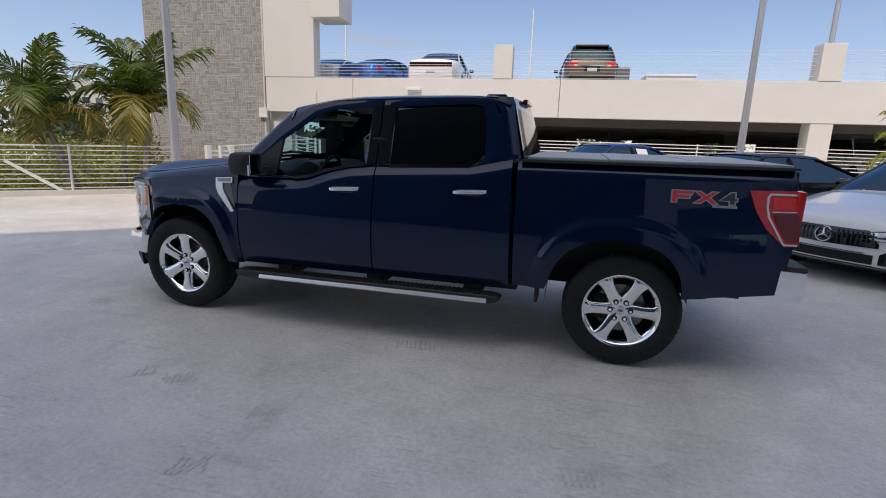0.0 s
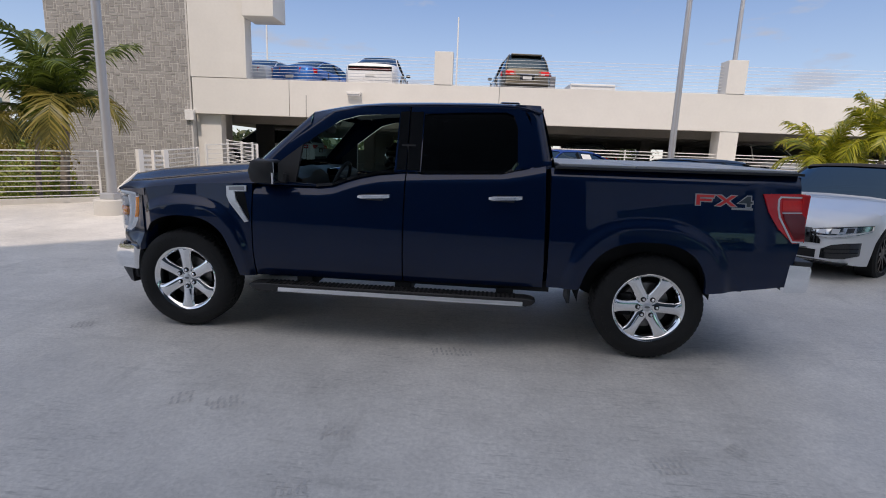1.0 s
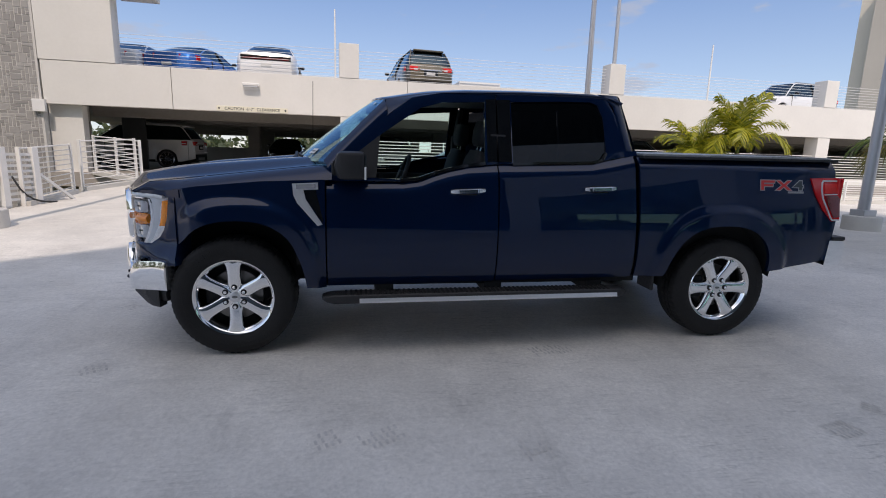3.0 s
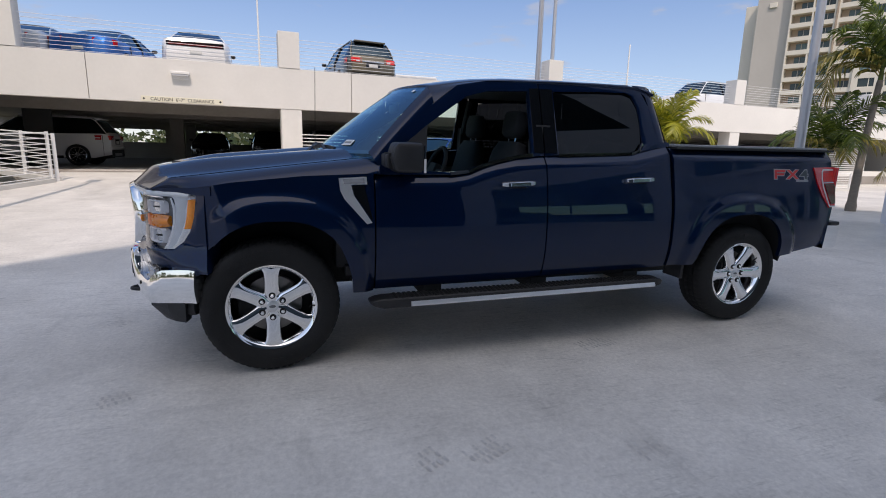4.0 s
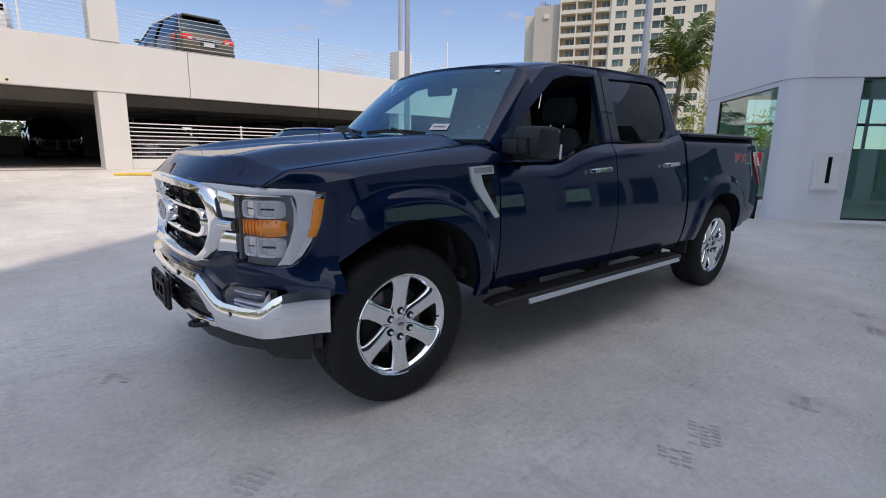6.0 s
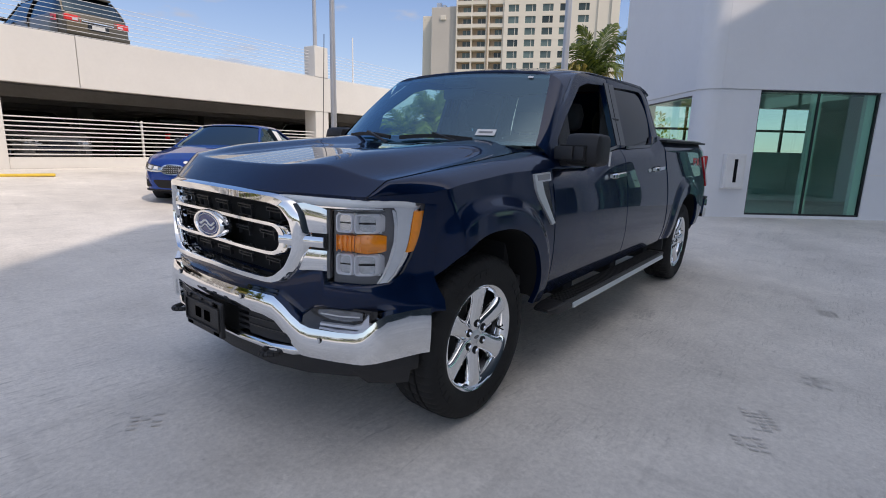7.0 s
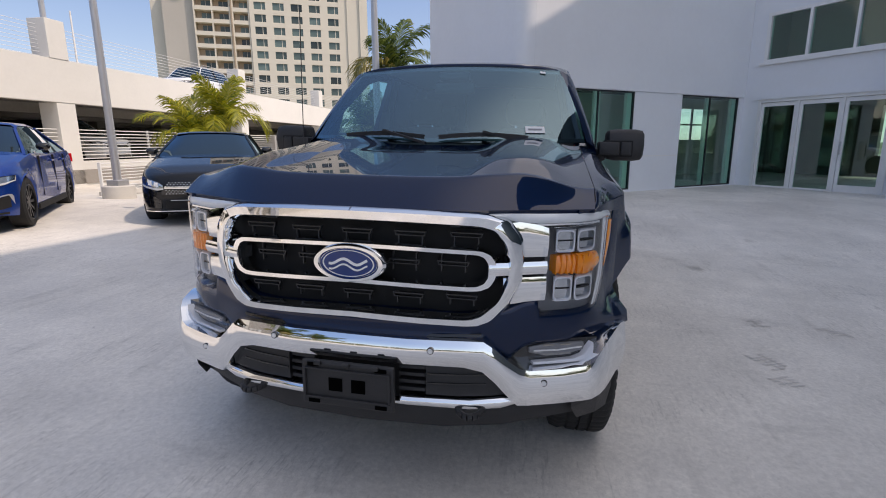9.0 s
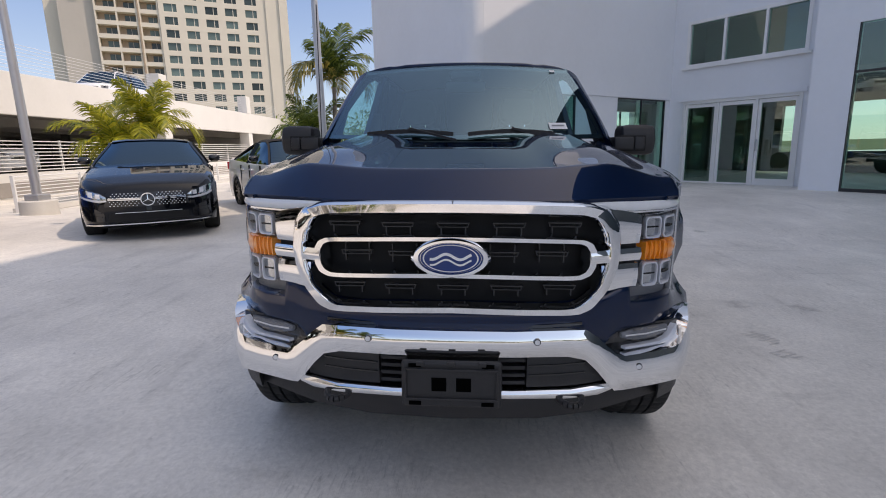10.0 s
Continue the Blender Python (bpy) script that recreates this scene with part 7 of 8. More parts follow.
        part("mirror", boxes((ws + 0.46, ws + 0.60, min(s * (hw - 0.05), s * (hw + 0.13)), max(s * (hw - 0.05), s * (hw + 0.13)), belt + 0.02, belt + 0.13), bevel=0.045), GLOSS, body, smooth=50)
        # lamps
        def wrap(nm, x0, x1, y0, z0, z1, mt, front_end):
            bm = bmesh.new()
            rings = []
            for k in range(7):
                u = k / 6
                x = lerp(x0, x1, u)
                h = half(x) + 0.006
                y = lerp(y0, h, min(1, u * 1.6)) if u < 0.625 else h
                rings.append([Vector((x, s * y, lerp(z0, z1, v))) for v in (0.0, 0.5 + 0.1 * u, 1.0)])
            rings = [[p for p in r] + [Vector((p.x + (0.05 if front_end else -0.05), p.y * 0.94, p.z)) for p in r[::-1]] for r in rings]
            loft(bm, rings)
            return part(nm, bm, mt, body, smooth=40)
        zt = along(top, 0.0) + 0.01
        if kind == "suv":
            cols = [(s * y * hw, zt + a, zt + b) for y, a, b in ((0.46, -0.09, 0.0), (0.60, -0.09, 0.04), (0.75, -0.085, 0.075), (0.88, -0.07, 0.10), (0.96, -0.05, 0.115))]
        elif grille == "star":
            cols = [(s * y * hw, zt + a, zt + b) for y, a, b in ((0.54, -0.075, -0.010), (0.62, -0.085, 0.045), (0.72, -0.075, 0.075), (0.82, -0.055, 0.095), (0.90, -0.025, 0.108))]
        else:
            cols = [(s * y * hw, zt + a, zt + b) for y, a, b in ((0.44, -0.060, 0.020), (0.52, -0.070, 0.040), (0.65, -0.066, 0.060), (0.78, -0.045, 0.078), (0.88, -0.015, 0.090), (0.95, 0.020, 0.095))]
        hl = span("headlamp", cols, LAMPGREY if kind == "suv" else SMOKED, body, 0.006)
        mid = [(y, lerp(a, b, 0.06), lerp(a, b, 0.24)) for y, a, b in cols]
        span("light_guide", mid, WHITELENS, hl, 0.012, 0.02)
        span("lamp_lid", [(y, lerp(a, b, 0.92), b) for y, a, b in cols], GLOSS, hl, 0.012, 0.02)
        for i in (1, 2, 3):
            y, a, b = cols[i]
            y2 = lerp(y, cols[i + 1][0], 0.55)
            span("lamp_unit", [(y, lerp(a, b, 0.42), lerp(a, b, 0.86)), (y2, lerp(a, b, 0.46), lerp(a, b, 0.90))], WHITELENS if i < 3 else GLOSS, hl, 0.012, 0.02)
        zr = along(top, L - 0.3)
        if not tail_bar:
            wrap("tail_lamp", L + 0.004, L - 0.42, hw * 0.45, zr - 0.26, zr - 0.10, REDLENS, False)
    if tail_bar:
        part("tail_light_bar", boxes((L - 0.03, L + 0.012, -hw * 0.80, hw * 0.80, along(top, L - 0.2) - 0.25, along(top, L - 0.2) - 0.10), bevel=0.012), GLOSS, body)
        part("tail_light_strip", boxes((L + 0.008, L + 0.016, -hw * 0.74, hw * 0.74, along(top, L - 0.2) - 0.22, along(top, L - 0.2) - 0.17)), DARKRED, body)
    zf = along(top, 0.0)

    def rounded(cy, cz, a, b, p=3.2, n=28):
        out = []
        for k in range(n):
            q = 2 * math.pi * k / n
            out.append((cy + a * math.copysign(abs(math.cos(q)) ** (2 / p), math.cos(q)), cz + b * math.copysign(abs(math.sin(q)) ** (2 / p), math.sin(q))))
        return out
    if grille == "twin":
        for s in (-1, 1):
            g = piece("kidney_grille", rounded(s * 0.205, zf - 0.012, 0.192, 0.088, 3.0), CHROME, body, 0.022, 0.03, "chrome-framed twin grille")
            piece("grille_mesh", rounded(s * 0.205, zf - 0.012, 0.176, 0.073, 3.0), GLOSS, g, 0.027, 0.02)
            for k in range(9):
                y = s * (0.05 + k * 0.039)
                for j in range(4):
                    z = zf - 0.066 + j * 0.034
                    if abs((y - s * 0.205) / 0.176) ** 3 + abs((z + 0.012 - zf + 0.015) / 0.08) ** 3 < 0.95:
                        piece("grille_bar", [(y - 0.005, z), (y + 0.005, z), (y + 0.005, z + 0.016), (y - 0.005, z + 0.016)], SATIN, g, 0.030, 0.005)
        piece("round_emblem", rounded(0, zf + 0.115, 0.030, 0.022, 2.0), PAPER, body, 0.014, 0.02)
        span("air_intake", [(y, a, b) for y, a, b in ((-0.56, 0.395, 0.43), (-0.48, 0.30, 0.43), (-0.30, 0.292, 0.43), (0, 0.29, 0.43), (0.30, 0.292, 0.43), (0.48, 0.30, 0.43), (0.56, 0.395, 0.43))], UNDER, body, 0.006)
        span("bumper_lip", [(y, 0.245, 0.268) for y in (-0.80, -0.6, -0.3, 0, 0.3, 0.6, 0.80)], UNDER, body, 0.012)
        for s in (-1, 1):
            span("side_intake", [(s * y, a, b) for y, a, b in ((0.62, 0.315, 0.335), (0.70, 0.305, 0.42), (0.76, 0.31, 0.46), (0.82, 0.33, 0.475))], UNDER, body, 0.006)
            blade = [(0.70, 0.43, 0.445), (0.76, 0.468, 0.482), (0.815, 0.478, 0.494), (0.835, 0.40, 0.49), (0.845, 0.36, 0.46)]
            span("intake_blade", [(s * y, a, b) for y, a, b in blade], SATIN, body, 0.012)
    elif grille in ("star", "star_slats"):
        z0, z1 = zf - 0.135, zf + 0.045
        if grille == "star":
            out = [(-0.40, z1), (0.40, z1), (0.47, z0 + 0.07), (0.52, z0), (0.40, z0 - 0.012), (-0.40, z0 - 0.012), (-0.52, z0), (-0.47, z0 + 0.07)]
        else:
            out = rounded(0, zf - 0.05, 0.56, 0.105, 3.6)
        g = span("grille_panel", [(y, lerp(z0, z0 - 0.012, 1 - abs(y) / 0.52), z1 - 0.16 * max(0, abs(y) - 0.40) / 0.12 * 0.9) for y in (-0.515, -0.46, -0.40, -0.2, 0, 0.2, 0.40, 0.46, 0.515)], GLOSS, body, 0.012)
        bm = bmesh.new()
        zc = zf - 0.05
        rows_ = frange(z0 + 0.01, z1 - 0.012, 6) if grille == "star" else [zf - 0.05]
        for j, z in enumerate(rows_):
            for k in range(-10, 11):
                y = (k + (j % 2) * 0.5) * 0.045
                if abs(y) > 0.47 - 0.35 * max(0.0, z - z0 - 0.06) or abs(y) < 0.10:
                    continue
                hh = 0.005 if grille == "star" else 0.075
                x = face_x(y, z) - 0.012
                box(bm, x - 0.006, x + 0.01, y - 0.006, y + 0.006, z - hh, z + hh)
        tagged(part("grille_studs", bm, SATIN if grille == "star" else PLASTIC, g), kind="stuff")
        for s in (-1, 1) if grille == "star" else ():
            for dz in (0.0, 0.018):
                span("grille_bar", [(s * y, zc + dz - 0.006 + 0.01 * y, zc + dz + 0.006 + 0.01 * y) for y in (0.09, 0.2, 0.3, 0.40, 0.47)], CHROME, g, 0.024, 0.02)
        bm = bmesh.new()
        mm = Matrix.Translation((-0.075, 0, zc)) @ Matrix(((0, 0, -1, 0), (1, 0, 0, 0), (0, 1, 0, 0), (0, 0, 0, 1)))
        turned(bm, [(0.072, -0.02), (0.075, 0.01), (0.088, 0.01), (0.092, -0.02)], 40, mm, closed=True)
        for k in range(3):
            a = math.pi / 2 + k * 2 * math.pi / 3
            bar(bm, mm @ Vector((0, 0, 0.0)), mm @ Vector((0.075 * math.cos(a), 0.075 * math.sin(a), 0.0)), 0.014, 6, 0.004)
        part("round_emblem", bm, CHROME, g, smooth=40)
        span("air_intake", [(y, 0.285, 0.385) for y in (-0.48, -0.3, 0, 0.3, 0.48)], UNDER, body, 0.006)
        span("intake_bar", [(y, 0.395, 0.402) for y in (-0.40, -0.2, 0, 0.2, 0.40)], SATIN if grille == "star" else GLOSS, body, 0.016)
        span("intake_trim", [(y, 0.236, 0.250) for y in (-0.78, -0.6, -0.3, 0, 0.3, 0.6, 0.78)], CHROME if grille == "star" else GLOSS, body, 0.018)
        for s in (-1, 1):
            si = span("side_intake", [(s * y, a, b) for y, a, b in ((0.53, 0.29, 0.40), (0.62, 0.29, 0.46), (0.74, 0.30, 0.49), (0.84, 0.34, 0.50))], GLOSS, body, 0.004)
            for z in (0.35, 0.40):
                span("intake_fin", [(s * y, z + 0.08 * (y - 0.55), z + 0.08 * (y - 0.55) + 0.010) for y in (0.56, 0.68, 0.83)], GLOSS if grille == "star" else UNDER, si, 0.016)
    else:
        span("grille_panel", [(y, zf - 0.13, zf + 0.01) for y in (-0.50, -0.3, 0, 0.3, 0.50)], GLOSS, body, 0.008)
        span("air_intake", [(y, 0.32, 0.44) for y in (-0.55, -0.3, 0, 0.3, 0.55)], GLOSS, body, 0.006)
    # papers stuck inside the glass
    for x0, x1, lo, hi in papers:
        bm = bmesh.new()
        rows_ = []
        for x in (x0, x1):
            rg = cab_ring(x)
            a, b = rg[0] + Vector((0, -0.008, 0.0)), rg[2] + Vector((0, -0.012, 0.006))
            m1 = rg[1] + Vector((0, -0.012, 0.004))
            rows_.append([a.lerp(m1, q * 2) if q < 0.5 else m1.lerp(b, q * 2 - 1) for q in frange(lo, hi, 4)])
        loft(bm, rows_, closed=False)
        part("window_paper", bm, PAPER, t, "white paper sheet in the window")
    zp = 0.77 if kind == "suv" else 0.60
    part("rear_plate", boxes((L - 0.02, L + 0.014, -0.16, 0.16, zp, zp + 0.10)), PLATE, body)
    part("rear_diffuser", boxes((L - 0.10, L + 0.006, -hw * 0.72, hw * 0.72, low + 0.06, low + 0.20), bevel=0.02), UNDER, body)
    if kind == "suv":
        part("rear_valance", boxes((L - 0.12, L + 0.006, -hw * 0.80, hw * 0.80, 0.30, 0.60), bevel=0.02), PLASTIC, body)
        part("rear_bumper", boxes((L - 0.14, L + 0.035, -hw * 0.84, hw * 0.84, 0.56, 0.68), bevel=0.03), paint, body, smooth=40)
        part("bumper_plate", boxes((L - 0.02, L + 0.012, -hw * 0.45, hw * 0.45, 0.34, 0.44), bevel=0.01), STEEL, body)
        part("boot_trim", boxes((L - 0.02, L + 0.016, -hw * 0.42, hw * 0.42, 0.925, 0.955), bevel=0.006), CHROME, body)
        part("plate_recess", boxes((L - 0.02, L + 0.008, -0.26, 0.26, 0.74, 0.92), bevel=0.01), GLOSS, body)
        part("roof_spoiler", boxes((L - 0.58, L - 0.36, -hw * 0.60, hw * 0.60, H - 0.06, H + 0.004), bevel=0.02), roof or paint, body, smooth=40)
        for s in (-1, 1):
            tl = part("tail_lamp", boxes((L - 0.20, L + 0.010, min(s * hw * 0.50, s * hw * 0.835), max(s * hw * 0.50, s * hw * 0.835), 0.90, 1.055), bevel=0.02), BRIGHTRED, body)
            part("reverse_lens", boxes((L - 0.02, L + 0.014, min(s * hw * 0.52, s * hw * 0.66), max(s * hw * 0.52, s * hw * 0.66), 0.925, 0.975)), WHITELENS, tl)
            part("roof_bar", boxes((1.9, L - 0.7, min(s * hw * 0.60, s * hw * 0.63), max(s * hw * 0.60, s * hw * 0.63), H + 0.01, H + 0.045), bevel=0.008), STEEL, t)
    for x in wx:
        for s in (-1, 1):
            car_wheel(t, x, s * (hw - 0.125), R, s, rim)
    return t


def heading(x, y, deg, z=None):
    """A car whose nose stands at x, y and points along deg."""
    r = pose(x, y, deck_z(x, y) if z is None else z, 0, 0, deg + 180)
    return r


BLUE = paint_material("bright_blue_metallic", (0.008, 0.055, 0.31))
BLACKCAR = paint_material("black_car_paint", (0.006, 0.007, 0.010))
WHITECAR = mat("white_car_paint", (0.87, 0.87, 0.87), 0.3, coat=1.0)
GREYCAR = paint_material("grey_metallic", (0.22, 0.22, 0.23))
BRONZE = paint_material("bronze_metallic", (0.14, 0.125, 0.095))
SOFTTOP = mat("black_fabric_roof", (0.02, 0.018, 0.018), 0.9, vary=0.2, scale=30)
BOOTBLUE = paint_material("light_blue_metallic", (0.05, 0.20, 0.60))

hb = 219.4
def nose_from_axle(x, y, deg, front):
    return x + front * math.cos(radians(deg)), y + front * math.sin(radians(deg))

nx, ny = nose_from_axle(2.72, 7.12, hb, 0.85)
build_car("sedan", "bright blue metallic four-door sedan with black alloy wheels", heading(nx, ny, hb), BLUE, "sedan", 4.72, 1.83, 1.44, 2.85, 0.82, BLACKRIM, grille="twin", papers=((2.66, 2.98, 0.30, 0.92), (1.72, 1.84, 0.05, 0.16)))
nx, ny = nose_from_axle(4.95, 4.85, 210, 0.9)
build_car("sedan", "glossy black sedan with chrome star grille, dark windows", heading(nx, ny, 210), BLACKCAR, "sedan", 4.95, 1.80, 1.41, 2.94, 0.88, BLACKRIM, grille="star")
nx, ny = nose_from_axle(6.85, 2.72, hb, 0.9)
build_car("convertible", "white convertible with closed black fabric roof and black wheels", heading(nx, ny, hb), WHITECAR, "coupe", 4.85, 1.86, 1.42, 2.87, 0.88, BLACKRIM, SOFTTOP, "star_slats")


def on_roof(u, v, turn):
    return GARAGE @ pose(u, v, 3.45, 0, 0, turn)


# the cars on the garage roof; their tails look over the parapet
build_car("sedan", "blue sedan with red tail lamps on the garage roof", on_roof(-4.0, 6.0, -104), BOOTBLUE, "sedan", 4.7, 1.83, 1.42, 2.85, 0.85, GREYRIM, grille="wide", group="cars on the garage roof")
build_car("muscle_coupe", "white two-door coupe with a dark full-width tail lamp", on_roof(-2.0, 5.6, -90), WHITECAR, "coupe", 5.0, 1.92, 1.58, 2.95, 0.95, BLACKRIM, tail_bar=True, group="cars on the garage roof")
build_car("suv", "bronze metallic estate car with dark rear glass on the roof", on_roof(3.2, 6.1, -86), BRONZE, "suv", 4.85, 1.88, 1.70, 2.82, 0.9, GREYRIM, group="cars on the garage roof")
build_car("suv", "white family car parked sideways on the garage roof", on_roof(19.0, 3.0, 6), WHITECAR, "suv", 4.7, 1.85, 1.70, 2.75, 0.9, GREYRIM, group="cars on the garage roof")
build_car("suv", "white car with dark grille facing the parapet", on_roof(26.5, 4.6, 100), WHITECAR, "suv", 4.6, 1.85, 1.66, 2.70, 0.9, GREYRIM, group="cars on the garage roof")
build_car("sedan", "white sedan beside the tower on the garage roof", on_roof(-6.6, 6.2, -92), WHITECAR, "sedan", 4.7, 1.83, 1.42, 2.85, 0.85, GREYRIM, group="cars on the garage roof")
for u, w, h, nm in ((5.0, 1.5, 2.0, "grey"), (7.6, 2.2, 1.7, "pale grey")):
    b = thing("roof_cabinet", nm + " ribbed metal plant cabinet on the garage roof", "cabinet", GARAGE @ pose(u, 8.5, 3.45))
    part("case", boxes((-w / 2, w / 2, 0, 1.6, 0, h), bevel=0.02), GREYCAR if nm == "grey" else WHITE_PAINT, b)
    for k in range(8):
        part("rib", boxes((-w / 2 + 0.04, w / 2 - 0.04, -0.015, -0.001, 0.3 + k * 0.18, 0.36 + k * 0.18)), STEEL, b)


def inside(u, v, turn):
    return GARAGE @ pose(u, v, FLOOR_Z, 0, 0, turn)


build_car("suv", "white car parked in the shade of the garage entry", inside(-9.7, 5.6, -4), WHITECAR, "suv", 4.6, 1.85, 1.66, 2.7, 0.9, GREYRIM, group="cars in the garage")
build_car("sedan", "grey sedan parked nose out behind the garage rails", inside(2.3, 1.1, 90), GREYCAR, "sedan", 4.7, 1.82, 1.45, 2.8, 0.85, GREYRIM, group="cars in the garage")
build_car("sedan", "black sedan with red tail lamps behind the garage rails", inside(6.2, 6.0, -90), BLACKCAR, "sedan", 4.7, 1.82, 1.5, 2.8, 0.85, GREYRIM, group="cars in the garage")
build_car("suv", "white car parked nose out behind the garage rails", inside(13.2, 1.1, 90), WHITECAR, "suv", 4.6, 1.85, 1.66, 2.7, 0.9, GREYRIM, group="cars in the garage")
build_car("sedan", "dark grey sedan deep inside the garage", inside(-2.3, 11.0, 90), BLACKCAR, "sedan", 4.7, 1.82, 1.45, 2.8, 0.85, GREYRIM, group="cars in the garage")
build_car("suv", "dark car deep inside the garage", inside(0.6, 11.0, 90), BLACKCAR, "suv", 4.7, 1.85, 1.66, 2.8, 0.9, GREYRIM, group="cars in the garage")


# ---- plants and distance ----
def leaf_material(name, a, b, rough=0.45):
    m = mat(name, a, rough)
    n, l = m.node_tree.nodes, m.node_tree.links
    bsdf = n["Principled BSDF"]
    geo = n.new("ShaderNodeNewGeometry")
    mx = n.new("ShaderNodeMix")
    mx.data_type = "RGBA"
    mx.inputs["A"].default_value, mx.inputs["B"].default_value = (*a, 1), (*b, 1)
    l.new(geo.outputs["Random Per Island"], mx.inputs["Factor"])
    l.new(mx.outputs["Result"], bsdf.inputs["Base Color"])
    tr = n.new("ShaderNodeBsdfTranslucent")
    l.new(mx.outputs["Result"], tr.inputs["Color"])
    ms = n.new("ShaderNodeMixShader")
    ms.inputs["Fac"].default_value = 0.32
    l.new(bsdf.outputs["BSDF"], ms.inputs[1]), l.new(tr.outputs["BSDF"], ms.inputs[2])
    l.new(ms.outputs["Shader"], n["Material Output"].inputs["Surface"])
    return m


PALMLEAF = leaf_material("palm_leaflet", (0.030, 0.062, 0.012), (0.17, 0.22, 0.030))
PALMGOLD = leaf_material("golden_palm_leaflet", (0.085, 0.14, 0.010), (0.50, 0.45, 0.03))
PALMDRY = leaf_material("yellowing_palm_leaflet", (0.10, 0.11, 0.022), (0.40, 0.32, 0.07))
BUSH = leaf_material("shrub_leaf", (0.13, 0.20, 0.03), (0.38, 0.40, 0.08))
BUSHGOLD = leaf_material("golden_shrub_leaf", (0.20, 0.15, 0.03), (0.30, 0.24, 0.05))
BARK = mat("palm_bark", (0.24, 0.205, 0.165), 0.9, vary=0.25, scale=9, bump=0.8, bump_scale=25, stretch_xyz=(1, 1, 4))
FARLEAF = leaf_material("distant_tree_leaf", (0.045, 0.07, 0.028), (0.11, 0.125, 0.05))


def frond_mesh(name, length, droop, width, rng, pairs=46):
    """A feather leaf that leaves the crown along x and hangs."""
    verts, faces = [], []
    def rach(t):
        ang = radians(62) - droop * t ** 1.35
        return ang
    pts, p, ang = [], Vector((0, 0, 0)), 0
    steps = 40
    for k in range(steps + 1):
        pts.append(p.copy())
        a = rach(k / steps)
        p = p + Vector((math.cos(a), 0, math.sin(a))) * (length / steps)
    for k in range(steps):
        r0, r1 = 0.022 * (1 - k / steps) + 0.004, 0.022 * (1 - (k + 1) / steps) + 0.004
        i = len(verts)
        for q, r in ((pts[k], r0), (pts[k + 1], r1)):
            verts += [q + Vector((0, r, 0)), q + Vector((0, 0, r)), q + Vector((0, -r, 0)), q + Vector((0, 0, -r))]
        faces += [(i + j, i + (j + 1) % 4, i + 4 + (j + 1) % 4, i + 4 + j) for j in range(4)]
    for k in range(pairs):
        t = 0.10 + 0.88 * k / (pairs - 1)
        q = pts[min(steps, int(t * steps))]
        a = rach(t)
        fwd, up = Vector((math.cos(a), 0, math.sin(a))), Vector((-math.sin(a), 0, math.cos(a)))
        ll = width * (math.sin(math.pi * (0.12 + 0.80 * t)) ** 0.7) * rng.uniform(0.85, 1.1)
        for s in (-1, 1):
            side = Vector((0, s, 0))
            d = (side * 0.80 + fwd * (0.45 + 0.5 * t) + up * rng.uniform(-0.05, 0.30)).normalized()
            w = 0.021 + 0.010 * rng.random()
            n = fwd * w
            sag = rng.uniform(0.15, 0.60)
            m1 = q + d * ll * 0.40 + Vector((0, 0, -0.03 * ll))
            m2 = q + d * ll * 0.74 + Vector((0, 0, -0.45 * sag * ll))
            e = q + d * ll * 0.98 + Vector((0, 0, -1.15 * sag * ll))
            i = len(verts)
            verts += [q - n * 0.6, q + n * 0.6, m1 + n, m1 - n, m2 + n * 0.8, m2 - n * 0.8, e]
            faces += [(i, i + 1, i + 2, i + 3), (i + 3, i + 2, i + 4, i + 5), (i + 5, i + 4, i + 6)]
    me = bpy.data.meshes.new(name)
    me.from_pydata(verts, [], faces)
    return me


rng = random.Random(7)
FRONDS = {}
for tone in ("green", "gold"):
    FRONDS[tone] = []
    for k in range(6):
        droop = (0.55, 1.1, 1.8, 2.5, 3.0, 3.4)[k]
        me = frond_mesh("frond", 1.80 + 0.15 * (k % 3), droop, 0.66, rng)
        me.materials.append(PALMGOLD if tone == "gold" else PALMDRY if k >= 4 else PALMLEAF)
        FRONDS[tone].append(me)


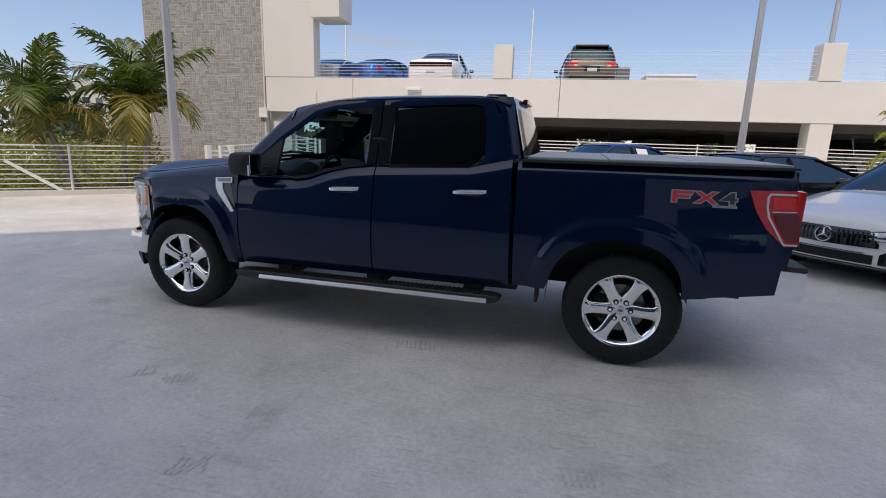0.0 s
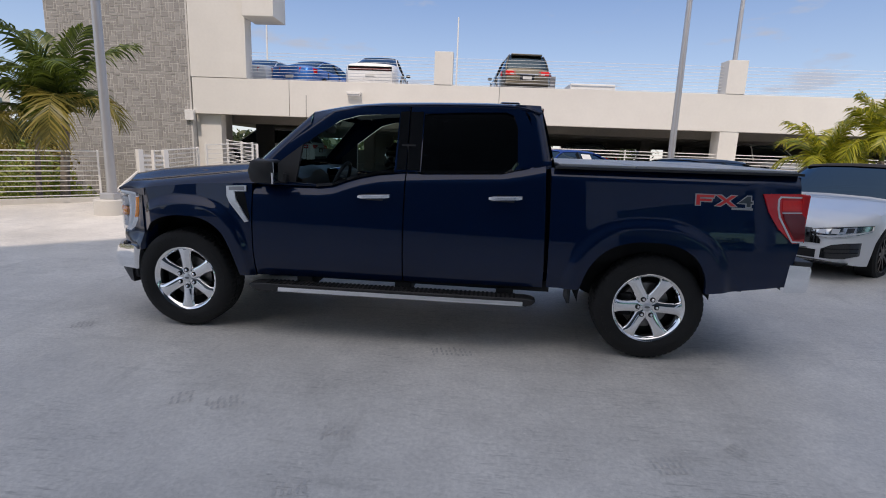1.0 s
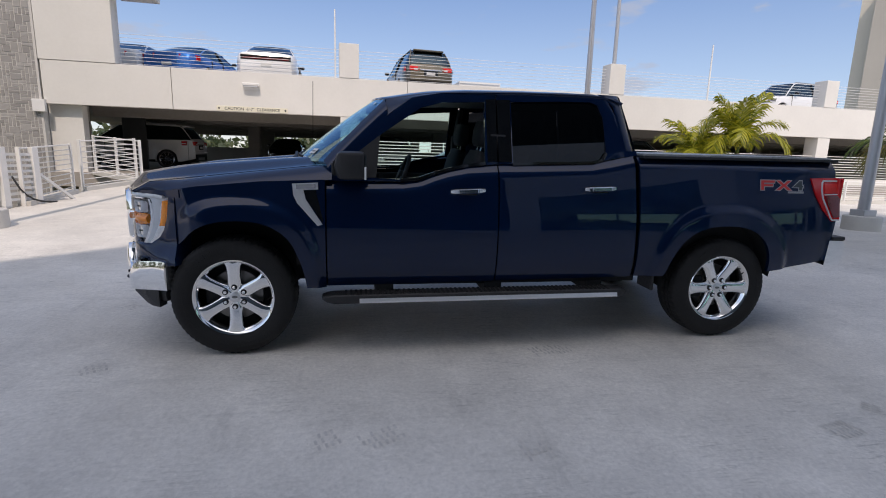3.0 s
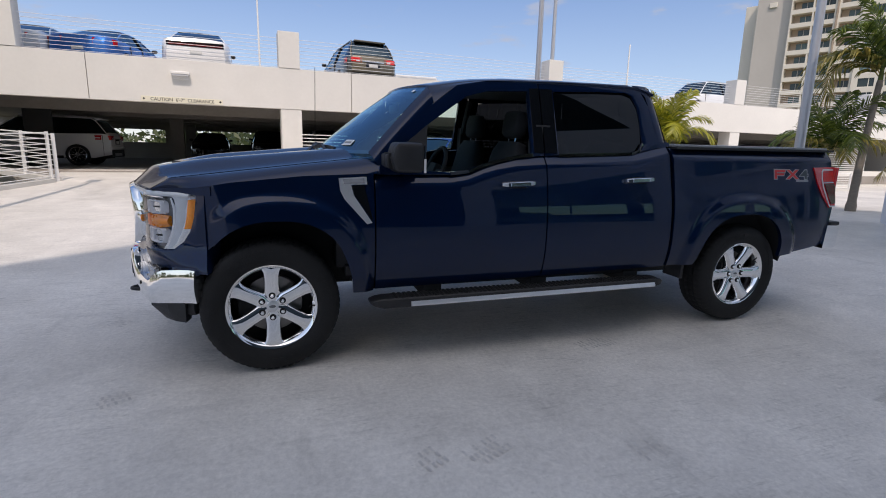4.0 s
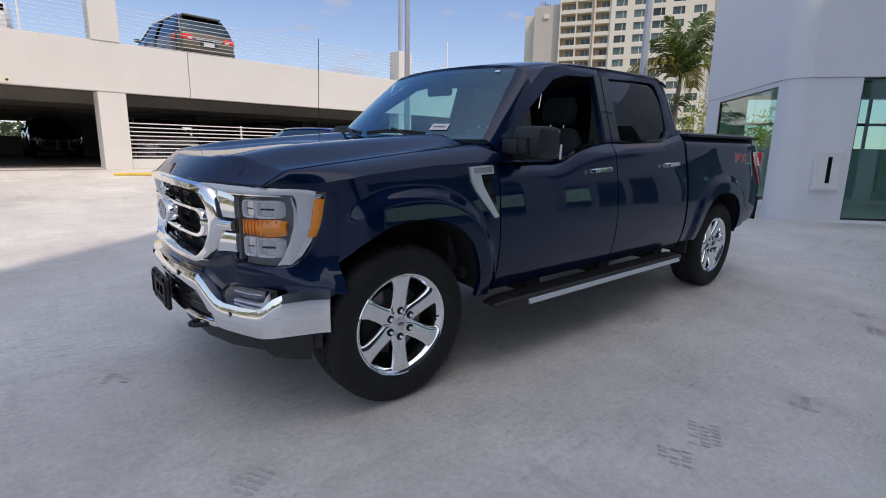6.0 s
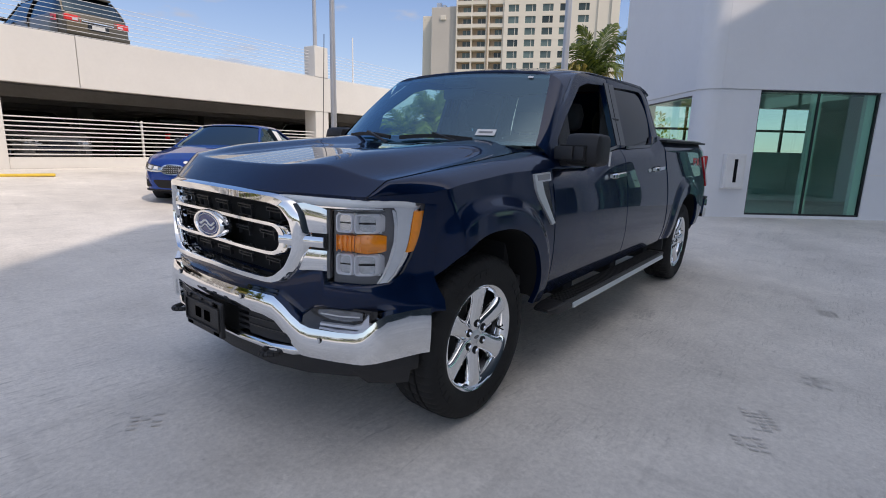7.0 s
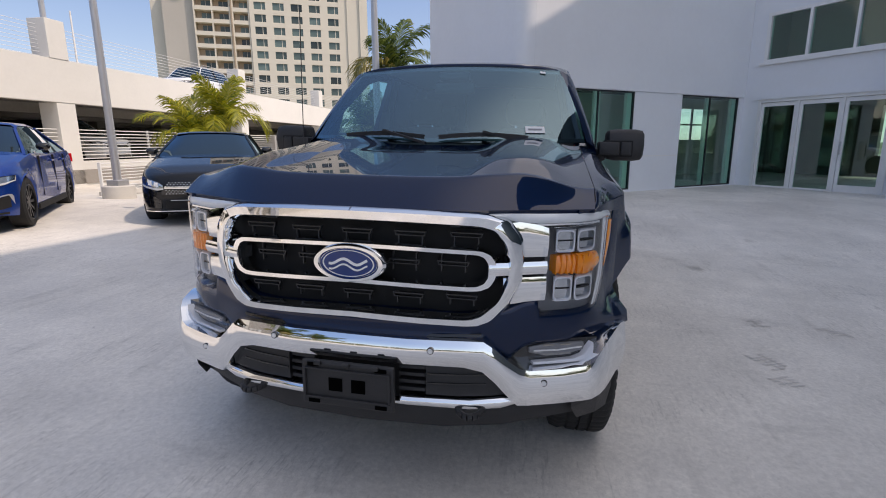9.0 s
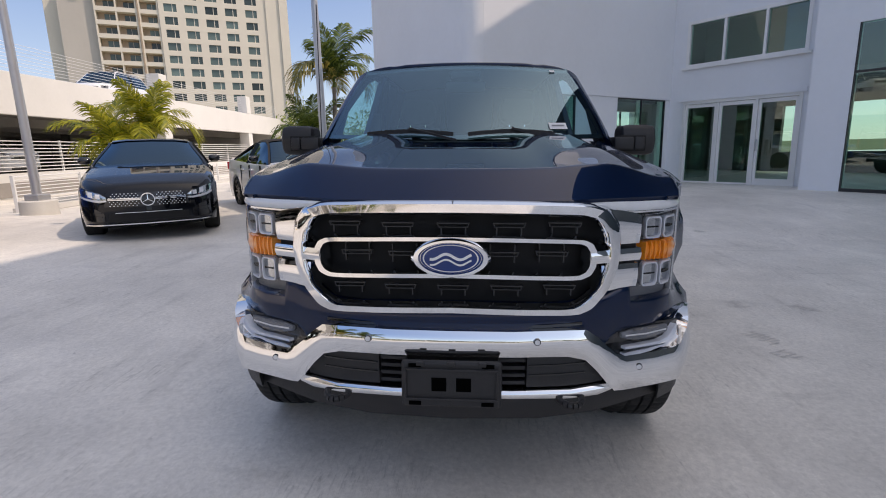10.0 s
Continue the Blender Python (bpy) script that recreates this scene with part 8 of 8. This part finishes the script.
def palm(x, y, height, label, lean=(0, 0), scale=1.0, seed=1, n=17, z0=None, trunk_r=0.09, tone="green"):
    r = random.Random(seed)
    z = deck_z(x, y) if z0 is None else z0
    t = thing("palm_tree", label, "palm tree", pose(x, y, z), group="palms")
    bm = bmesh.new()
    rings = []
    for k in range(25):
        u = k / 24
        c = Vector((lean[0] * u ** 1.6, lean[1] * u ** 1.6, height * u))
        rr = trunk_r * (1.25 - 0.45 * u + (0.25 if u < 0.06 else 0)) * (1 + 0.05 * (k % 2))
        rings.append([c + Vector((rr * math.cos(q * math.pi / 6), rr * math.sin(q * math.pi / 6), 0)) for q in range(12)])
    loft(bm, rings)
    part("trunk", bm, BARK, t, smooth=60)
    top = Vector((lean[0], lean[1], height))
    bm = bmesh.new()
    bar(bm, top - Vector((0, 0, 0.15)), top + Vector((0, 0, 0.45 * scale)), trunk_r * 0.85, 10, trunk_r * 0.3)
    part("crownshaft", bm, PALMLEAF, t, smooth=50)
    for k in range(n):
        a = k * 2.399 + r.uniform(-0.3, 0.3)
        level = k / n
        me = FRONDS[tone][min(5, int(level * 6))]
        ob = new("frond", me)
        ob.parent = t
        s = scale * r.uniform(0.85, 1.12)
        ob.matrix_basis = Matrix.Translation(top + Vector((0, 0, 0.30 * scale * (1 - level)))) @ Euler((r.uniform(-0.25, 0.25), -0.45 * (1 - level) + 0.1, a)).to_matrix().to_4x4() @ Matrix.Scale(s, 4)
    return t


palm(-7.45, 5.95, 2.45, "palm with arching green fronds behind the cable fence", (0.15, 0.1), 1.08, 3, 11, -0.6)
palm(-8.35, 4.93, 2.15, "leaning palm with yellowing fronds behind the cable fence", (-0.35, -0.35), 1.05, 11, 10, -0.6)
palm(-7.75, 5.60, 2.3, "small palm between two larger palms", (0.05, 0.1), 0.75, 21, 8, -0.6, 0.055)
palm(12.5, 9.75, 1.60, "bright green palm in front of the garage bays", (0.1, 0), 0.90, 5, 13, tone="gold")
palm(11.5, 10.1, 1.05, "low bushy yellow-green palm in front of the garage bays", (-0.1, 0), 0.88, 8, 14, tone="gold")
palm(13.3, 4.30, 3.05, "slender palm with drooping fronds beside the showroom", (0.15, -0.05), 0.98, 14, 12, None, 0.075)
palm(13.1, 4.95, 1.25, "low palm with dark fronds beside the showroom", (0, 0), 0.85, 16, 11)


def leaf_cloud(name, label, category, centre, size, count, leaf, material, seed, kind="", parts=True):
    """A crown of many small leaves with an uneven outline, on a few stems."""
    r = random.Random(seed)
    verts, faces = [], []
    lobes = [(Vector((r.uniform(-0.6, 0.6) * size[0], r.uniform(-0.6, 0.6) * size[1], r.uniform(0.25, 0.8) * size[2])), r.uniform(0.25, 0.5)) for _ in range(9)]
    for _ in range(count):
        c, q = r.choice(lobes)
        d = Vector((r.gauss(0, 1), r.gauss(0, 1), r.gauss(0, 1)))
        d = d.normalized() * r.uniform(0.55, 1.0) * q
        p = c + Vector((d.x * size[0], d.y * size[1], d.z * size[2]))
        a, b = Vector((r.gauss(0, 1), r.gauss(0, 1), r.gauss(0, 1))).normalized(), Vector((r.gauss(0, 1), r.gauss(0, 1), r.gauss(0, 1))).normalized()
        s = leaf * r.uniform(0.6, 1.4)
        i = len(verts)
        verts += [p - a * s, p + b * s * 0.45, p + a * s, p - b * s * 0.45]
        faces.append((i, i + 1, i + 2, i + 3))
    me = bpy.data.meshes.new("crown")
    me.from_pydata(verts, [], faces)
    me.materials.append(material)
    t = thing(name, label, category, Matrix.Translation(centre), kind=kind)
    ob = new("crown", me)
    ob.parent = t
    if parts:
        bm = bmesh.new()
        for k in range(6):
            c, q = lobes[k]
            bar(bm, (c.x * 0.2, c.y * 0.2, -0.1), (c.x, c.y, c.z), 0.05 * size[2] ** 0.5, 6, 0.015)
        part("stem", bm, BARK, t)
    return t


for k, (x, y, sx, sy, sz, mt, nm) in enumerate((
        (-10.6, 8.2, 2.2, 1.6, 2.3, BUSH, "dense green shrub behind the cable fence"),
        (-13.6, 6.6, 2.6, 2.0, 2.2, BUSH, "spreading yellow-green shrub behind the cable fence"),
        (-12.6, 10.0, 1.8, 1.8, 2.9, BUSHGOLD, "tall golden shrub behind the fence"),
        (-17.5, 6.0, 3.0, 2.4, 2.2, BUSH, "dense green shrub on the grass"),
        (-16.5, 11.0, 3.2, 2.6, 2.6, BUSH, "green shrub with small leaves"))):
    leaf_cloud("shrub", nm, "shrub", (x, y, -1.2), (sx, sy, sz), 5200, 0.075, mt, 40 + k)
for k in range(6):
    p = Vector(along_b(-29 + 3.6 * k, -15.2))
    leaf_cloud("hedge_shrub", "low green hedge shrub along the fence", "shrub", (p.x, p.y, -1.2), (2.2, 1.1, 1.6), 3000, 0.07, BUSH, 60 + k)
leaf_cloud("roof_shrub", "round green treetop seen behind the garage roof", "tree", (14, 40, -1.2), (3.2, 2.5, 6.6), 3500, 0.22, FARLEAF, 80)
leaf_cloud("garden_tree", "leafy tree between garage and hotel", "tree", (37, 13.0, -1.2), (3.0, 3.0, 5.4), 3500, 0.16, BUSH, 81)
leaf_cloud("garden_tree", "leafy tree beside the garage's far end", "tree", (33, 8.0, -1.2), (2.6, 2.6, 4.2), 3000, 0.14, BUSH, 82)


def far_woods():
    r = random.Random(5)
    verts, faces = [], []
    for k in range(340):
        a = radians(r.uniform(85, 300))
        d = r.uniform(105, 260)
        c = Vector((d * math.cos(a), d * math.sin(a), -1.2))
        h, w = r.uniform(4.0, 8.5), r.uniform(3, 7)
        for _ in range(130):
            p = c + Vector((r.gauss(0, w * 0.5), r.gauss(0, w * 0.5), h * (0.15 + 0.85 * r.random() ** 0.7)))
            u, v = Vector((r.gauss(0, 1), r.gauss(0, 1), r.gauss(0, 1))).normalized(), Vector((r.gauss(0, 1), r.gauss(0, 1), r.gauss(0, 1))).normalized()
            s = r.uniform(0.5, 1.1)
            i = len(verts)
            verts += [p - u * s, p + v * s * 0.6, p + u * s, p - v * s * 0.6]
            faces.append((i, i + 1, i + 2, i + 3))
    me = bpy.data.meshes.new("far_woods")
    me.from_pydata(verts, [], faces)
    me.materials.append(FARLEAF)
    tagged(new("far_woods", me), "belt of distant green trees round the grass land", "trees", kind="stuff")


far_woods()
road = link("road", boxes((-110, -18, 24, 31, -1.3, -1.17)), ROADMAT)
tagged(road, "grey asphalt road beyond the shrubs", "road", kind="structure")
build_car("sedan", "white car driving past on the far road", pose(-46, 29, -1.17, 0, 0, 5), WHITECAR, "sedan", group="")
flat = thing("apartment_block", "pale distant apartment block with rows of windows", "building", pose(-150, 120, -1.2, 0, 0, 50), kind="structure")
part("walls", boxes((-16, 16, 0, 12, 0, 19)), HOTELMAT, flat)
for k in range(5):
    for i in range(9):
        part("window", boxes((-14.8 + i * 3.4, -13 + i * 3.4, -0.1, 0.05, 2 + k * 3.4, 3.8 + k * 3.4)), HOTELWIN, flat)


# ---- tyre prints on the deck ----
SCUFF = mat("dark_rubber_mark", (0.57, 0.55, 0.52), 0.8, vary=0.3, scale=30)
prints = thing("tyre_prints", "faint dark tyre prints on the concrete deck", "tyre prints", kind="structure")
for k, (x, y, rot, n) in enumerate(((3.48, -2.26, 12, 6), (0.96, -2.03, 25, 7), (1.64, -2.73, 20, 6), (2.19, -1.06, 15, 6), (0.68, -2.02, 25, 4), (3.89, -2.09, 40, 4), (-0.82, -1.06, 30, 5), (1.72, -2.24, 10, 5), (2.34, -1.05, 15, 4), (-1.1, 0.2, 60, 4), (5.2, -3.4, 25, 5))):
    bm = bmesh.new()
    r = random.Random(k)
    for i in range(n):
        for j in range(3):
            if r.random() < 0.15:
                continue
            u, v = (i - n / 2) * 0.034 + r.uniform(-0.003, 0.003), (j - 1) * 0.05
            q = [(-0.009, -0.020), (0.006, -0.020), (0.012, 0.020), (-0.003, 0.020)]
            m2 = Matrix.Rotation(radians(rot), 4, "Z")
            vs = []
            for a, b in q:
                p = m2 @ Vector((u + a, v + b, 0))
                vs.append(bm.verts.new((x + p.x, y + p.y, deck_z(x + p.x, y + p.y) + 0.0035)))
            bm.faces.new(vs)
    tagged(part("tyre_print", bm, SCUFF, prints), kind="stuff")


# ---- stones of the tower ----
def tower_stones():
    r = random.Random(12)
    cell = 0.0925
    U0, Z0 = -13.05, -0.8
    nu, nz = 53, 110
    used = [[False] * nz for _ in range(nu)]
    near, rest = [], []
    for j in range(nz):
        for i in range(nu):
            if used[i][j]:
                continue
            w, h = r.choice(((1, 1), (2, 1), (2, 1), (3, 1), (3, 1), (4, 1), (2, 2), (3, 2), (1, 2), (1, 2), (1, 3), (2, 3)))
            while w > 1 and (i + w > nu or any(used[i + k][j] for k in range(w))):
                w -= 1
            h = min(h, nz - j)
            while h > 1 and any(used[i + k][j + q] for k in range(w) for q in range(h)):
                h -= 1
            for k in range(w):
                for q in range(h):
                    used[i + k][j + q] = True
            (near if 1.0 < Z0 + j * cell < 5.6 and len(near) < 300 else rest).append((i, j, w, h))
    shapes = {}
    def shape(w, h, d):
        if (w, h, d) not in shapes:
            g = 0.0075
            bm = boxes((g, w * cell - g, -0.006 - 0.003 * d, 0.01, g, h * cell - g))
            for v in bm.verts:
                if v.co.y < 0:
                    v.co.x += 0.004 if v.co.x < w * cell / 2 else -0.004
                    v.co.z += 0.004 if v.co.z < h * cell / 2 else -0.004
            me = bpy.data.meshes.new("stone")
            bm.to_mesh(me)
            bm.free()
            me.materials.append(STONE)
            shapes[w, h, d] = me
        return shapes[w, h, d]
    for i, j, w, h in near:
        ob = new("stone", shape(w, h, r.randrange(3)))
        ob.parent = garage
        ob.matrix_basis = Matrix.Translation((U0 + i * cell, 0, Z0 + j * cell))
    verts, faces = [], []
    for i, j, w, h in rest:
        x0, x1, z0, z1, y = U0 + i * cell + 0.007, U0 + (i + w) * cell - 0.007, Z0 + j * cell + 0.007, Z0 + (j + h) * cell - 0.007, -0.006 - 0.003 * r.randrange(3)
        b = len(verts)
        verts += [(x0, 0.01, z0), (x1, 0.01, z0), (x1, 0.01, z1), (x0, 0.01, z1), (x0 + 0.004, y, z0 + 0.004), (x1 - 0.004, y, z0 + 0.004), (x1 - 0.004, y, z1 - 0.004), (x0 + 0.004, y, z1 - 0.004)]
        faces += [(b + 4, b + 5, b + 6, b + 7), (b, b + 1, b + 5, b + 4), (b + 1, b + 2, b + 6, b + 5), (b + 2, b + 3, b + 7, b + 6), (b + 3, b, b + 4, b + 7)]
    me = bpy.data.meshes.new("upper_stones")
    me.from_pydata(verts, [], faces)
    me.materials.append(STONE_REST)
    ob = new("upper_stones", me)
    ob.parent = garage
    tagged(ob, kind="stuff")


STONE_REST = mat("grey_cut_stone_far", (0.325, 0.312, 0.30), 0.85, vary=0.20, scale=9, bump=0.6, bump_scale=30)
_n, _l = STONE_REST.node_tree.nodes, STONE_REST.node_tree.links
_g, _r, _v = _n.new("ShaderNodeNewGeometry"), _n.new("ShaderNodeMapRange"), _n.new("ShaderNodeVectorMath")
_r.inputs["To Min"].default_value, _r.inputs["To Max"].default_value = 0.84, 1.16
_v.operation, _v.inputs[0].default_value = "SCALE", (0.325, 0.312, 0.30)
_l.new(_g.outputs["Random Per Island"], _r.inputs["Value"]), _l.new(_r.outputs["Result"], _v.inputs["Scale"])
_l.new(_v.outputs["Vector"], _n["Principled BSDF"].inputs["Base Color"])
tower_stones()
